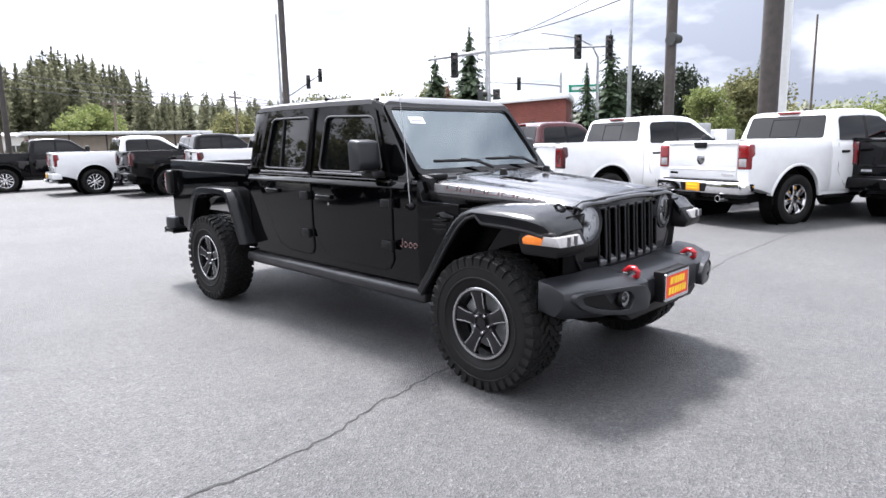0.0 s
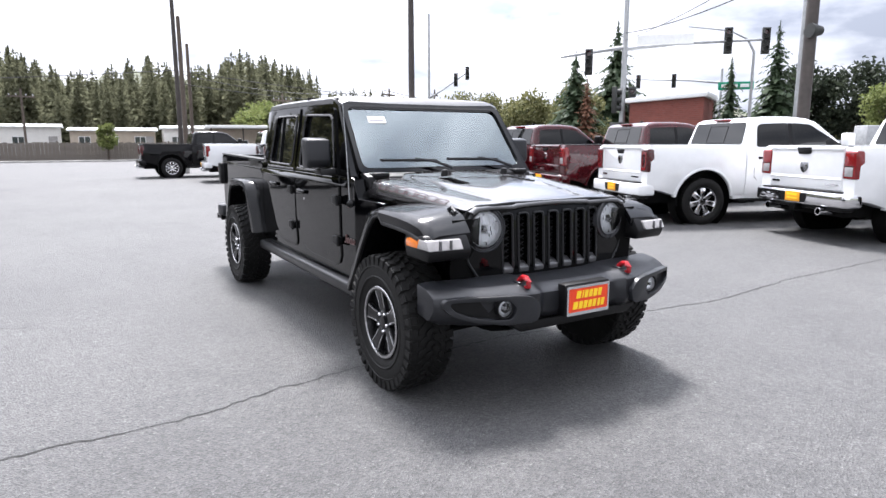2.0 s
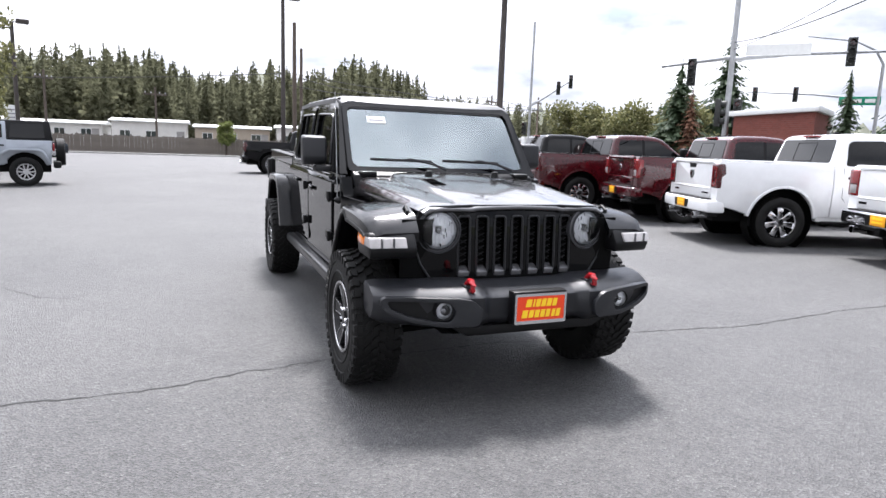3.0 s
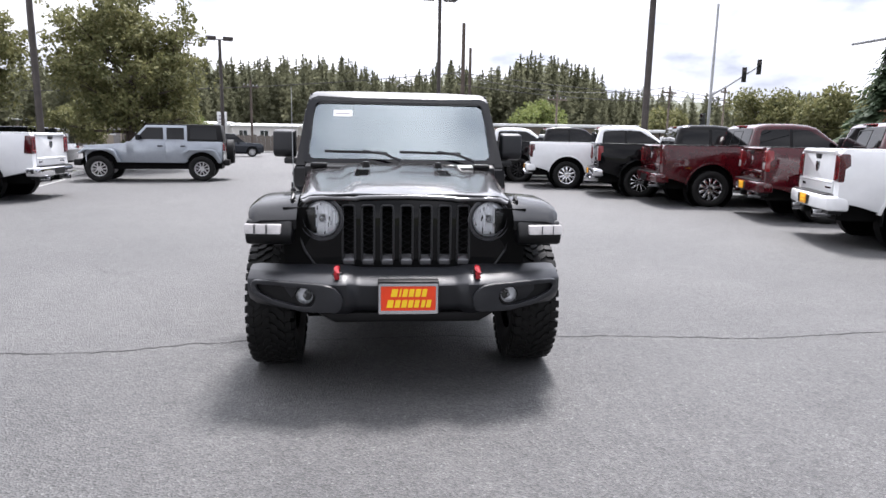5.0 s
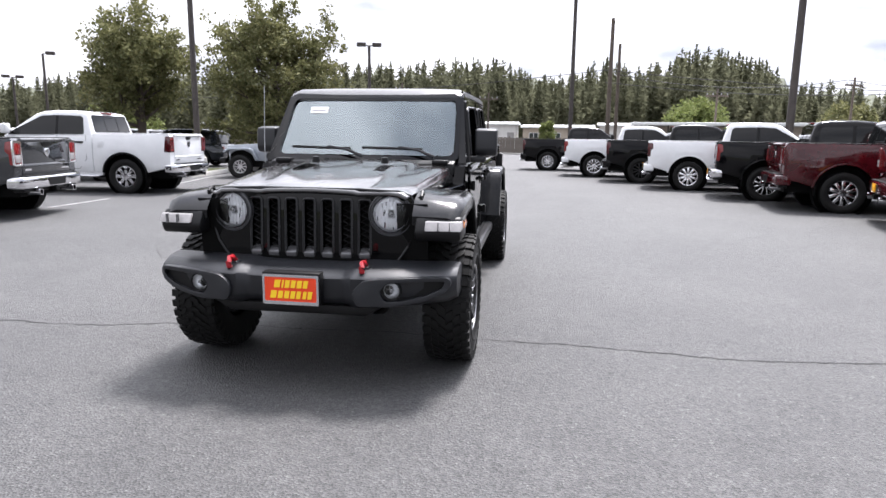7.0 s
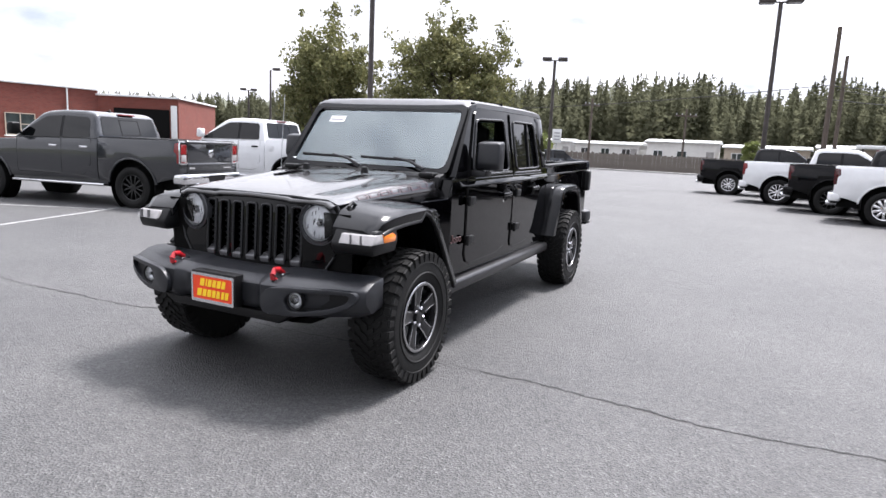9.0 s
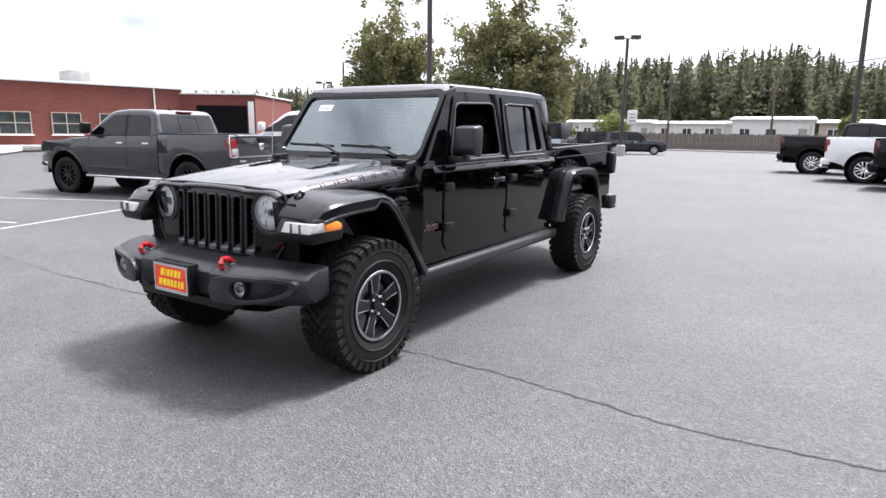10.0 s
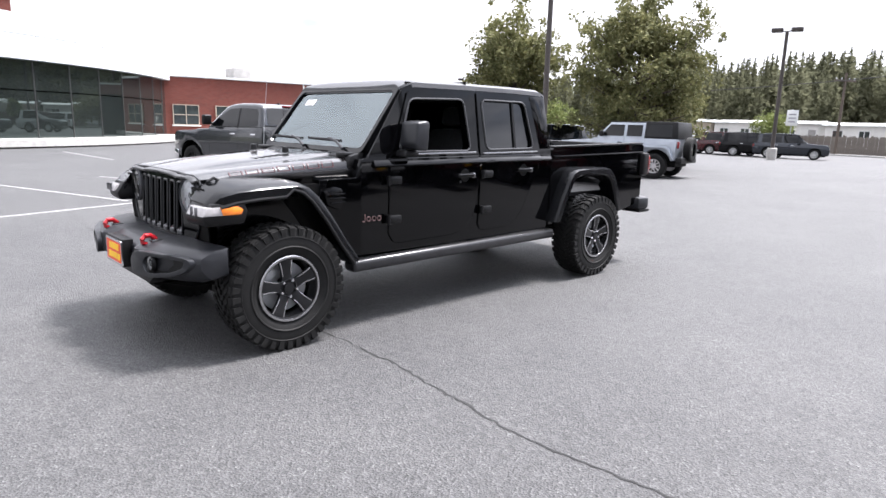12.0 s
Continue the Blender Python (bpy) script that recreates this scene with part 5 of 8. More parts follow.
        # side vent behind the wheel, antenna base, badges
        vent = part("fender_vent", prism([(0.4, 0.9), (0.37, 1.0), (0.46, 1.03), (0.585, 1.0), (0.6, 0.92), (0.5, 0.86)], s * (JW - 0.085), s * (JW - 0.036), "x", bevel=0.012), PAINT_BLACK, jeep)
        for q in range(3):
            part("vent_slat", bx(s * (JW - 0.04), s * (JW - 0.03), 0.42, 0.57, 0.91 + 0.03 * q, 0.922 + 0.03 * q, 0.003), PAINT_BLACK, vent)
        # plain rings and a hook stand for the maker's badge
        xo = s * (JW + 0.004)

        def along(y):
            return y if s > 0 else 1.5 - y

        part("badge_stroke", tube([(xo, along(0.668), 0.775), (xo, along(0.676), 0.768), (xo, along(0.686), 0.772), (xo, along(0.69), 0.784), (xo, along(0.69), 0.825)], 0.0045, 6), BADGE, jeep, "grey and red badge stroke")
        for yc in (0.722, 0.77, 0.818):
            part("badge_stroke", tube([(xo, along(yc) + 0.017 * math.cos(q * 0.7), 0.786 + 0.017 * math.sin(q * 0.7)) for q in range(10)], 0.0045, 6), BADGE, jeep, "grey and red badge stroke")
        part("round_badge", lathe([(0.0, 0.0), (0.0, 0.02), (-0.006, 0.02)], 16, "x", m=Matrix.Translation((s * (JW - 0.002), 0.76, 1.04))), BADGE, jeep)
    # roof panels
    roof = []
    for y, zs, zc, w in ((1.066, 1.742, 1.752, 0.68), (1.1, 1.76, 1.786, 0.692), (1.2, 1.782, 1.81, 0.7), (1.75, 1.79, 1.818, 0.704), (2.4, 1.794, 1.82, 0.704), (2.7, 1.788, 1.812, 0.702), (2.785, 1.765, 1.776, 0.69)):
        roof.append([(-w - 0.012, y, zs - 0.035), (-w - 0.008, y, zs), (-w * 0.94, y, zs + 0.02), (-w * 0.5, y, zc), (w * 0.5, y, zc), (w * 0.94, y, zs + 0.02), (w + 0.008, y, zs), (w + 0.012, y, zs - 0.035)])
    part("roof", loft(roof), ROOF_BLACK, jeep, "satin black hard top")
    part("roof_seam", bx(-0.69, 0.69, 1.758, 1.772, 1.79, 1.822, 0.003), DARK, jeep)
    part("roof_gutter", bx(-0.7, -0.685, 1.12, 2.72, 1.765, 1.785, 0.004), PAINT_BLACK, jeep)
    part("roof_gutter", bx(0.685, 0.7, 1.12, 2.72, 1.765, 1.785, 0.004), PAINT_BLACK, jeep)
    # back of the cab
    bp = plate_with_holes([(-0.72, 1.26), (0.72, 1.26), (0.68, 1.79), (-0.68, 1.79)], [[(-0.6, 1.34), (0.6, 1.34), (0.56, 1.7), (-0.56, 1.7)]], 2.78, 2.83, warp=lambda c: (c[0], c[1] - 0.12 * (c[2] - 1.27), c[2]))
    part("cab_back", bp, PAINT_BLACK, jeep)
    part("rear_glass", prism([(-0.6, 1.34), (0.6, 1.34), (0.56, 1.7), (-0.56, 1.7)], 2.8, 2.804, "y", warp=lambda c: (c[0], c[1] - 0.12 * (c[2] - 1.27), c[2])), GLASS, jeep)
    part("floor_pan", bx(-0.72, 0.72, 0.62, 2.8, 0.5, 0.56), CHASSIS, jeep)


BELT_SHINE = mat("grey_belt_shine", (0.22, 0.22, 0.225), 0.25, metal=0.8, vary=0.1)
SEAL = mat("window_seal_rubber", (0.035, 0.035, 0.037), 0.22, vary=0.1)
RAIL = mat("satin_rail_coat", (0.035, 0.035, 0.037), 0.3, metal=0.4, vary=0.2, scale=8)
CHROME_DK = mat("dark_chrome", (0.3, 0.3, 0.31), 0.15, metal=1.0, vary=0.1)
ROOF_BLACK = mat("satin_black_hard_top", (0.06, 0.0605, 0.064), 0.4, spec=0.9, vary=0.15, scale=12, bump=0.05, bscale=400)
jeep_body()


def jeep_screen():
    # frame of the windscreen, raked
    def rake(co):
        f = (co.z - 1.26) / 0.48
        return (co.x, co.y + 0.37 * f, co.z)

    outline = soften([(-0.722, 1.255), (0.722, 1.255), (0.692, 1.75), (-0.692, 1.75)], 0.045, 4)
    hole = soften([(-0.685, 1.288), (0.685, 1.288), (0.658, 1.722), (-0.658, 1.722)], 0.06, 4)
    fr = part("windscreen_frame", plate_with_holes(outline, [hole], 0.7, 0.76, warp=rake), PAINT_BLACK, jeep)
    part("windscreen", prism(hole, 0.722, 0.727, "y", warp=rake), GLASS, jeep, "raked windscreen with paper sticker").visible_shadow = True
    part("screen_border", ring_plate(hole, [(x * 0.982, 1.298 + (z - 1.288) * 0.956) for x, z in hole], 0.7285, 0.731, warp=rake), DARK, fr)
    st = part("window_sticker", prism([(-0.515, 1.605), (-0.37, 1.605), (-0.37, 1.655), (-0.515, 1.655)], 0.7185, 0.7205, "y", warp=rake), PAPER, jeep, "white paper sticker behind the windscreen")
    part("lettering_bar", prism([(-0.5, 1.62), (-0.39, 1.62), (-0.39, 1.63), (-0.5, 1.63)], 0.7165, 0.718, "y", warp=rake), PRINT, st)
    # wipers
    for x0, x1 in ((-0.5, -0.1), (0.05, 0.45)):
        w = part("wiper", tube([(x1 + 0.1, 0.66, 1.28), (x1 - 0.02, 0.69, 1.325), (x0 + 0.22, 0.72, 1.352)], [0.013, 0.01, 0.008], 6), BUMPER_MAT, jeep, "black windscreen wiper")
        part("wiper_blade", tube([(x0 - 0.06, 0.716, 1.342), (x0 + 0.4, 0.712, 1.334)], 0.011, 6), PLASTIC, w)
    # dashboard, wheel, seats, mirror inside
    part("dashboard", prism([(0.78, 1.05), (0.78, 1.23), (1.05, 1.25), (1.12, 1.2), (1.1, 0.95)], -0.68, 0.68, "x", bevel=0.02), SEAT, jeep)
    sw = part("steering_wheel", lathe([(0.0 + 0.016 * math.cos(a), 0.185 + 0.016 * math.sin(a)) for a in np.linspace(0, 2 * math.pi, 9)], 28, "y", m=pose(0.37, 1.24, 1.2, -22)), SEAT, jeep)
    part("hub", lathe([(0.0, 0.0), (0.0, 0.07), (0.05, 0.05), (0.05, 0)], 14, "y", m=pose(0.37, 1.24, 1.2, -22)), SEAT, sw)
    for x in (-0.37, 0.37):
        for y in (1.5, 2.3):
            seat = part("seat", prism([(y - 0.2, 0.75), (y + 0.3, 0.75), (y + 0.33, 0.95), (y - 0.2, 0.97)], x - 0.25, x + 0.25, "x", bevel=0.04), SEAT, jeep, "black seat")
            part("seat_back", prism([(y + 0.22, 0.92), (y + 0.36, 0.92), (y + 0.48, 1.42), (y + 0.38, 1.45)], x - 0.24, x + 0.24, "x", bevel=0.05), SEAT, seat)
            part("headrest", prism([(y + 0.4, 1.47), (y + 0.5, 1.46), (y + 0.53, 1.62), (y + 0.43, 1.63)], x - 0.13, x + 0.13, "x", bevel=0.04), SEAT, seat)
    part("inner_mirror", bx(-0.1, 0.1, 1.08, 1.11, 1.6, 1.66, 0.015), PLASTIC, jeep)
    part("roll_bar", tube([(-0.6, 1.95, 0.9), (-0.58, 1.95, 1.7), (0.58, 1.95, 1.7), (0.6, 1.95, 0.9)], 0.04, 10), SEAT, jeep)


jeep_screen()


def jeep_hood():
    def top(y):
        return float(np.interp(y, [-0.47, -0.44, -0.38, -0.2, 0.2, 0.66], [1.118, 1.137, 1.148, 1.17, 1.215, 1.258]))

    rings = []
    for y in (-0.47, -0.45, -0.41, -0.33, -0.2, -0.05, 0.1, 0.25, 0.4, 0.52, 0.62, 0.66):
        f = (y + 0.47) / 1.13
        w = 0.602 + 0.095 * f - (0.02 if y < -0.46 else 0.008 if y < -0.44 else 0)
        zc = top(y)
        zs = 1.078 + 0.017 * f
        sh = zc - 0.02 - 0.016 * f          # shoulder
        rise = min(1, max(0, (y + 0.4) / 0.3))
        edge = 0.5 + 0.1 * f
        lift = 0.004 + 0.02 * rise
        half = [(w, zs), (w * 0.998, zs + 0.45 * (sh - zs)), (w * 0.975, sh - 0.018), (w * 0.92, sh), (w * 0.8, sh + 0.006), (w * (edge + 0.1), sh + 0.004), (w * (edge + 0.06), sh + 0.003), (w * edge, sh + lift - 0.003), (w * (edge - 0.05), sh + lift + 0.004), (w * 0.24, sh + lift + 0.009), (0.0, sh + lift + 0.012)]
        ring = [(-x, y, z) for x, z in half] + [(x, y, z) for x, z in half[-2::-1]]
        rings.append(ring)
    hood = part("hood", loft(rings, close=False), HOOD_BLACK, jeep, "sculpted black hood with vents and faded red decal")
    md = hood.modifiers.new("sheet", "SOLIDIFY")
    md.thickness, md.offset = 0.02, -1
    for s in (-1, 1):
        # louvred vents
        vent = part("hood_vent", prism([(0.02, 0.0), (0.34, 0.0), (0.36, 0.06), (0.3, 0.13), (0.04, 0.11)], -0.012, 0.004, "z", bevel=0.003, warp=lambda c: (c.y * s * 0.8 + s * 0.225, c.x + 0.02, c.z + top(c.x + 0.02) - 0.004)), PLASTIC, hood, "black hood vent")
        for q in range(5):
            part("louvre", bx(s * 0.235, s * 0.315, 0.09 + 0.05 * q, 0.115 + 0.05 * q, top(0.1 + 0.05 * q) - 0.001, top(0.1 + 0.05 * q) + 0.005, 0.002), PAINT_BLACK, vent)
        # outlined plain strokes stand for the model lettering along the hood side
        def skin(y, u):
            f = (y + 0.47) / 1.13
            w, zs, sh = 0.602 + 0.095 * f, 1.078 + 0.017 * f, top(y) - 0.02 - 0.016 * f
            p = [Vector((w * 0.998, zs + 0.45 * (sh - zs))), Vector((w * 0.975, sh - 0.018)), Vector((w * 0.92, sh))]
            q = p[0].lerp(p[1], u * 2) if u < 0.5 else p[1].lerp(p[2], u * 2 - 1)
            return (s * (q.x + 0.003), y, q.y + 0.003)

        for q in range(7):
            y0, y1 = -0.24 + q * 0.108, -0.15 + q * 0.108
            ink = bmesh.new()
            for ya, yb, ua, ub in ((y0, y1, 0.14, 0.2), (y0, y1, 0.74, 0.8), (y0, y0 + 0.008, 0.14, 0.8), (y1 - 0.008, y1, 0.14, 0.8)) + (((y0, y1, 0.45, 0.5),) if q in (0, 2) else ()):
                steps = [ua + (ub - ua) * i / 4 for i in range(5)]
                loft([[skin(ya, u) for u in steps], [skin(yb, u) for u in steps]], close=False, bm=ink)
            part("decal_stroke", ink, DECAL_RED, hood, "faded dark red decal stroke")
        latch = part("hood_latch", bx(s * 0.645 - 0.018, s * 0.645 + 0.02, -0.4, -0.32, 1.03, 1.088, 0.012), PLASTIC, jeep, "black rubber hood latch")
        part("latch_loop", tube([(s * 0.655, -0.405, 1.04), (s * 0.655, -0.4, 1.09), (s * 0.652, -0.36, 1.112), (s * 0.655, -0.32, 1.09), (s * 0.655, -0.315, 1.04)], 0.01, 8), PLASTIC, latch)
        part("hinge", bx(s * 0.6 - 0.06, s * 0.6 + 0.06, 0.6, 0.7, 1.225, 1.26, 0.012), PLASTIC, jeep, "black hood hinge")
        part("bump_stop", lathe([(0.0, 0.028), (0.04, 0.022), (0.045, 0.0)], 12, "z", m=Matrix.Translation((s * 0.25, 0.36, 1.24))), PLASTIC, hood)
        # inner wing under the hood edge
        part("inner_wing", prism([(-0.33, 0.62), (-0.33, 1.085), (0.66, 1.1), (0.66, 0.62)], s * 0.5, s * 0.6, "x", warp=lambda c: (c[0] * (1.0 + 0.12 * (c[1] + 0.4)), c[1], c[2])), PAINT_BLACK, jeep)
    part("cowl", prism([(0.6, 1.15), (0.62, 1.235), (0.74, 1.265), (0.8, 1.2)], -0.7, 0.7, "x", bevel=0.01), PLASTIC, jeep)
    for q in range(9):
        part("cowl_slot", bx(-0.3 + q * 0.07, -0.255 + q * 0.07, 0.66, 0.7, 1.252, 1.258, 0.002), DARK, jeep)
    part("engine_bay", bx(-0.5, 0.5, -0.36, 0.62, 0.5, 1.0), CHASSIS, jeep)


jeep_hood()


def jeep_grille():
    def bend(co):
        x, y, z = co
        return (x, y + 0.13 * abs(x) ** 2.2 + (0.16 * max(0, z - 0.95) if abs(x) < 0.39 else 0.05 * max(0, z - 1.02)) + 0.08 * max(0, 0.76 - z), z)

    outline = [(-0.625, 1.0), (-0.62, 1.05), (-0.595, 1.094), (-0.535, 1.117), (-0.3, 1.124), (0.3, 1.124), (0.535, 1.117), (0.595, 1.094), (0.62, 1.05), (0.625, 1.0), (0.61, 0.88), (0.585, 0.8), (0.53, 0.72), (0.49, 0.69), (-0.49, 0.69), (-0.53, 0.72), (-0.585, 0.8), (-0.61, 0.88)]
    # add points along the outline so that it bends smoothly
    fine = []
    for (a, b) in zip(outline, outline[1:] + outline[:1]):
        n = max(1, int(math.hypot(b[0] - a[0], b[1] - a[1]) / 0.08))
        fine += [(a[0] + (b[0] - a[0]) * i / n, a[1] + (b[1] - a[1]) * i / n) for i in range(n)]
    xs = [-0.3315 + 0.1105 * i for i in range(7)]
    slots = [rounded(x - 0.033, x + 0.033, 0.735, 1.062, 0.014, 3) for x in xs]
    eyes = [circle(s * 0.486, 0.985, 0.1215, 32) for s in (-1, 1)]
    g = part("grille", plate_with_holes(fine, slots + eyes, -0.47, -0.4, warp=bend), PAINT_BLACK, jeep, "black seven-slot grille", smooth=30)
    part("grille_mesh_backing", bx(-0.368, 0.368, -0.405, -0.395, 0.71, 1.085), DARK, g)
    rim = [Vector(bend(Vector((a, -0.472, b)))) for a, b in fine]
    part("grille_surround", tube([*rim, rim[0], rim[1]], 0.007, 6), BEZEL, g, "dark grey edge strip round the grille")
    for x in xs:
        mesh_bar = bmesh.new()
        for q in range(9):
            z = 0.75 + q * 0.037
            for d in (-1, 1):
                tube([(x - 0.03, -0.422, z), (x + 0.03, -0.422, z + 0.03 * d)], 0.004, 4, mesh_bar)
        part("honeycomb_insert", mesh_bar, PLASTIC, g, smooth=0)
    for x in xs:
        # raised bezel round each slot and its sloping foot
        lp = rounded(x - 0.035, x + 0.035, 0.733, 1.064, 0.016, 3)
        ring = [Vector(bend(Vector((a, -0.473, b)))) for a, b in lp]
        part("slot_bezel", tube([*ring, ring[0], ring[1]], 0.0075, 6), BEZEL, g, "dark grey slot bezel")
        part("slot_foot", prism([(-0.482, 0.722), (-0.45, 0.722), (-0.42, 0.776), (-0.44, 0.776), (-0.482, 0.75)], x - 0.032, x + 0.032, "x", bevel=0.005, warp=lambda c: bend(Vector(c))), FOOT_GREY, g, "grey slot foot")
    for s in (-1, 1):
        y = -0.488 + 0.13 * 0.48 ** 2.2
        m = Matrix.Translation((s * 0.486, y, 0.985)) @ Matrix.Rotation(radians(s * 7), 4, "Z") @ Matrix.Diagonal((1.06, 1.0, 1.06, 1.0))
        hl = part("head_light", lathe([(0.04, 0.094), (0.012, 0.0965), (0.004, 0.099), (0.018, 0.104), (0.02, 0.112), (0.008, 0.1165), (0.012, 0.121), (0.05, 0.119), (0.06, 0.1)], 44, "y", m=m), LAMP_RING, jeep, "round halogen head light in a black ring")
        part("reflector", lathe([(0.012, 0.0955), (0.03, 0.084), (0.046, 0.066), (0.058, 0.046), (0.066, 0.026), (0.069, 0.0)], 18, "y", m=m), REFLECTOR_BRIGHT, hl, "faceted bright reflector", smooth=0)
        facets, shade = bmesh.new(), bmesh.new()
        rng = random.Random(17)
        for i in range(-14, 15):
            x = i * 0.0066
            half = math.sqrt(max(0.0, 0.0945 ** 2 - x * x))
            rows = max(2, int(half / 0.011))
            for j in range(rows):
                z = -half + (j + 0.5) * 2 * half / rows
                r2 = x * x + z * z
                if r2 < 0.02 ** 2:
                    continue
                n = Vector((0.3 * math.sin(i * 2.1), -1.0, 0.16 + 0.2 * rng.uniform(-1, 1) + (0.12 if z < 0 else -0.06))).normalized()
                u = n.cross(Vector((0, 0, 1))).normalized() * 0.0034
                v = u.cross(n).normalized() * half / rows
                c = Vector((x, 0.03 - 1.1 * (r2 - 0.0045), z))
                mesh = shade if rng.random() < 0.16 else facets
                mesh.faces.new([mesh.verts.new(m @ (c + p)) for p in (-u - v, u - v, u + v, v - u)])
        part("reflector_facets", facets, REFLECTOR_BRIGHT, hl, "bright fluted reflector", smooth=0)
        part("reflector_flutes", shade, CHROME_DK, hl, smooth=0)
        part("bulb_shield", lathe([(0.012, 0.0), (0.014, 0.012), (0.022, 0.0165), (0.06, 0.0165)], 18, "y", m=m), CHROME_DK, hl)
        part("lens", lathe([(0.01, 0.0965), (-0.001, 0.078), (-0.009, 0.045), (-0.012, 0.0)], 36, "y", m=m), LENS, hl)


FOOT_GREY = mat("satin_grey_foot", (0.11, 0.11, 0.115), 0.3, metal=0.4, vary=0.1)
REFLECTOR_BRIGHT = mat("aluminised_reflector", (0.8, 0.81, 0.83), 0.24, metal=0.25, spec=0.8, vary=0.05)
LAMP_RING = mat("satin_lamp_ring", (0.06, 0.061, 0.066), 0.26, vary=0.1, spec=0.6)
BEZEL = mat("dark_grey_bezel", (0.014, 0.0145, 0.016), 0.28, vary=0.15, scale=20)
jeep_grille()


def jeep_flares():
    for s in (-1, 1):
        # front flare: top sheet over the wheel with a lamp box at the nose
        rings = []
        path = [(-0.5, 0.965, 0.985), (-0.43, 1.03, 1.07), (-0.33, 1.055, 1.105), (-0.18, 1.068, 1.11), (0.0, 1.075, 1.105), (0.1, 1.073, 1.098), (0.17, 1.05, 1.075), (0.24, 0.99, 1.02), (0.34, 0.86, 0.88), (0.46, 0.68, 0.7), (0.57, 0.53, 0.54)]
        for y, zo, zi in path:
            xo = 0.905 if y > -0.4 else 0.905 - 0.12 * (-0.4 - y) / 0.1 * 0.25
            th = 0.075 if y < 0.12 else 0.06
            if y >= 0.1:
                # lower leg: thickness runs backwards
                rings.append([(s * 0.66, y + 0.0, zi), (s * (xo - 0.05), y, zo + 0.012), (s * (xo - 0.012), y - 0.003, zo), (s * xo, y - 0.02, zo - 0.012), (s * xo, y - 0.055, zo - 0.03), (s * (xo - 0.03), y - 0.062, zo - 0.035), (s * 0.66, y - 0.05, zi - 0.03)])
            else:
                rings.append([(s * 0.62, y, zi), (s * (xo - 0.06), y, zo + 0.016), (s * (xo - 0.015), y, zo), (s * xo, y, zo - 0.016), (s * xo, y, zo - th), (s * (xo - 0.03), y, zo - th - 0.008), (s * 0.62, y, zi - 0.05)])
        fl = part("front_flare", loft(rings), FLARE, jeep, "broad dark plastic fender flare")
        part("flare_lip", tube([(s * 0.898, y - (0.05 if y >= 0.1 else 0.0), z - 0.075 + (0.045 if y >= 0.1 else 0)) for y, z, _ in path[1:]], 0.013, 8), PLASTIC, fl)
        # lamp box
        part("lamp_box", prism([(-0.53, 0.846), (-0.555, 0.9), (-0.5, 0.985), (-0.3, 0.99), (-0.27, 0.93), (-0.3, 0.85)], s * 0.64, s * 0.9, "x", bevel=0.018, warp=lambda c: (c[0], c[1] + 0.12 * max(0, abs(c[0]) - 0.75), c[2])), PLASTIC, jeep)
        lm = part("marker_lamp", prism([(-0.562, 0.91), (-0.552, 0.922), (-0.53, 0.962), (-0.42, 0.965), (-0.4, 0.95), (-0.4, 0.91)], s * 0.7, s * 0.904, "x", bevel=0.01, warp=lambda c: (c[0], c[1] + 0.12 * max(0, abs(c[0]) - 0.75), c[2])), LAMP_WHITE, jeep, "clear turn and daylight lamp")
        for xa, xb, za, zb in ((0.775, 0.779, 0.912, 0.962), (0.84, 0.844, 0.912, 0.962)):
            part("lamp_rib", bx(s * xa, s * xb, -0.563, -0.545, za, zb, 0.002), FOOT_GREY, lm)
        part("amber_marker", prism([(-0.42, 0.91), (-0.44, 0.963), (-0.33, 0.965), (-0.29, 0.945), (-0.3, 0.91)], s * 0.79, s * 0.909, "x", bevel=0.01), LAMP_AMBER, lm, "amber side marker")
        # liner above the wheel
        part("wheel_liner", prism([(-0.42, 0.7), (-0.42, 0.94), (-0.2, 1.02), (0.1, 1.02), (0.24, 0.94), (0.5, 0.55), (0.62, 0.5), (0.62, 1.05), (-0.45, 1.05)], s * 0.52, s * 0.7, "x"), CHASSIS, jeep)
        # rear flare
        out = [(2.81, 0.6), (2.895, 0.79), (3.0, 0.985), (3.05, 1.055), (3.13, 1.09), (3.3, 1.1), (3.62, 1.095), (3.72, 1.075), (3.8, 1.01), (3.88, 0.85), (3.97, 0.64)]
        inn = [(2.895, 0.6), (2.975, 0.78), (3.065, 0.95), (3.11, 1.0), (3.17, 1.02), (3.3, 1.025), (3.58, 1.02), (3.66, 1.0), (3.72, 0.95), (3.79, 0.82), (3.87, 0.64)]
        rr = []
        for (a, b), (c, d) in zip(out, inn):
            rr.append([(s * 0.74, a, b), (s * 0.88, a, b), (s * 0.908, a + (c - a) * 0.2, b + (d - b) * 0.2), (s * 0.912, a + (c - a) * 0.8, b + (d - b) * 0.8), (s * 0.897, c, d), (s * 0.74, c, d)])
        part("rear_flare", loft(rr), FLARE, jeep, "broad dark plastic fender flare")


FLARE = mat("satin_flare_plastic", (0.0035, 0.0038, 0.0046), 0.16, spec=0.36, vary=0.2, scale=15, bump=0.03, bscale=500)
jeep_flares()


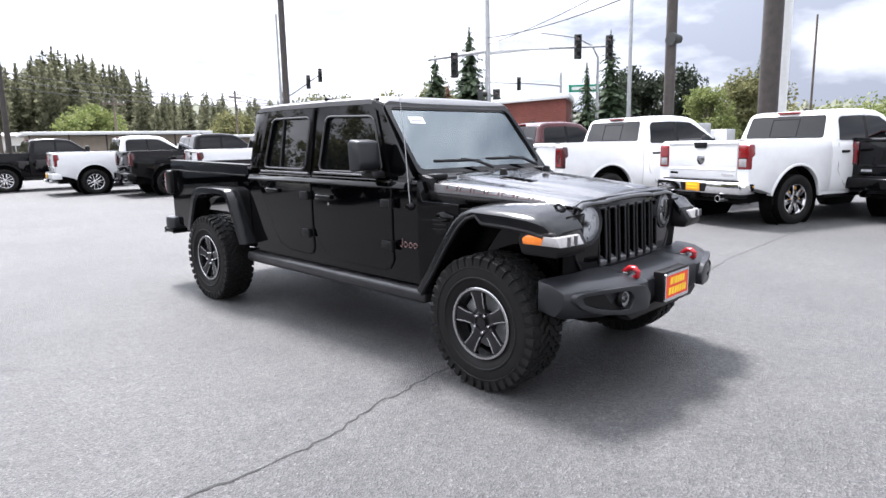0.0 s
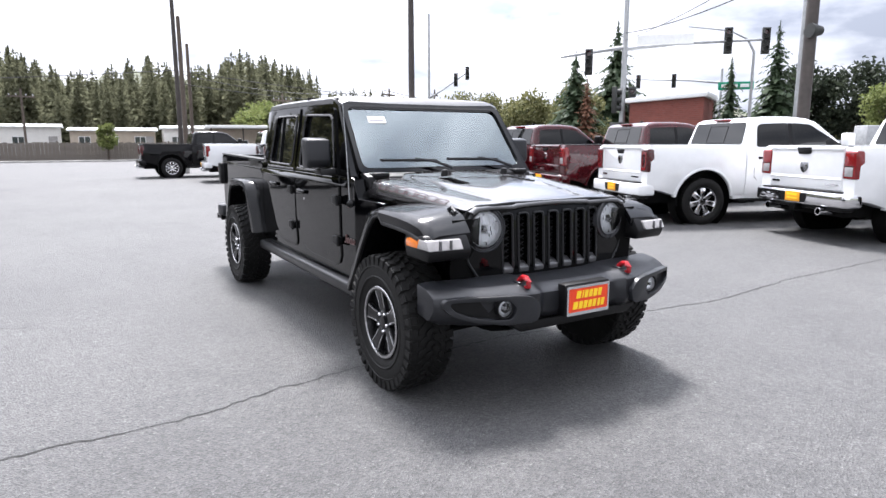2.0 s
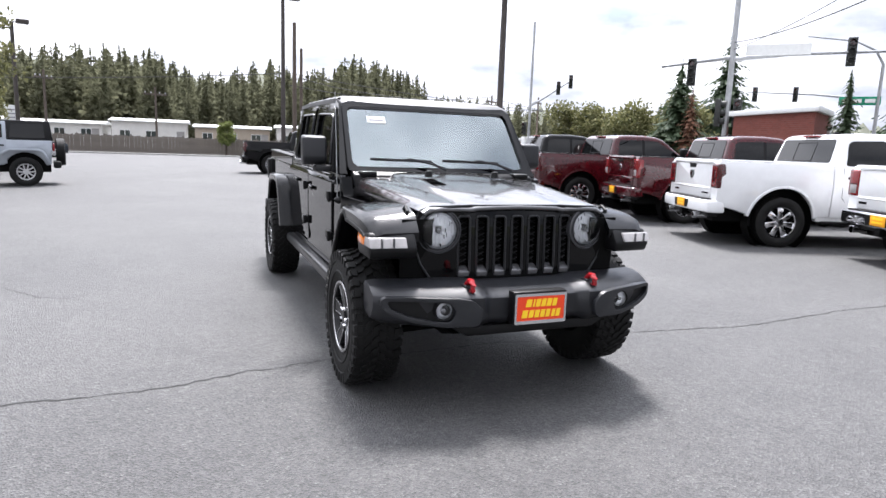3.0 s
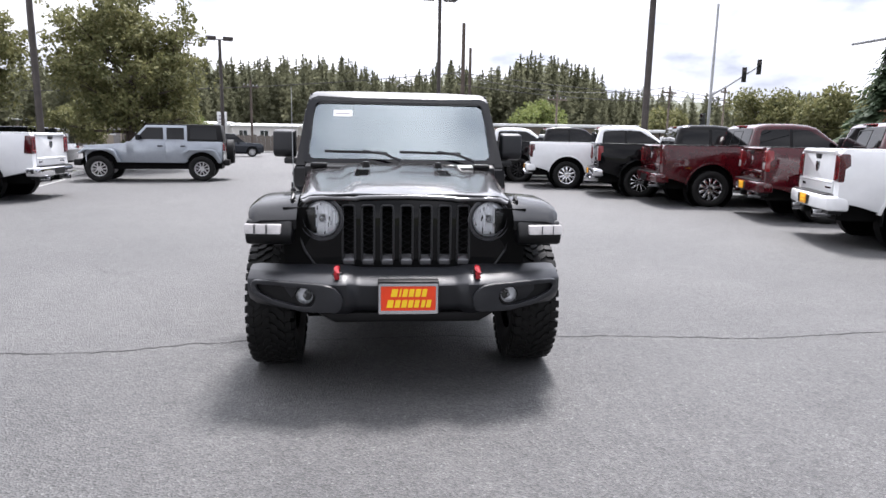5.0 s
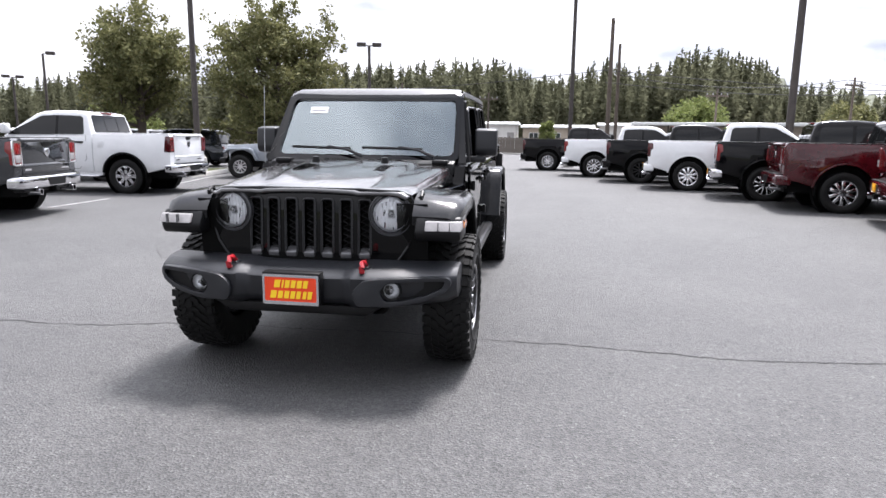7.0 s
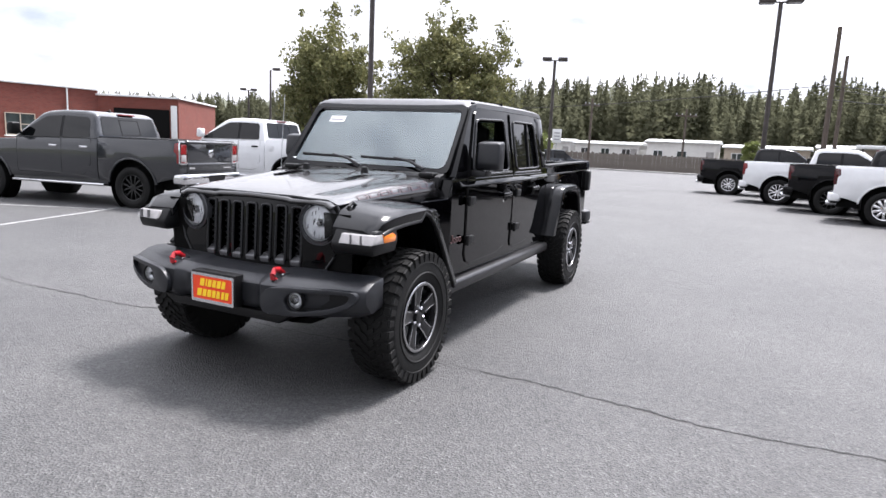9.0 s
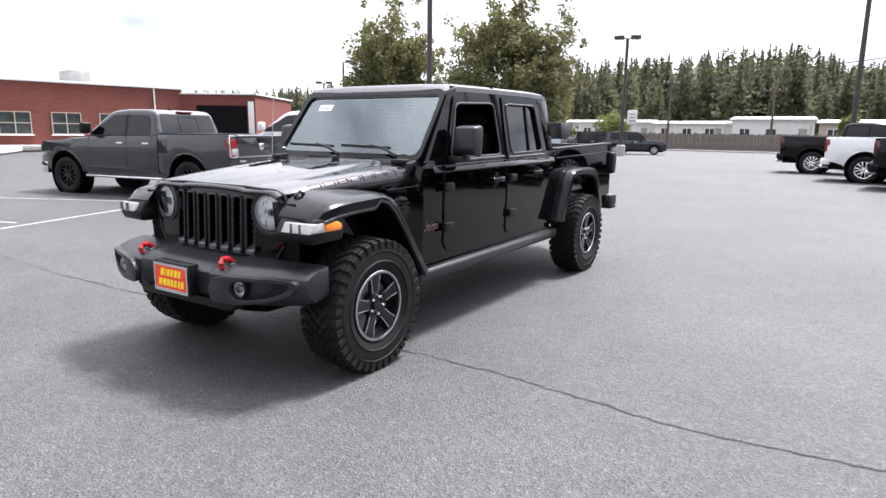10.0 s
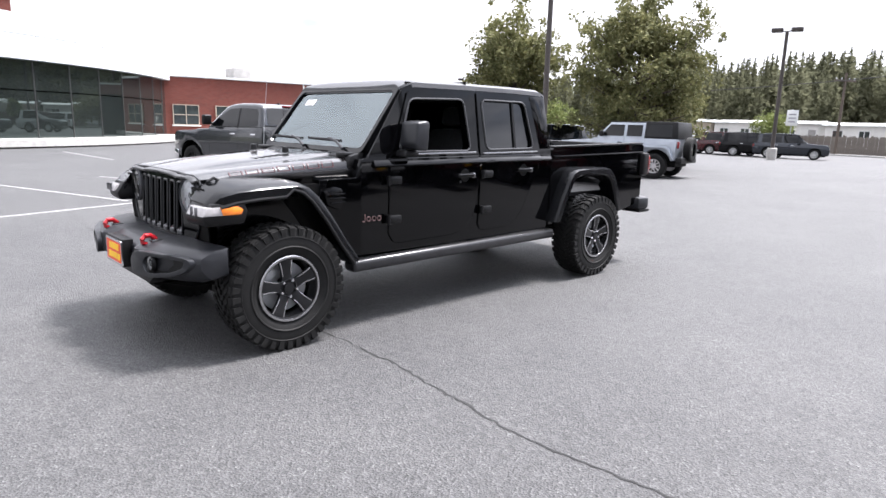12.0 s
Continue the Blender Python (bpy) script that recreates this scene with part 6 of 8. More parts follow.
def jeep_bed():
    prof = [(2.86, 0.56), (2.95, 0.56), *[(3.47 + 0.56 * math.cos(a), 0.42 + 0.58 * math.sin(a)) for a in np.linspace(math.pi - 0.25, 0.25, 12)], (4.1, 0.6), (4.5, 0.68), (4.52, 0.7), (4.52, 1.3), (4.48, 1.325), (2.88, 1.29), (2.86, 1.27)]
    for s in (-1, 1):
        part("bed_side", prism(prof, s * 0.7, s * 0.782, "x", bevel=0.014), PAINT_BLACK, jeep, "glossy black bed side", smooth=6)
        part("bed_rail_cap", prism([(2.88, 1.292), (2.88, 1.306), (4.5, 1.342), (4.5, 1.328)], s * 0.69, s * 0.79, "x", bevel=0.006), PLASTIC, jeep)
        part("side_panel_crease", prism([(2.9, 1.2), (2.9, 1.215), (4.5, 1.245), (4.5, 1.23)], s * 0.776, s * 0.792, "x", bevel=0.006), PAINT_BLACK, jeep)
        tl = part("tail_light", prism(rounded(0, 0.13, 0.0, 0.21, 0.03), 0.0, 0.0 + 0.15, "x", bevel=0.02, warp=lambda c: (s * (0.67 + c.x), 4.5 + c.y, 1.0 + c.z)), LAMP_RED, jeep, "square red tail light")
        part("lamp_housing", prism(rounded(-0.02, 0.1, -0.02, 0.23, 0.03), 0.0, 0.165, "x", bevel=0.02, warp=lambda c: (s * (0.662 + c.x), 4.49 + c.y, 1.0 + c.z)), PLASTIC, tl)
        part("mud_step", bx(s * 0.6, s * 0.84, 4.45, 4.66, 0.565, 0.6, 0.012), PLASTIC, jeep)
    part("bed_floor", bx(-0.7, 0.7, 2.9, 4.48, 0.8, 0.84), PLASTIC, jeep, "black lined load bed")
    part("bed_front", bx(-0.7, 0.7, 2.87, 2.93, 0.6, 1.29, 0.01), PAINT_BLACK, jeep)
    gate = part("tailgate", prism(rounded(-0.66, 0.66, 0.72, 1.32, 0.03), 4.48, 4.56, "y", bevel=0.012), PAINT_BLACK, jeep)
    part("gate_handle", bx(-0.12, 0.12, 4.555, 4.575, 1.18, 1.25, 0.015), PLASTIC, gate)
    rb = part("rear_bumper", prism([(-0.84, 4.42), (0.84, 4.42), (0.86, 4.6), (0.7, 4.72), (-0.7, 4.72), (-0.86, 4.6)], 0.6, 0.735, "z", bevel=0.03), BUMPER_MAT, jeep, "dark steel rear bumper")
    part("exhaust", tube([(-0.5, 3.9, 0.5), (-0.5, 4.62, 0.5)], 0.035, 10), STEEL, jeep)
    # frame and axles
    for s in (-1, 1):
        part("frame_rail", bx(s * 0.42 - 0.05, s * 0.42 + 0.05, -0.5, 4.5, 0.46, 0.62, 0.01), CHASSIS, jeep)
        part("shock_absorber", tube([(s * 0.55, 0.12, 0.42), (s * 0.52, 0.1, 0.95)], 0.035, 10), CHASSIS, jeep)
        part("coil_spring", tube([(s * 0.52 + 0.06 * math.cos(a), -0.02 + 0.06 * math.sin(a), 0.5 + 0.03 * a / 2) for a in np.linspace(0, 24, 60)], 0.009, 5), CHASSIS, jeep)
    for y in (0.0, 3.487):
        ax = part("axle", tube([(-0.72, y, 0.4), (0.72, y, 0.4)], 0.045, 12), CHASSIS, jeep)
        part("differential", lathe([(-0.14, 0.03), (-0.1, 0.13), (0.1, 0.13), (0.14, 0.03)], 18, "y", m=Matrix.Translation((-0.2 if y == 0 else 0.0, y, 0.4))), CHASSIS, ax)
    part("skid_plate", bx(-0.35, 0.35, 0.8, 2.6, 0.38, 0.44, 0.015), CHASSIS, jeep)
    part("front_skid_plate", prism([(-0.62, 0.44), (-0.45, 0.39), (0.5, 0.38), (0.5, 0.42), (-0.45, 0.45)], -0.45, 0.45, "x", bevel=0.01), CHASSIS, jeep)
    part("track_bar", tube([(-0.6, -0.2, 0.36), (0.6, -0.16, 0.4)], 0.022, 8), CHASSIS, jeep)
    part("tow_hitch", bx(-0.05, 0.05, 4.5, 4.74, 0.44, 0.53, 0.01), CHASSIS, jeep)
    part("antenna", tube([(-0.795, 0.72, 1.06), (-0.8, 0.74, 1.4), (-0.805, 0.78, 1.8)], [0.004, 0.003, 0.002], 6), STEEL, jeep, "thin whip antenna")
    part("antenna_base", lathe([(0.0, 0.0), (0.0, 0.03), (0.02, 0.022), (0.035, 0.01)], 14, "x", m=pose(-0.783, 0.72, 1.05, 0, 0, 180)), PLASTIC, jeep)


jeep_bed()


def jeep_bumper():
    rings = []
    half = ((0.895, -0.515, 0.688, 0.548, -0.4), (0.887, -0.555, 0.7, 0.53, -0.39), (0.84, -0.598, 0.706, 0.512, -0.39), (0.63, -0.69, 0.708, 0.498, -0.44), (0.42, -0.742, 0.708, 0.49, -0.44), (0.36, -0.75, 0.708, 0.485, -0.44),
            (0.33, -0.748, 0.708, 0.484, -0.44), (0.29, -0.712, 0.698, 0.482, -0.44), (0.255, -0.705, 0.695, 0.48, -0.44), (0.18, -0.712, 0.695, 0.48, -0.44))
    for x, yf, zt, zb, yb in [(-h[0], *h[1:]) for h in half] + list(half[::-1]):
        rings.append([(x, yb, zt + 0.012), (x, yf + 0.085, zt), (x, yf + 0.07, zt - 0.005), (x, yf + 0.01, zt - 0.034), (x, yf, zt - 0.044), (x, yf, zb + 0.07), (x, yf + 0.012, zb + 0.05), (x, yf + 0.05, zb + 0.006), (x, yf + 0.07, zb), (x, yb, zb + 0.02)])
    b = part("front_bumper", loft(rings), BUMPER_MAT, jeep, "grey-black steel front bumper")
    part("lower_valance", prism([(-0.4, 0.44), (0.4, 0.44), (0.5, 0.5), (-0.5, 0.5)], -0.7, -0.5, "y", bevel=0.02), PLASTIC, b)
    for s in (-1, 1):
        def on(x, dz=0.0, off=0.0):
            yf = float(np.interp(abs(x), [0.0, 0.255, 0.29, 0.33, 0.42, 0.63, 0.84, 0.885], [-0.712, -0.705, -0.712, -0.748, -0.742, -0.69, -0.598, -0.556]))
            return yf - off

        # raised pod round the fog lamp and the long pocket
        pod = soften([(0.365, 0.52), (0.345, 0.6), (0.4, 0.66), (0.5, 0.672), (0.72, 0.674), (0.85, 0.668), (0.868, 0.625), (0.82, 0.575), (0.72, 0.54), (0.55, 0.515)], 0.03, 3)
        pocket = soften([(0.52, 0.545), (0.49, 0.6), (0.53, 0.646), (0.72, 0.652), (0.835, 0.648), (0.815, 0.605), (0.73, 0.57), (0.6, 0.548)], 0.022, 3)
        pb = plate_with_holes([(s * x, z) for x, z in pod], [[(s * x, z) for x, z in pocket]], 0.0, 0.05, warp=lambda c: (c.x, on(c.x) - 0.034 + c.y, c.z))
        es = [e for e in pb.edges if len(e.link_faces) == 2 and e.calc_face_angle(0) > 1.0 and max((v.co.y - on(v.co.x)) for v in e.verts) < -0.02]
        bmesh.ops.bevel(pb, geom=es, offset=0.008, segments=2, affect="EDGES", profile=0.5, clamp_overlap=True)
        pd = part("bumper_pod", pb, BUMPER_MAT, b)
        part("pod_pocket", prism([(s * x, z) for x, z in pocket], 0.0, 0.012, "y", warp=lambda c: (c.x, on(c.x) - 0.007 + c.y, c.z)), PLASTIC, pd)
        m = Matrix.Translation((s * 0.555, on(0.555) - 0.016, 0.606))
        fg = part("fog_lamp", lathe([(-0.012, 0.045), (-0.014, 0.052), (0.01, 0.054)], 24, "y", m=m), PLASTIC, b, "round fog lamp")
        part("reflector", lathe([(-0.006, 0.046), (0.006, 0.034), (0.014, 0.018), (0.016, 0.0)], 12, "y", m=m), REFLECTOR_BRIGHT, fg, "bright fog lamp reflector", smooth=0)
        part("bulb_cap", lathe([(-0.012, 0.0), (-0.01, 0.01), (0.014, 0.012)], 12, "y", m=m), CHROME_DK, fg)
        part("lens", lathe([(-0.008, 0.046), (-0.02, 0.028), (-0.024, 0.0)], 24, "y", m=m), LENS, fg)
        # red tow hook
        hk = part("tow_hook", tube([(s * 0.385, -0.63, 0.715), (s * 0.385, -0.665, 0.742), (s * 0.385, -0.695, 0.742), (s * 0.385, -0.715, 0.722), (s * 0.385, -0.712, 0.7), (s * 0.385, -0.69, 0.69)], [0.015, 0.0165, 0.0175, 0.0175, 0.016, 0.013], 10), HOOK_RED, jeep, "red tow hook")
        part("hook_base", prism(rounded(-0.03, 0.03, 0.69, 0.718, 0.01), -0.67, -0.6, "y", bevel=0.008, warp=lambda c: (s * 0.385 + c.x, c.y, c.z)), BUMPER_MAT, hk)
    pl = part("plate_holder", bx(-0.165, 0.165, -0.768, -0.7, 0.508, 0.69, 0.006), PLASTIC, jeep, "dark plate holder")
    part("plate_frame", plate_with_holes(rounded(-0.16, 0.16, 0.511, 0.679, 0.008), [rounded(-0.148, 0.148, 0.53, 0.664, 0.006)], -0.776, -0.768), CHROME, pl)
    pp = part("plate", bx(-0.15, 0.15, -0.7735, -0.7695, 0.526, 0.667, 0.0), PLATE_RED, pl, "red dealer plate with yellow bars")
    for z0, z1, bars in ((0.606, 0.648, [(-0.095, -0.062), (-0.052, -0.042), (-0.034, -0.008), (0.0, 0.026), (0.034, 0.062), (0.07, 0.095)]), (0.546, 0.588, [(-0.118, -0.085), (-0.076, -0.048), (-0.04, -0.012), (-0.004, 0.022), (0.03, 0.054), (0.066, 0.086), (0.094, 0.118)])):
        for a, c in bars:
            part("lettering_bar", prism([(a, z0), (c, z0), (c + 0.008, z1), (a + 0.008, z1)], -0.7765, -0.774, "y"), PLATE_YELLOW, pp, "yellow illegible lettering")
    part("radar_cover", bx(-0.12, 0.12, -0.5, -0.46, 0.55, 0.66, 0.01), PLASTIC, jeep)


jeep_bumper()


def jeep_wheels():
    R, hw, rr = 0.413, 0.13, 0.217
    tyre = lathe([(-hw * 0.86, rr - 0.01), (-hw * 0.98, rr + 0.02), (-hw * 1.06, rr + 0.075), (-hw * 1.02, R - 0.05), (-hw * 0.92, R - 0.018), (-hw * 0.4, R - 0.012), (hw * 0.4, R - 0.012), (hw * 0.92, R - 0.018), (hw * 1.02, R - 0.05), (hw * 1.06, rr + 0.075), (hw * 0.98, rr + 0.025), (hw * 0.9, rr + 0.012), (hw * 0.86, rr - 0.01)], 56, "x")
    tread = bmesh.new()
    n = 38

    def block(pts, a, r0, r1):
        lo = [tread.verts.new(Matrix.Rotation(a, 3, "X") @ Vector((x, u, r0))) for x, u in pts]
        hi = [tread.verts.new(Matrix.Rotation(a, 3, "X") @ Vector((x * 0.985, u * 0.9, r1))) for x, u in pts]
        k = len(pts)
        tread.faces.new(hi)
        for i in range(k):
            tread.faces.new((lo[i], lo[(i + 1) % k], hi[(i + 1) % k], hi[i]))

    for k in range(n):
        a = 2 * math.pi * k / n
        h = 2 * math.pi / n
        big = 0.003 * (k % 2)
        for sx in (-1, 1):
            off = a + (h * 0.5 if sx > 0 else 0)
            # interlocking centre blocks
            block([(sx * 0.0, -0.03), (sx * 0.022, -0.026), (sx * 0.048, -0.004), (sx * 0.048, 0.026), (sx * 0.026, 0.018), (sx * 0.002, -0.002)][::sx], off, R - 0.02, R)
            block([(sx * 0.052, -0.03), (sx * 0.078, -0.012), (sx * 0.1, 0.008), (sx * 0.1, 0.032), (sx * 0.07, 0.02), (sx * 0.052, -0.004)][::sx], off + h * 0.42, R - 0.022, R - 0.002)
            # shoulder lugs that wrap over the edge
            block([(sx * 0.104, -0.024), (sx * (0.146 + big * 2), -0.026), (sx * (0.146 + big * 2), 0.02), (sx * 0.106, 0.024)][::sx], off + h * 0.1, R - 0.03, R - 0.006)
            lug = [(R - 0.012, -0.024), (R - 0.012, 0.02), (R - 0.062 - 3 * big, 0.014), (R - 0.062 - 3 * big, -0.018)]
            rot = Matrix.Rotation(off + h * 0.1, 3, "X")
            inner = [tread.verts.new(rot @ Vector((sx * 0.148, u, r))) for r, u in lug]
            outer = [tread.verts.new(rot @ Vector((sx * (0.1605 if r > R - 0.03 else 0.158), u * 0.92, r - 0.003))) for r, u in lug]
            tread.faces.new(outer)
            for i in range(4):
                tread.faces.new((inner[i], inner[(i + 1) % 4], outer[(i + 1) % 4], outer[i]))
    # raised ribs and bars on the side wall
    side = bmesh.new()
    lathe([(hw * 1.04, rr + 0.05), (hw * 1.085, rr + 0.056), (hw * 1.085, rr + 0.062), (hw * 1.04, rr + 0.068)], 56, "x", side)
    lathe([(hw * 1.02, rr + 0.118), (hw * 1.075, rr + 0.122), (hw * 1.06, rr + 0.13)], 56, "x", side)
    barrel = lathe([(hw * 0.9, rr), (hw * 0.97, rr - 0.001), (hw * 0.975, rr - 0.01), (hw * 0.93, rr - 0.022), (hw * 0.75, rr - 0.026), (0.0, rr - 0.045), (-hw * 0.7, rr - 0.03), (-hw * 0.7, 0.05)], 48, "x")
    lip = lathe([(hw * 0.965, rr + 0.002), (hw * 0.99, rr - 0.002), (hw * 0.985, rr - 0.014), (hw * 0.94, rr - 0.016)], 56, "x")
    spoke = bmesh.new()
    # one tapered spoke with a raised split centre, pushed outwards at the rim
    def lay(c):
        r = c.z
        return (c.x + 0.028 * (r / rr) ** 1.5 - 0.012, c.y, c.z)
    prism([(-0.036, 0.05), (0.036, 0.05), (0.036, 0.12), (0.05, rr - 0.02), (-0.05, rr - 0.02), (-0.036, 0.12)], 0.085, 0.118, "x", cuts=[("z", 0.1), ("z", 0.16)], warp=lay, bevel=0.009, bm=spoke)
    edge = bmesh.new()
    for q in (-1, 1):
        prism([(q * 0.026, 0.085), (q * 0.035, 0.085), (q * 0.036, 0.125), (q * 0.047, rr - 0.03), (q * 0.037, rr - 0.03), (q * 0.027, 0.125)], 0.1165, 0.1215, "x", warp=lay, bevel=0.002, bm=edge)
    hub = lathe([(0.06, 0.0), (0.06, 0.075), (0.108, 0.07), (0.112, 0.058), (0.1, 0.05), (0.1, 0.036), (0.122, 0.034), (0.126, 0.0)], 28, "x")
    nut = lathe([(0.096, 0.013), (0.122, 0.012), (0.128, 0.008), (0.13, 0.0)], 6, "x")
    disc = lathe([(0.02, 0.06), (0.02, 0.165), (0.034, 0.165), (0.034, 0.06)], 36, "x")
    backing = lathe([(-0.02, 0.0), (-0.02, rr - 0.02)], 36, "x")
    for bm in (tread, spoke, edge, hub, nut):
        for v in bm.verts:
            v.co.x *= 0.875 if bm is tread else 0.915
    M = {k: finish(v, k, m_) for k, v, m_ in (("tyre", tyre, TYRE), ("tread", tread, TYRE), ("side_rib", side, TYRE), ("rim", barrel, RIM_DARK), ("rim_lip", lip, RIM_EDGE), ("spoke", spoke, SPOKE_BLACK), ("spoke_edge", edge, RIM_EDGE), ("hub_cap", hub, SPOKE_BLACK), ("lug_nut", nut, CHROME), ("brake_disc", disc, STEEL), ("backing_plate", backing, DARK))}
    caliper = finish(bx(0.0, 0.06, -0.06, 0.06, 0.1, 0.175, 0.015), "brake_caliper", STEEL)
    for s in (-1, 1):
        for y in (0.0, 3.487):
            w = new("wheel")
            w.parent = jeep
            w.matrix_basis = pose(s * 0.803, y, R - 0.006, 0, 0, 0 if s > 0 else 180)
            w["label"] = "knobbly mud tyre on a dark five-spoke alloy wheel"
            for nm in ("tyre", "tread", "side_rib", "rim", "rim_lip", "hub_cap", "brake_disc", "backing_plate"):
                share(nm, M[nm], w, Matrix.Rotation(radians(13 * (s + 2) + 20 * y), 4, "X") if nm in ("tread",) else None)
            for k in range(5):
                rot = Matrix.Rotation(2 * math.pi * k / 5 + radians(0 if y else 8), 4, "X")
                share("spoke", M["spoke"], w, rot)
                share("spoke_edge", M["spoke_edge"], w, rot)
                share("lug_nut", M["lug_nut"], w, rot @ Matrix.Rotation(math.pi / 5, 4, "X") @ Matrix.Translation((0, 0, 0.056)))
            share("brake_caliper", caliper, w, Matrix.Rotation(radians(50), 4, "X"))


SPOKE_BLACK = mat("satin_black_wheel_paint", (0.008, 0.008, 0.009), 0.32, vary=0.2, spec=0.4)
RIM_EDGE = mat("satin_machined_alloy", (0.4, 0.4, 0.41), 0.22, metal=0.95, vary=0.1)
jeep_wheels()

# ---- parked vehicles ----
def arch(cy, r, z0, n=10, front=True):
    """Points of a wheel arch cut into a sill line at height z0, from larger y to smaller."""
    a = math.asin(min(1, max(-1, (z0 - r * 0.0 - 0.42) / r)))
    return [(cy + r * math.cos(t), 0.42 + r * math.sin(t)) for t in np.linspace(a, math.pi - a, n)]


def road_wheel(parent, x, y, R, width, rim_r, material, spokes=6, side=-1, blocky=False, name="wheel"):
    """A wheel whose outer face looks along side * x."""
    w = new(name)
    w.parent = parent
    w.matrix_basis = pose(x, y, R, 0, 0, 0 if side > 0 else 180)
    hw = width / 2
    key = (round(R, 3), round(width, 3), round(rim_r, 3), material.name, spokes)
    if key not in WHEELS:
        tyre = lathe([(-hw * 0.8, rim_r), (-hw, rim_r + 0.04), (-hw, R - 0.05), (-hw * 0.86, R - 0.006), (hw * 0.86, R - 0.006), (hw, R - 0.05), (hw, rim_r + 0.05), (hw * 0.8, rim_r)], 36, "x")
        for k in range(44):
            a = 2 * math.pi * k / 44
            for sx in (-1, 1):
                quad_box(tyre, 0.15 * hw * sx if sx > 0 else -0.86 * hw, 0.86 * hw if sx > 0 else -0.15 * hw, -0.022, 0.022, R - 0.016, R, m=Matrix.Rotation(a + 0.05 * sx, 4, "X"))
        rim = lathe([(hw * 0.72, rim_r), (hw * 0.82, rim_r - 0.004), (hw * 0.8, rim_r - 0.022), (0.0, rim_r - 0.03), (-hw * 0.6, rim_r - 0.02), (-hw * 0.6, 0.02)], 36, "x")
        disc = bmesh.new()
        twin = spokes <= 6
        for k in range(spokes):
            m = Matrix.Rotation(2 * math.pi * k / spokes, 4, "X")
            polys = [[(d * 0.008, 0.04), (d * 0.04, 0.04), (d * 0.082, rim_r - 0.02), (d * 0.046, rim_r - 0.02)] for d in (-1, 1)] if twin else [[(-0.24 / spokes, 0.04), (0.24 / spokes, 0.04), (0.36 / spokes, rim_r - 0.02), (-0.36 / spokes, rim_r - 0.02)]]
            for poly in polys:
                prism(poly, hw * 0.45, hw * 0.7, "x", bm=disc, bevel=0.007)
            vs = [v for v in disc.verts if not v.tag]
            bmesh.ops.transform(disc, matrix=m, verts=vs)
            for v in disc.verts:
                v.tag = True
        lathe([(hw * 0.4, 0.0), (hw * 0.4, 0.075), (hw * 0.72, 0.07), (hw * 0.76, 0.0)], 18, "x", disc)
        back = lathe([(-hw * 0.15, rim_r - 0.03), (-hw * 0.1, 0.0)], 30, "x")
        WHEELS[key] = (finish(tyre, "tyre", TYRE), finish(rim, "rim", material), finish(disc, "spokes", material), finish(back, "brake_backing", DARK))
    for nm, me in zip(("tyre", "rim", "spokes", "brake_backing"), WHEELS[key]):
        share(nm, me, w)
    return w


WHEELS = {}


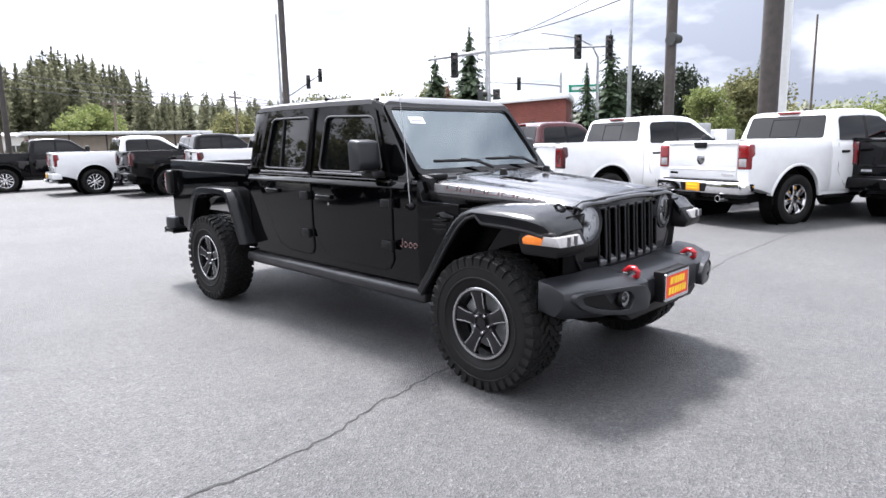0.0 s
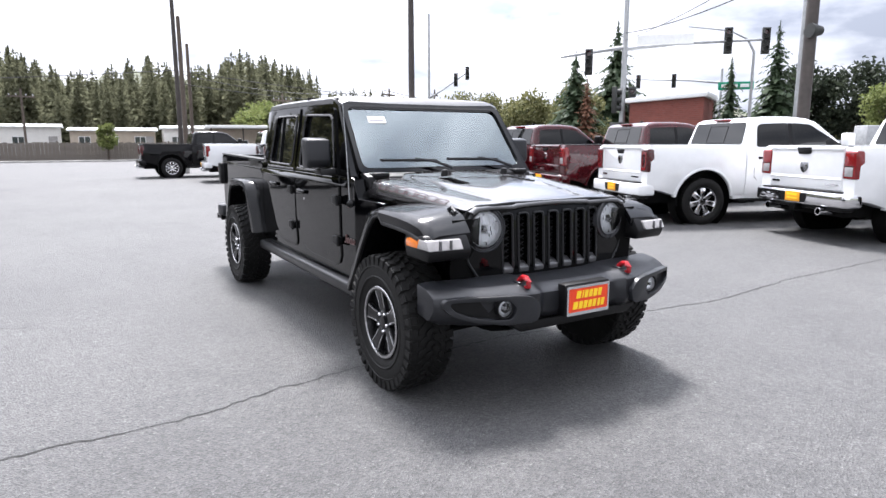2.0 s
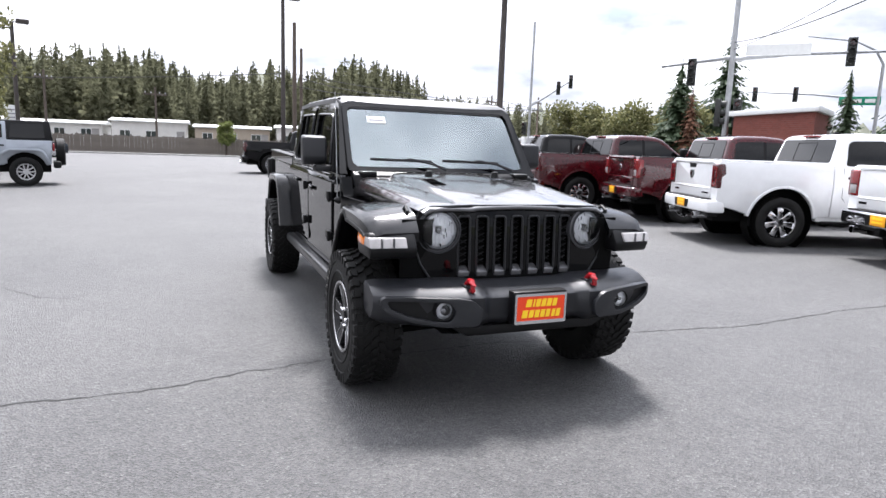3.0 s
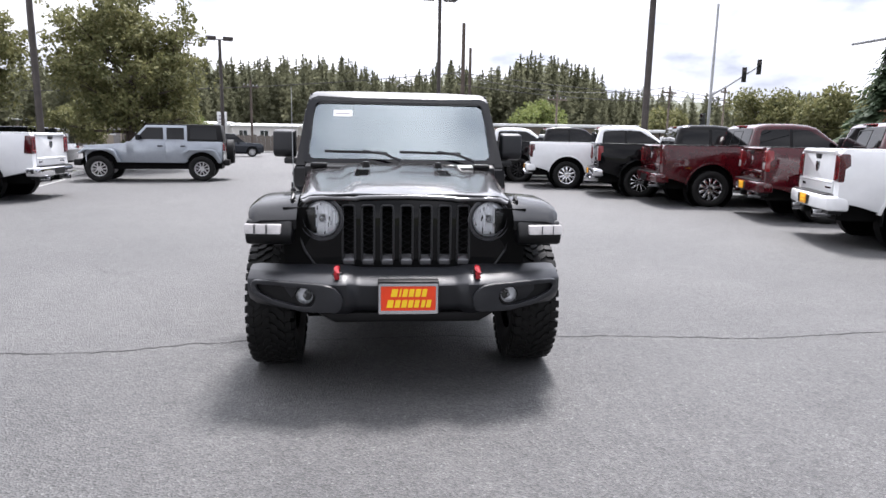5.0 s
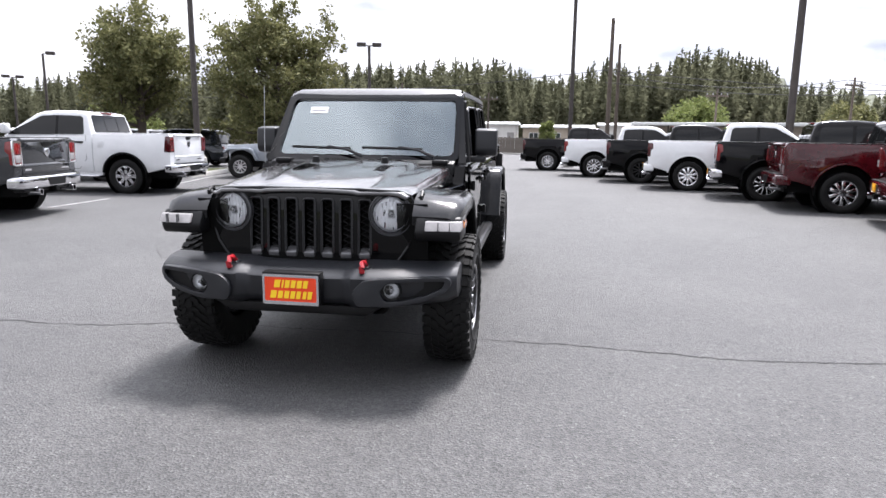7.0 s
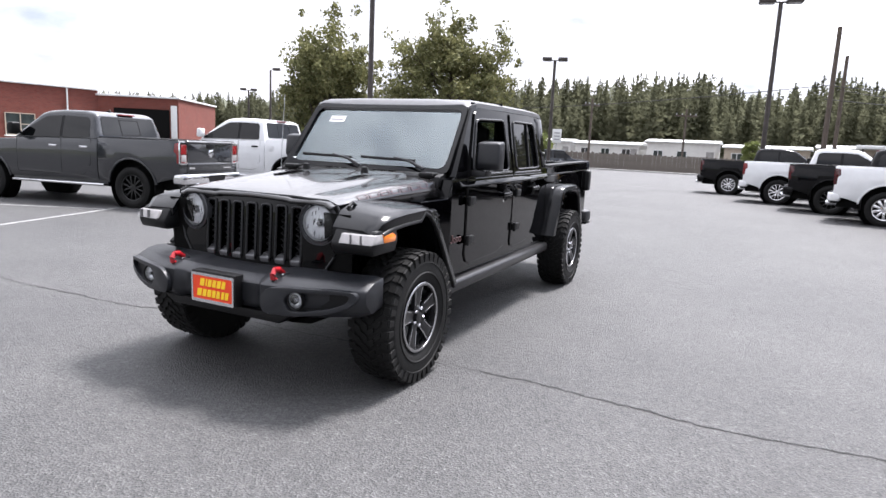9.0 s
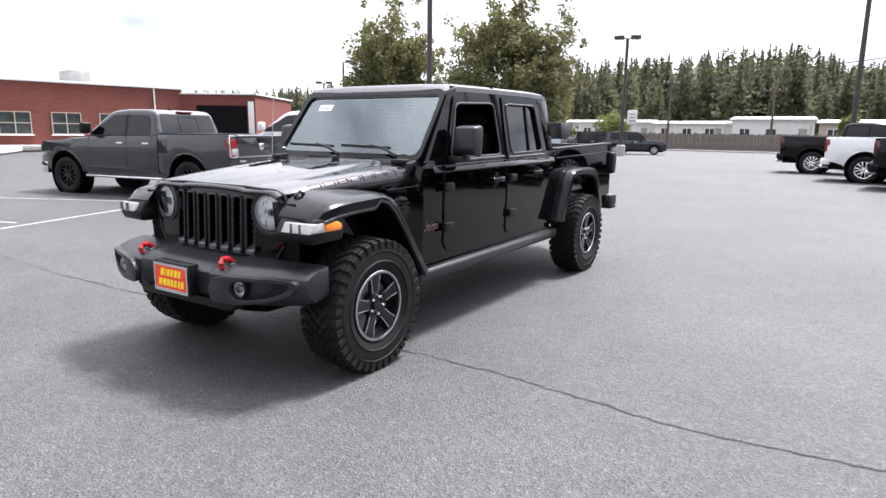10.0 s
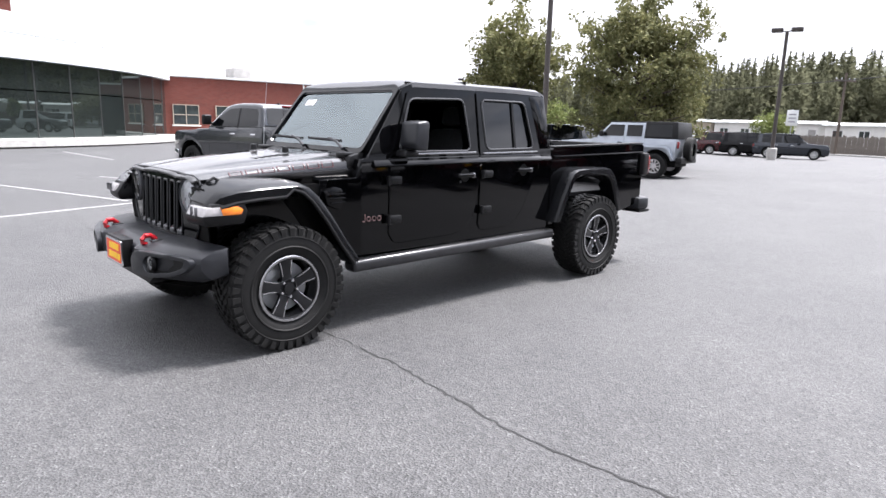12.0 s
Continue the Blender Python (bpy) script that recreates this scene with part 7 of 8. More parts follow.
def pickup(m, paint, label, rim=RIM_CHROME, bumper=CHROME, tail=LAMP_RED, spokes=6, hd=False, plate=True, group="row of parked pickups", dark_handle=True, flares=None, decal=None, lamp_frame=None, gate_cap=False):
    """A full-size crew pickup. Local: rear axle on y = 0, nose to -y, ground z = 0."""
    t = thing("pickup_truck", m, label, "pickup truck", group)
    k = 1.07 if hd else 1.0
    W, FA, R = 1.0, -3.78 if hd else -3.6, 0.43 if hd else 0.41
    rail, belt, roof = 1.375 * k, 1.31 * k, 1.905 * k
    nose, tailg, back = FA - 0.97, 1.17 if hd else 1.1, -0.8
    ra, za = 0.55, R + 0.02
    low = 0.52

    def warp(co):
        x, y, z = co
        sc = 1.0 - 0.028 * min(1.0, max(0.0, (z - 1.12) / 0.28)) - 0.03 * max(0.0, (0.72 - z) / 0.25)
        for wy in (0.0, FA):
            sc += 0.022 * math.exp(-((y - wy) / 0.62) ** 2 - ((z - 0.95) / 0.26) ** 2)
        if y < FA:
            sc -= 0.15 * ((FA - y) / 0.97) ** 2.2
        if y > 0.85:
            sc -= 0.03 * ((y - 0.85) / 0.3) ** 2
        return (x * sc, y, z)

    def opening(wy):
        a = math.asin((low - za) / ra)
        return [(wy + ra * math.cos(q), za + ra * math.sin(q)) for q in np.linspace(a, math.pi - a, 12)]

    lines = [("z", 0.72), ("z", 0.95), ("z", 1.12), ("z", 1.24)]
    # load bed, a box of its own behind the cab
    bed = [(tailg, 0.66), (tailg - 0.3, 0.6), *opening(0.0), (back + 0.008, low), (back + 0.008, rail - 0.004), (tailg - 0.03, rail + 0.008), (tailg, rail - 0.03)]
    part("bed_box", prism(bed, -W, W, "x", cuts=lines + [("y", q) for q in (-0.4, 0.0, 0.4, 0.85)], warp=warp, bevel=0.018), paint, t, "load bed in body colour")
    # the bed is not hollow: this sheet at rail height paints its inner shade
    part("bed_floor", bx(-0.82, 0.82, back + 0.06, tailg - 0.1, rail + 0.0095, rail + 0.016), DARK, t, "near-black sheet for the shaded hollow of the load bed")
    for s in (-1, 1):
        part("bed_rail", bx(s * 0.9 - 0.055, s * 0.9 + 0.055, back + 0.03, tailg - 0.04, rail + 0.0095, rail + 0.024, 0.006), PLASTIC if paint is not WHITE_PAINT else paint, t)
    # cab and nose below the windows
    hz = 1.2 * k
    body = [(back - 0.008, low), *opening(FA), (nose + 0.04, 0.5), (nose, 0.82), (nose + 0.03, hz - 0.13), (nose + 0.2, hz - 0.02), (FA + 0.2, hz + 0.035), (FA + 0.74, hz + 0.07), (FA + 0.8, belt), (back - 0.008, belt + 0.03)]
    part("body", prism(body, -W, W, "x", cuts=lines + [("y", q) for q in (-1.2, FA + 0.6, FA + 0.3, FA, FA - 0.35, FA - 0.65)], warp=warp, bevel=0.022), paint, t)
    part("hood_bulge", prism([(nose + 0.3, hz - 0.01), (nose + 0.5, hz + 0.045), (FA + 0.66, hz + 0.1), (FA + 0.72, hz + 0.05)], -0.5, 0.5, "x", bevel=0.03, seg=3), paint, t)
    part("chassis", bx(-0.74, 0.74, nose + 0.25, tailg - 0.08, 0.38, 0.98), CHASSIS, t)
    # greenhouse
    cab = [(back - 0.01, belt - 0.02), (back - 0.012, rail + 0.02), (back - 0.13, roof - 0.1), (back - 0.2, roof - 0.035), (back - 0.42, roof - 0.005), (-1.75, roof), (-2.1, roof - 0.03), (-2.28, roof - 0.085), (FA + 0.62, belt - 0.03)]

    def lean(co):
        x, y, z = co
        f = max(0.0, (z - belt) / (roof - belt))
        return (x * (0.975 - 0.12 * f - 0.035 * f * f), y, z)

    part("cab", prism(cab, -W, W, "x", cuts=[("z", belt + 0.2), ("z", roof - 0.16), ("y", back - 0.35), ("y", -1.7)], warp=lean, bevel=0.075, seg=4), paint, t, "rounded crew cab")
    top = roof - 0.135
    rear_pane = soften([(back - 0.2, belt + 0.055), (back - 0.24, top - 0.05), (back - 0.31, top), (-1.67, top + 0.018), (-1.67, belt + 0.045)], 0.05, 3)
    front_pane = soften([(-1.74, belt + 0.045), (-1.74, top + 0.018), (-2.12, top - 0.005), (FA + 0.92, belt + 0.13), (FA + 0.8, belt + 0.03)], 0.05, 3)
    for s in (-1, 1):
        for poly in (rear_pane, front_pane):
            part("side_window", prism(poly, s * (W - 0.03), s * (W + 0.004), "x", cuts=[("z", belt + 0.2), ("z", top - 0.02)], warp=lean), GLASS_TINT, t, "dark tinted side window")
        part("window_pillar", prism([(-1.665, belt + 0.05), (-1.665, top + 0.016), (-1.745, top + 0.016), (-1.745, belt + 0.045)], s * (W - 0.03), s * (W + 0.002), "x", cuts=[("z", belt + 0.2), ("z", top - 0.02)], warp=lean), PLASTIC, t)
        for y0, y1, foot in ((back - 0.16, -1.69, 0.24), (-1.715, FA + 0.78, 0.0)):
            edge = [(y0, belt + 0.02), (y0, 0.95), (y0, low + 0.09 + foot), (y0 - 0.2 * (foot > 0), low + 0.09), ((y0 + y1) / 2, low + 0.09), (y1, low + 0.09), (y1, 0.72), (y1, 0.95), (y1, 1.12), (y1, belt + 0.01)]
            part("door_joint", tube([warp((s * (W + 0.0005), y, z)) for y, z in edge], 0.0045, 5), DARK, t)
            part("door_handle", bx(s * (W - 0.005) - 0.02, s * (W - 0.005) + 0.026, y0 - 0.27, y0 - 0.07, belt - 0.16, belt - 0.115, 0.012), (paint if paint is not WHITE_PAINT else PLASTIC) if dark_handle else CHROME, t)
        part("mirror", prism([(FA + 0.78, belt + 0.06), (FA + 0.92, belt + 0.06), (FA + 0.94, belt + 0.3), (FA + 0.8, belt + 0.3)], s * 1.0, s * 1.22, "x", bevel=0.04, seg=3), PLASTIC if paint is not WHITE_PAINT else paint, t)
        part("mirror_arm", tube([(s * 0.92, FA + 0.9, belt + 0.07), (s * 1.03, FA + 0.88, belt + 0.12)], 0.03, 6), PLASTIC, t)
        for wy in (0.0, FA):
            road_wheel(t, s * 0.865, wy, R, 0.28, 0.265, rim, spokes, s)
            part("wheel_well", lathe([(0.0, ra - 0.012), (0.24, ra - 0.012), (0.24, 0.0)], 24, "x", m=Matrix.Translation((s * 0.955, wy, za)) @ Matrix.Rotation(math.pi if s > 0 else 0.0, 4, "Z")), CHASSIS, t)
            lip = [(wy + (ra + 0.035) * math.cos(a), za + (ra + 0.03) * math.sin(a)) for a in np.linspace(0.12, math.pi - 0.12, 16)]
            lip += [(wy + (ra - 0.01) * math.cos(a), za + (ra - 0.01) * math.sin(a)) for a in np.linspace(math.pi - 0.12, 0.12, 16)]
            part("arch_trim", prism(lip, s * (W - 0.08), s * (W + (0.035 if flares else 0.012)), "x", warp=warp, bevel=0.007), flares or paint, t)
        lamp = part("tail_light", prism(soften([(tailg - 0.15, rail - 0.43), (tailg + 0.022, rail - 0.44), (tailg + 0.022, rail - 0.045), (tailg - 0.1, rail - 0.045)], 0.03, 3), s * 0.775, s * 0.985, "x", bevel=0.014), tail, t, "red tail light" if tail is LAMP_RED else "smoked dark red tail light")
        if tail is LAMP_RED:
            part("reverse_lamp", bx(s * 0.87 - 0.075, s * 0.87 + 0.075, tailg + 0.014, tailg + 0.027, rail - 0.4, rail - 0.27, 0.006), LAMP_WHITE, lamp, "clear reversing lamp")
            part("lamp_bar", bx(s * 0.87 - 0.09, s * 0.87 + 0.09, tailg + 0.014, tailg + 0.028, rail - 0.262, rail - 0.252, 0.002), DARK, lamp)
        else:
            part("lamp_core", ring_plate(rounded(0.8, 0.955, rail - 0.4, rail - 0.09, 0.03), rounded(0.83, 0.925, rail - 0.36, rail - 0.13, 0.025), tailg + 0.012, tailg + 0.0265, warp=lambda c, s=s: (s * c.x, c.y, c.z)), LAMP_RED, lamp, "brighter red lamp ring")
        if lamp_frame:
            part("lamp_frame", ring_plate(rounded(0.755, 0.995, rail - 0.455, rail - 0.03, 0.035), rounded(0.785, 0.965, rail - 0.425, rail - 0.06, 0.025), tailg + 0.0, tailg + 0.027, warp=lambda c, s=s: (s * c.x, c.y, c.z)), lamp_frame, lamp, "chrome tail light frame")
        if decal:
            for q in range(7):
                part("lettering_bar", bx(s * 0.978 - 0.003, s * 0.978 + 0.0045, 0.66 - q * 0.095, 0.73 - q * 0.095, rail - 0.12, rail - 0.085), decal, t)
        part("head_light", bx(s * 0.68 - 0.16, s * 0.68 + 0.13, nose + 0.01, nose + 0.26, 0.84 * k, 1.02 * k, 0.03), LAMP_WHITE, t)
        part("exhaust_tip", lathe([(0.0, 0.05), (0.24, 0.055), (0.24, 0.045), (0.02, 0.042)], 16, "y", m=Matrix.Translation((s * 0.55, tailg - 0.06, 0.46))), CHROME, t)
        part("mud_flap", bx(s * 0.86 - 0.11, s * 0.86 + 0.11, 0.5, 0.515, 0.34, 0.64, 0.004), PLASTIC, t)
        part("side_step", prism([(-3.0, 0.4), (-3.0, 0.455), (-0.68, 0.455), (-0.68, 0.4)], s * 0.84, s * 1.0, "x", bevel=0.02, seg=3), CHROME if lamp_frame or hd else PLASTIC, t)
        part("rocker", bx(s * 0.9 - 0.05, s * 0.9 + 0.06, FA + 0.6, -0.6, 0.44, 0.56, 0.02), PLASTIC if paint is BLACK_PAINT else paint, t)
    part("fuel_door", bx(W - 0.006, W + 0.005, -0.66, -0.5, rail - 0.34, rail - 0.16, 0.02), paint, t)

    def backslope(c):
        return (c[0], c[1] - 0.122 * (c[2] - rail) / (roof - 0.1 - rail), c[2])

    part("rear_window", prism(soften([(-0.8, rail + 0.035), (0.8, rail + 0.035), (0.745, top + 0.03), (-0.745, top + 0.03)], 0.05, 3), back - 0.06, back + 0.004, "y", warp=backslope), GLASS_TINT, t, "dark rear window with sliding centre pane")
    part("window_divider", plate_with_holes([(-0.28, rail + 0.05), (0.28, rail + 0.05), (0.28, top - 0.02), (-0.28, top - 0.02)], [[(-0.265, rail + 0.065), (0.265, rail + 0.065), (0.265, top - 0.035), (-0.265, top - 0.035)]], back + 0.0045, back + 0.009, warp=backslope), PLASTIC, t)
    part("brake_light", bx(-0.22, 0.22, back - 0.2, back - 0.115, roof - 0.065, roof - 0.035, 0.006), LAMP_RED, t, "high-mounted brake light")
    part("windscreen", prism([(FA + 0.66, belt + 0.02), (FA + 0.72, belt + 0.02), (-2.26, roof - 0.075), (-2.31, roof - 0.1)], -0.74, 0.74, "x"), GLASS_TINT, t)
    gate = part("tailgate", prism(rounded(-0.755, 0.755, 0.76, rail - 0.004, 0.03), tailg - 0.02, tailg + 0.016, "y", bevel=0.01), paint, t)
    part("gate_lip", prism([(tailg - 0.04, rail - 0.055), (tailg + 0.034, rail - 0.05), (tailg + 0.046, rail - 0.012), (tailg + 0.02, rail + 0.016), (tailg - 0.04, rail + 0.016)], -0.757, 0.757, "x", bevel=0.008), paint, gate)
    part("gate_handle", prism([(-0.15, rail - 0.055), (0.15, rail - 0.055), (0.11, rail - 0.13), (-0.11, rail - 0.13)] if not gate_cap else [(-0.16, rail + 0.004), (0.16, rail + 0.004), (0.11, rail - 0.1), (-0.11, rail - 0.1)], tailg + 0.01, tailg + (0.024 if not gate_cap else 0.05), "y", bevel=0.006), PLASTIC, gate, "dark tailgate handle")
    part("gate_crease", prism([(tailg + 0.012, 0.9), (tailg + 0.03, 0.915), (tailg + 0.012, 0.96)], -0.74, 0.74, "x", bevel=0.004), paint, gate)
    ez = rail - (0.3 if gate_cap else 0.24)
    part("emblem", prism([(-0.07, ez + 0.075), (0.07, ez + 0.075), (0.085, ez), (0.045, ez - 0.06), (0.0, ez - 0.085), (-0.045, ez - 0.06), (-0.085, ez)], tailg + 0.015, tailg + 0.03, "y", bevel=0.004), CHROME_DK if paint is WHITE_PAINT else CHROME, gate, "plain shield emblem")
    part("badge_bar", bx(0.52, 0.7, tailg + 0.014, tailg + 0.022, 0.83, 0.865), CHROME, gate)
    part("badge_bar", bx(-0.71, -0.45, tailg + 0.014, tailg + 0.022, 0.83, 0.855), CHROME, gate)
    bp = [(-0.985, tailg - 0.16), (0.985, tailg - 0.16), (0.995, tailg + 0.04), (0.93, tailg + 0.12), (0.4, tailg + 0.17), (-0.4, tailg + 0.17), (-0.93, tailg + 0.12), (-0.995, tailg + 0.04)]
    bmp = part("rear_bumper", prism(bp, 0.53, 0.735, "z", bevel=0.035, seg=3), bumper, t, "rear step bumper")
    part("step_pad", bx(-0.8, 0.8, tailg - 0.02, tailg + 0.11, 0.737, 0.755, 0.006), PLASTIC, bmp)
    part("bumper_recess", prism(soften([(-0.3, 0.7), (-0.26, 0.56), (0.26, 0.56), (0.3, 0.7)], 0.02, 2), tailg + 0.15, tailg + 0.174, "y"), PLASTIC, bmp)
    part("hitch_receiver", bx(-0.06, 0.06, tailg + 0.02, tailg + 0.17, 0.43, 0.525, 0.008), CHASSIS, bmp)
    part("valance", prism([(-0.9, tailg - 0.1), (0.9, tailg - 0.1), (0.85, tailg + 0.06), (-0.85, tailg + 0.06)], 0.47, 0.529, "z", bevel=0.015), PLASTIC, bmp)
    part("roof_antenna", prism([(-1.5, roof - 0.004), (-1.32, roof - 0.004), (-1.35, roof + 0.05)], -0.02, 0.02, "x", bevel=0.006), PLASTIC, t)
    if plate:
        pl = part("dealer_plate", bx(-0.155, 0.155, tailg + 0.175, tailg + 0.184, 0.565, 0.715, 0.003), PLATE_ORANGE, bmp, "orange dealer plate")
        part("lettering_bar", bx(-0.11, 0.11, tailg + 0.185, tailg + 0.188, 0.65, 0.68), PLATE_YELLOW, pl)
        part("lettering_bar", bx(-0.12, 0.12, tailg + 0.185, tailg + 0.188, 0.6, 0.625), PLATE_YELLOW, pl)
    part("grille", bx(-0.6, 0.6, nose - 0.03, nose + 0.08, 0.72, 1.04, 0.03), PLASTIC, t)
    part("front_bumper", prism([(-0.98, nose + 0.34), (0.98, nose + 0.34), (0.86, nose - 0.02), (0.5, nose - 0.1), (-0.5, nose - 0.1), (-0.86, nose - 0.02)], 0.44, 0.7, "z", bevel=0.03), bumper, t, "front bumper")
    return t


def heading(x, y, head):
    """Pose on the sloping lot: the rear axle's middle at (x, y), nose along head degrees."""
    a = radians(head)
    fx, fy = x + 3.4 * math.cos(a), y + 3.4 * math.sin(a)
    lx, ly = -0.8 * math.sin(a), 0.8 * math.cos(a)
    along = Vector((fx - x, fy - y, gz(fx, fy) - gz(x, y))).normalized()
    across = Vector((2 * lx, 2 * ly, gz(x + lx, y + ly) - gz(x - lx, y - ly))).normalized()
    up = along.cross(across).normalized()
    m = Matrix((across, -along, up)).transposed().to_4x4()
    m.col[0][:3] = (-along).cross(up)
    m.translation = (x, y, gz(x, y))
    return m


def place_right(wx, wy, head):
    """Pose of a pickup whose right rear wheel stands at (wx, wy), nose along head degrees."""
    off = Matrix.Rotation(radians(head + 90), 3, "Z") @ Vector((-0.99, 0, 0))
    return heading(wx - off.x, wy - off.y, head)


def place_left(wx, wy, head):
    off = Matrix.Rotation(radians(head + 90), 3, "Z") @ Vector((0.99, 0, 0))
    return heading(wx - off.x, wy - off.y, head)


pickup(place_right(9.49, -1.92, -22), BLACK_PAINT, "black pickup truck with red tail lights and black bumper", rim=RIM_CHROME, bumper=BLACK_PAINT, tail=LAMP_REDDK)
pickup(place_right(7.93, 0.73, -22.5), WHITE_PAINT, "white pickup truck with chrome rear bumper and orange plate", spokes=7, gate_cap=True)
pickup(place_right(7.26, 3.78, -20.5), WHITE_PAINT, "white pickup truck with white bumper and dark tail lights", decal=PALE_PRINT, spokes=7, bumper=WHITE_PAINT, tail=LAMP_REDDK)
pickup(place_right(8.1, 6.84, -17), RED_PAINT, "dark red pickup truck with chrome bumper", bumper=RED_PAINT)
pickup(place_right(7.34, 9.66, -9), RED_PAINT, "dark red pickup truck with chrome multi-spoke wheels", bumper=RED_PAINT, tail=LAMP_REDDK, spokes=10, plate=False)
pickup(place_right(6.65, 12.0, -13), BLACK_PAINT, "black pickup truck with bright wheels and red tail lights", bumper=CHROME)
pickup(place_right(5.5, 14.8, -12), WHITE_PAINT, "white pickup truck with white bumper and multi-spoke wheels", bumper=WHITE_PAINT, tail=LAMP_REDDK, spokes=10)
pickup(place_right(4.62, 17.6, -7), BLACK_PAINT, "all-black pickup truck with black wheels", rim=RIM_DARK, bumper=BLACK_PAINT, tail=LAMP_REDDK, plate=False)
pickup(place_right(3.35, 20.5, -8), WHITE_PAINT, "white pickup truck at the far part of the row", bumper=WHITE_PAINT)
pickup(place_right(1.68, 24.8, -3), BLACK_PAINT, "black pickup truck at the end of the row", bumper=BLACK_PAINT, tail=LAMP_REDDK, plate=False)
pickup(place_left(-8.47, 5.24, 191.7), GREY_PAINT, "dark grey pickup truck with black wheels and chrome handles", rim=RIM_DARK, dark_handle=False, lamp_frame=CHROME, plate=False, group="pickups across the lane")
pickup(place_left(-8.86, 10.43, 185), WHITE_PAINT, "white heavy-duty pickup truck with chrome bumper and black arch flares", hd=True, flares=PLASTIC, rim=RIM_CHROME, tail=LAMP_REDDK, plate=False, spokes=8, group="pickups across the lane")


def off_roader(m, paint, label):
    """A boxy four-door off-road wagon. Local: rear axle on y = 0, nose to -y."""
    t = thing("off_road_wagon", m, label, "off-road vehicle")
    FA, W, R = -3.0, 0.79, 0.4
    part("tub", prism([(0.62, 0.6), *arch(0, 0.52, 0.58), *arch(FA, 0.55, 0.6), (FA - 0.42, 0.6), (FA - 0.45, 1.12), (-2.25, 1.2), (-2.2, 1.25), (0.66, 1.27)], -W, W, "x", bevel=0.02,
                      warp=lambda c: (c[0] * (1 - 0.13 * max(0, min(1, (-2.2 - c[1]) / 1.2))), c[1], c[2]), cuts=[("y", -2.2)]), paint, t)
    part("chassis", bx(-0.6, 0.6, FA - 0.5, 0.6, 0.38, 0.95), CHASSIS, t)
    part("cabin", prism([(0.66, 1.25), (0.6, 1.78), (-1.62, 1.78), (-2.1, 1.25)], -W, W, "x", bevel=0.03, warp=lambda c: (c[0] * (0.99 - 0.12 * (c[2] - 1.25) / 0.55), c[1], c[2])), paint, t)
    part("hard_top", prism([(0.69, 1.27), (0.62, 1.815), (-0.42, 1.815), (-0.42, 1.27)], -W - 0.003, W + 0.003, "x", bevel=0.03, warp=lambda c: (c[0] * (1.0 - 0.12 * (c[2] - 1.25) / 0.55), c[1], c[2])), PLASTIC, t, "black removable rear top")
    part("roof_panel", bx(-0.68, 0.68, -1.62, -0.42, 1.775, 1.81, 0.015), PLASTIC, t)

    def win(poly, s, mt=GLASS_TINT):
        part("side_window", prism(poly, s * (W - 0.05), s * (W + 0.008), "x", warp=lambda c: (c[0] * (1.0 - 0.12 * (c[2] - 1.25) / 0.55), c[1], c[2])), mt, t)

    for s in (-1, 1):
        win([(-0.5, 1.33), (-0.5, 1.7), (-1.02, 1.7), (-1.02, 1.33)], s)
        win([(-1.12, 1.33), (-1.12, 1.7), (-1.6, 1.7), (-1.92, 1.33)], s)
        win([(0.5, 1.34), (0.46, 1.72), (-0.3, 1.72), (-0.34, 1.34)], s)
        for y0, y1 in ((-0.42, -1.06), (-1.1, -2.0)):
            part("door", prism([(y0, 0.62), (y0, 1.27), (y1, 1.27), (y1, 0.62)], s * (W - 0.03), s * (W + 0.012), "x", bevel=0.008), paint, t)
            part("door_handle", bx(s * W, s * (W + 0.04), y0 - 0.2, y0 - 0.05, 1.1, 1.14, 0.01), PLASTIC, t)
        for cy in (0, FA):
            pl = [(cy + 0.62, 0.62), (cy + 0.46, 0.98), (cy + 0.32, 1.04), (cy - 0.4, 1.04), (cy - 0.58, 0.9), (cy - 0.52, 0.86), (cy - 0.36, 0.97), (cy + 0.28, 0.97), (cy + 0.4, 0.92), (cy + 0.54, 0.6)]
            part("fender_flare", prism(pl, s * 0.6, s * 0.92, "x", bevel=0.015), paint, t)
            road_wheel(t, s * 0.8, cy, R, 0.25, 0.23, RIM_BRIGHT, 5, s)
        part("mirror", bx(s * 0.84, s * 1.0, -1.9, -1.78, 1.3, 1.48, 0.03), PLASTIC, t)
        part("tail_light", bx(s * 0.68, s * 0.78, 0.66, 0.72, 0.98, 1.2, 0.02), LAMP_RED, t)
        part("head_light", lathe([(0.0, 0.0), (0.0, 0.1), (-0.04, 0.09), (-0.06, 0.0)], 18, "y", m=Matrix.Translation((s * 0.46, FA - 0.44, 1.0))), LAMP_WHITE, t)
    part("windscreen", prism([(-1.64, 1.74), (-1.66, 1.74), (-2.1, 1.29), (-2.08, 1.29)], -0.66, 0.66, "x"), GLASS_TINT, t)
    part("grille", bx(-0.3, 0.3, FA - 0.47, FA - 0.44, 0.72, 1.06, 0.01), PLASTIC, t)
    part("front_bumper", bx(-0.82, 0.82, FA - 0.72, FA - 0.5, 0.5, 0.7, 0.04), PLASTIC, t)
    part("rear_bumper", bx(-0.8, 0.8, 0.66, 0.86, 0.5, 0.7, 0.04), PLASTIC, t)
    sp = new("spare_wheel")
    sp.parent = t
    sp.matrix_basis = pose(0, 0.86, 0.95, 0, 0, 90)
    part("tyre", lathe([(-0.12, 0.2), (-0.12, 0.36), (-0.09, 0.4), (0.09, 0.4), (0.12, 0.36), (0.12, 0.2)], 30, "x"), TYRE, sp)
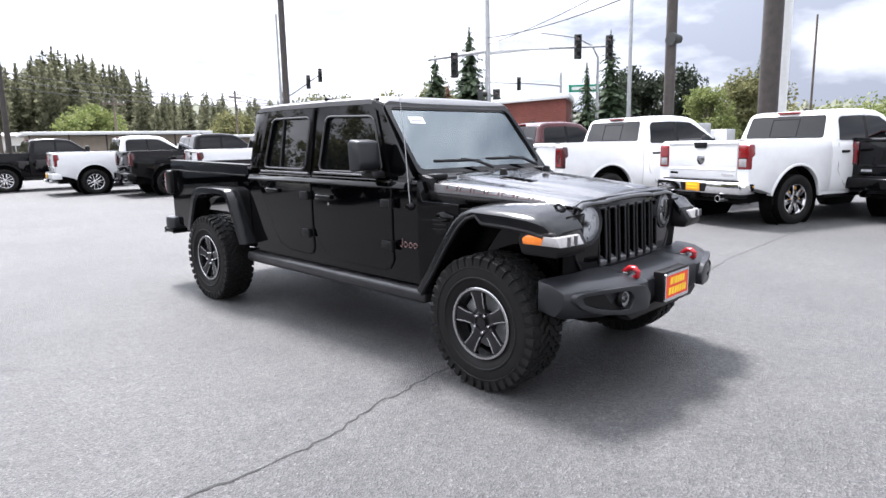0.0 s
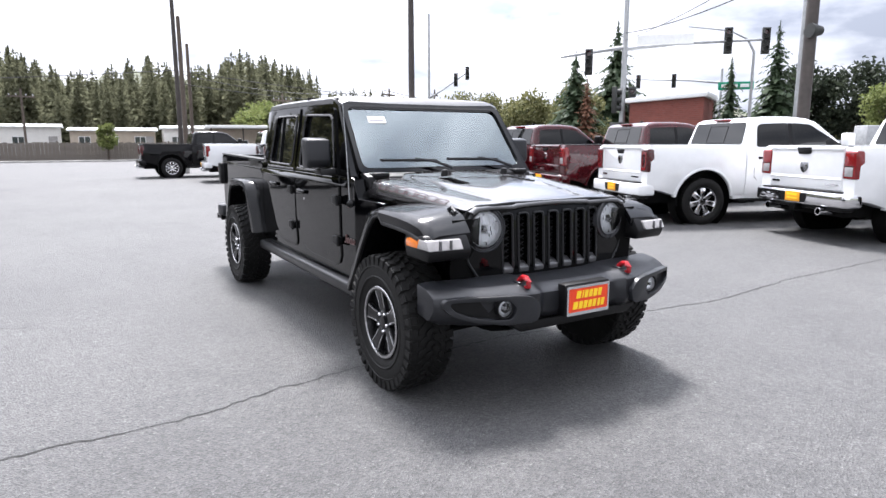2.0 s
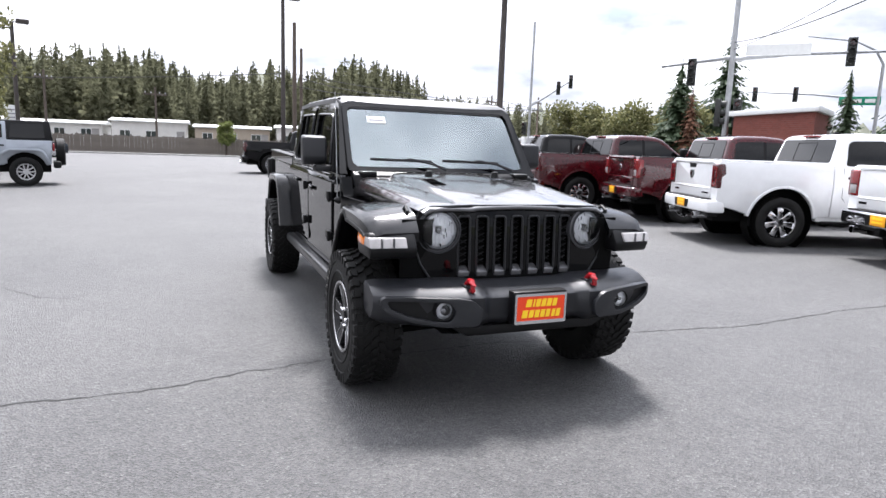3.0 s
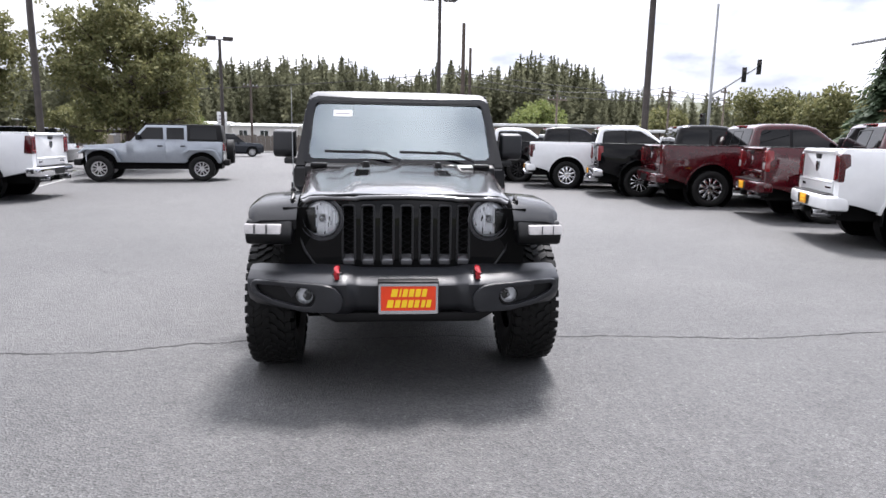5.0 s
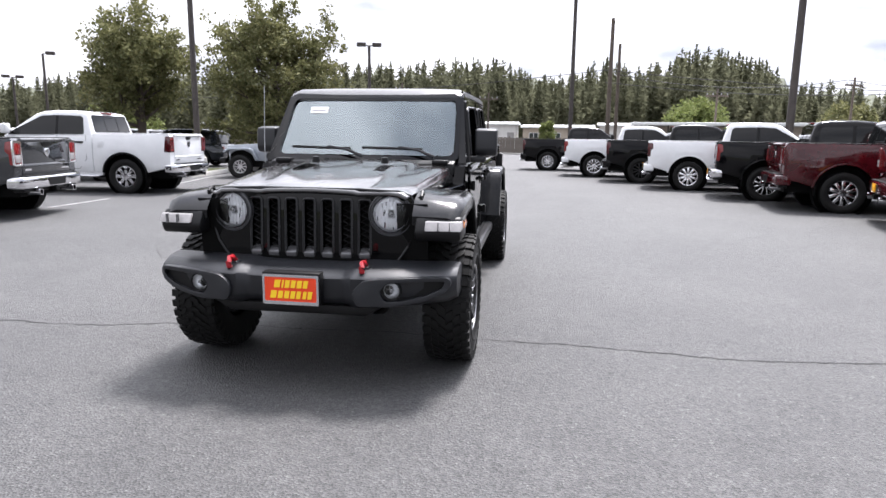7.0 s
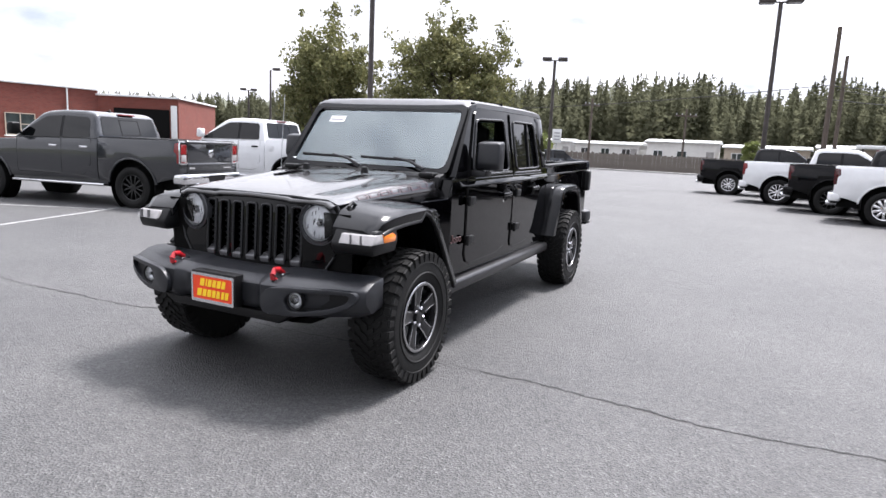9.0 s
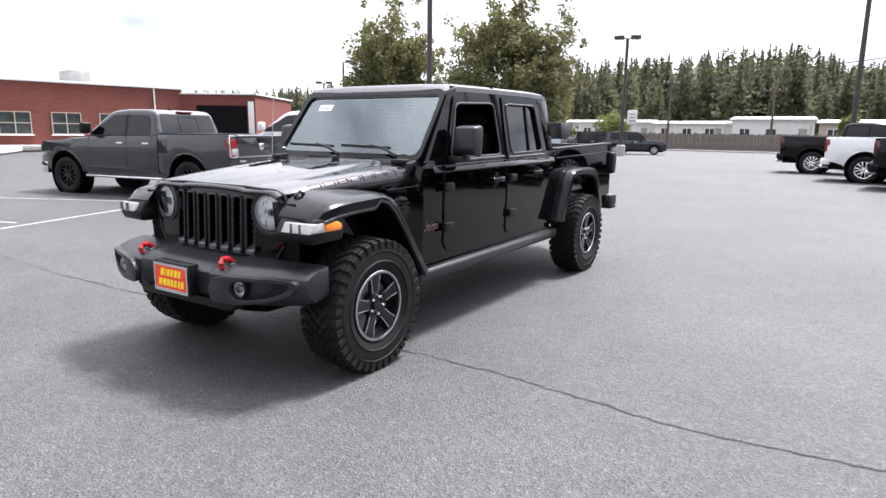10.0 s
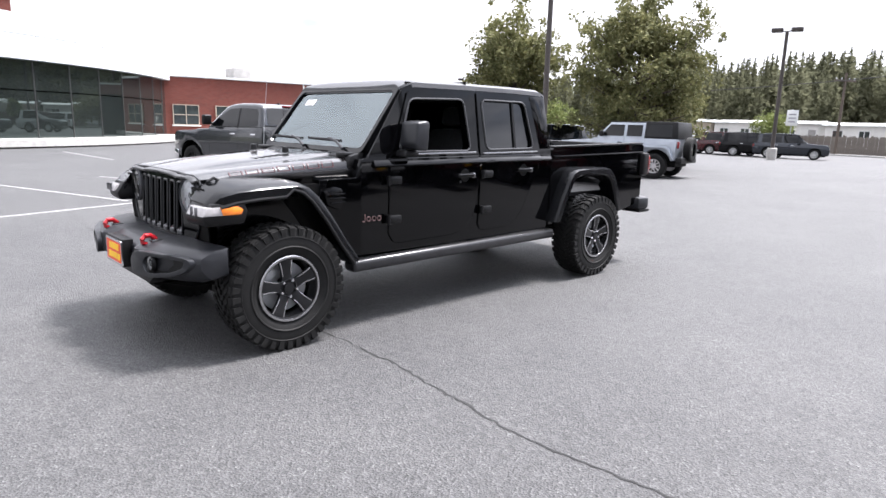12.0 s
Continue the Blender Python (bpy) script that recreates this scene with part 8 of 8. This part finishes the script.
    part("rim", lathe([(0.06, 0.0), (0.06, 0.2), (-0.1, 0.2)], 24, "x"), RIM_BRIGHT, sp)
    return t


off_roader(place_left(-5.89, 16.97, 189.5), SILVER_PAINT, "silver-blue four-door off-road wagon with black top")


def suv(m, paint, label, L=4.85, H=1.75, group="parked cars at the far end", name="suv"):
    """A crossover. Local: rear axle on y = 0, nose to -y."""
    t = thing(name, m, label, "car", group)
    wb = L * 0.6
    FA, W, R = -wb, 0.93, 0.36
    nose, tl = FA - L * 0.185, L * 0.215
    belt = H * 0.61
    ar = R + 0.07

    def ac(c):
        return [(c + ar * math.cos(a), R + 0.02 + ar * math.sin(a)) for a in np.linspace(-0.15, math.pi + 0.15, 10)]

    prof = [(tl - 0.05, 0.32), *ac(0), *ac(FA), (nose + 0.05, 0.3), (nose, 0.55), (nose + 0.05, belt - 0.16), (nose + 0.22, belt - 0.05), (FA + 0.5, belt + 0.04), (tl - 0.12, belt + 0.02), (tl, belt - 0.25)]

    def warp(co):
        x, y, z = co
        s = 1 - 0.05 * max(0, (0.6 - z) / 0.3) - 0.06 * max(0, (z - belt + 0.25) / 0.25)
        if y < FA:
            s -= 0.14 * ((FA - y) / (FA - nose)) ** 2
        if y > 0.3:
            s -= 0.1 * ((y - 0.3) / (tl - 0.3)) ** 2
        return (x * s, y, z)

    part("body", prism(prof, -W, W, "x", cuts=[("z", 0.6), ("z", belt - 0.25), ("y", FA), ("y", FA - 0.4), ("y", 0.5)], warp=warp, bevel=0.04), paint, t)
    part("underbody", bx(-0.68, 0.68, nose + 0.25, tl - 0.2, 0.22, 0.8), CHASSIS, t)
    green = [(tl - 0.08, belt), (tl - 0.3, H - 0.08), (-0.2, H), (-1.35, H - 0.01), (-1.6, H - 0.07), (FA + 0.42, belt)]

    def gw(co):
        f = max(0, (co[2] - belt) / (H - belt))
        return (co[0] * (0.93 - 0.2 * f), co[1], co[2])

    part("glasshouse", prism(green, -W, W, "x", cuts=[("z", H - 0.12)], warp=gw, bevel=0.04), GLASS_TINT, t, "dark tinted glasshouse")
    part("roof", prism([(tl - 0.34, H - 0.1), (tl - 0.3, H - 0.05), (-0.2, H + 0.015), (-1.6, H), (-1.75, H - 0.06)], -W, W, "x", warp=gw, bevel=0.02), paint, t)
    for s in (-1, 1):
        for y0, y1, yt0, yt1 in ((-0.85, -0.93, -0.8, -0.88), (FA + 0.45, FA + 0.56, -1.55, -1.64), (tl - 0.6, tl - 0.3, tl - 0.6, tl - 0.4)):
            part("pillar", prism([(y0, belt), (y1, belt), (yt1, H - 0.03), (yt0, H - 0.03)], s * (W - 0.04), s * (W + 0.008), "x", warp=gw), paint, t)
        for cy in (0, FA):
            road_wheel(t, s * 0.8, cy, R, 0.22, R * 0.66, RIM_BRIGHT, 10, s)
        part("tail_light", bx(s * 0.8 - 0.1, s * 0.8 + 0.02, tl - 0.14, tl - 0.01, belt - 0.26, belt - 0.1, 0.02), LAMP_RED, t)
        part("head_light", bx(s * 0.62 - 0.14, s * 0.62 + 0.12, nose + 0.02, nose + 0.25, belt - 0.4, belt - 0.27, 0.02), LAMP_WHITE, t)
        part("mirror", bx(s * 0.9, s * 1.06, FA + 0.95, FA + 1.07, belt + 0.02, belt + 0.16, 0.03), paint, t)
        for y0 in (-0.5, -1.5):
            part("door_handle", bx(s * (W - 0.03), s * (W + 0.012), y0 - 0.12, y0 + 0.1, belt - 0.14, belt - 0.1, 0.01), CHROME, t)
    return t


suv(heading(-13.2, 47.0, 14), BLUE_PAINT, "dark blue-grey crossover parked by the road")
suv(heading(-15.7, 46.9, 20), BLACK_PAINT, "black crossover parked in line")
suv(heading(-18.1, 48.2, 22), RED_PAINT, "dark red crossover parked in line")
suv(heading(-19.6, 49.6, 24), WHITE_PAINT, "white crossover parked in line")
suv(heading(-14.3, 24.4, 187), BLUE_PAINT, "dark crossover parked beyond the lamp pole", H=1.7)
suv(heading(-19.0, 26.4, 187), WHITE_PAINT, "white crossover parked under the trees", H=1.7)
suv(heading(-20.5, 31.0, 187), GREY_PAINT, "grey crossover parked under the trees", H=1.7)
pickup(place_left(-12.0, 13.9, 186), WHITE_PAINT, "white pickup truck parked behind a larger white pickup", bumper=WHITE_PAINT, plate=False, group="pickups across the lane")
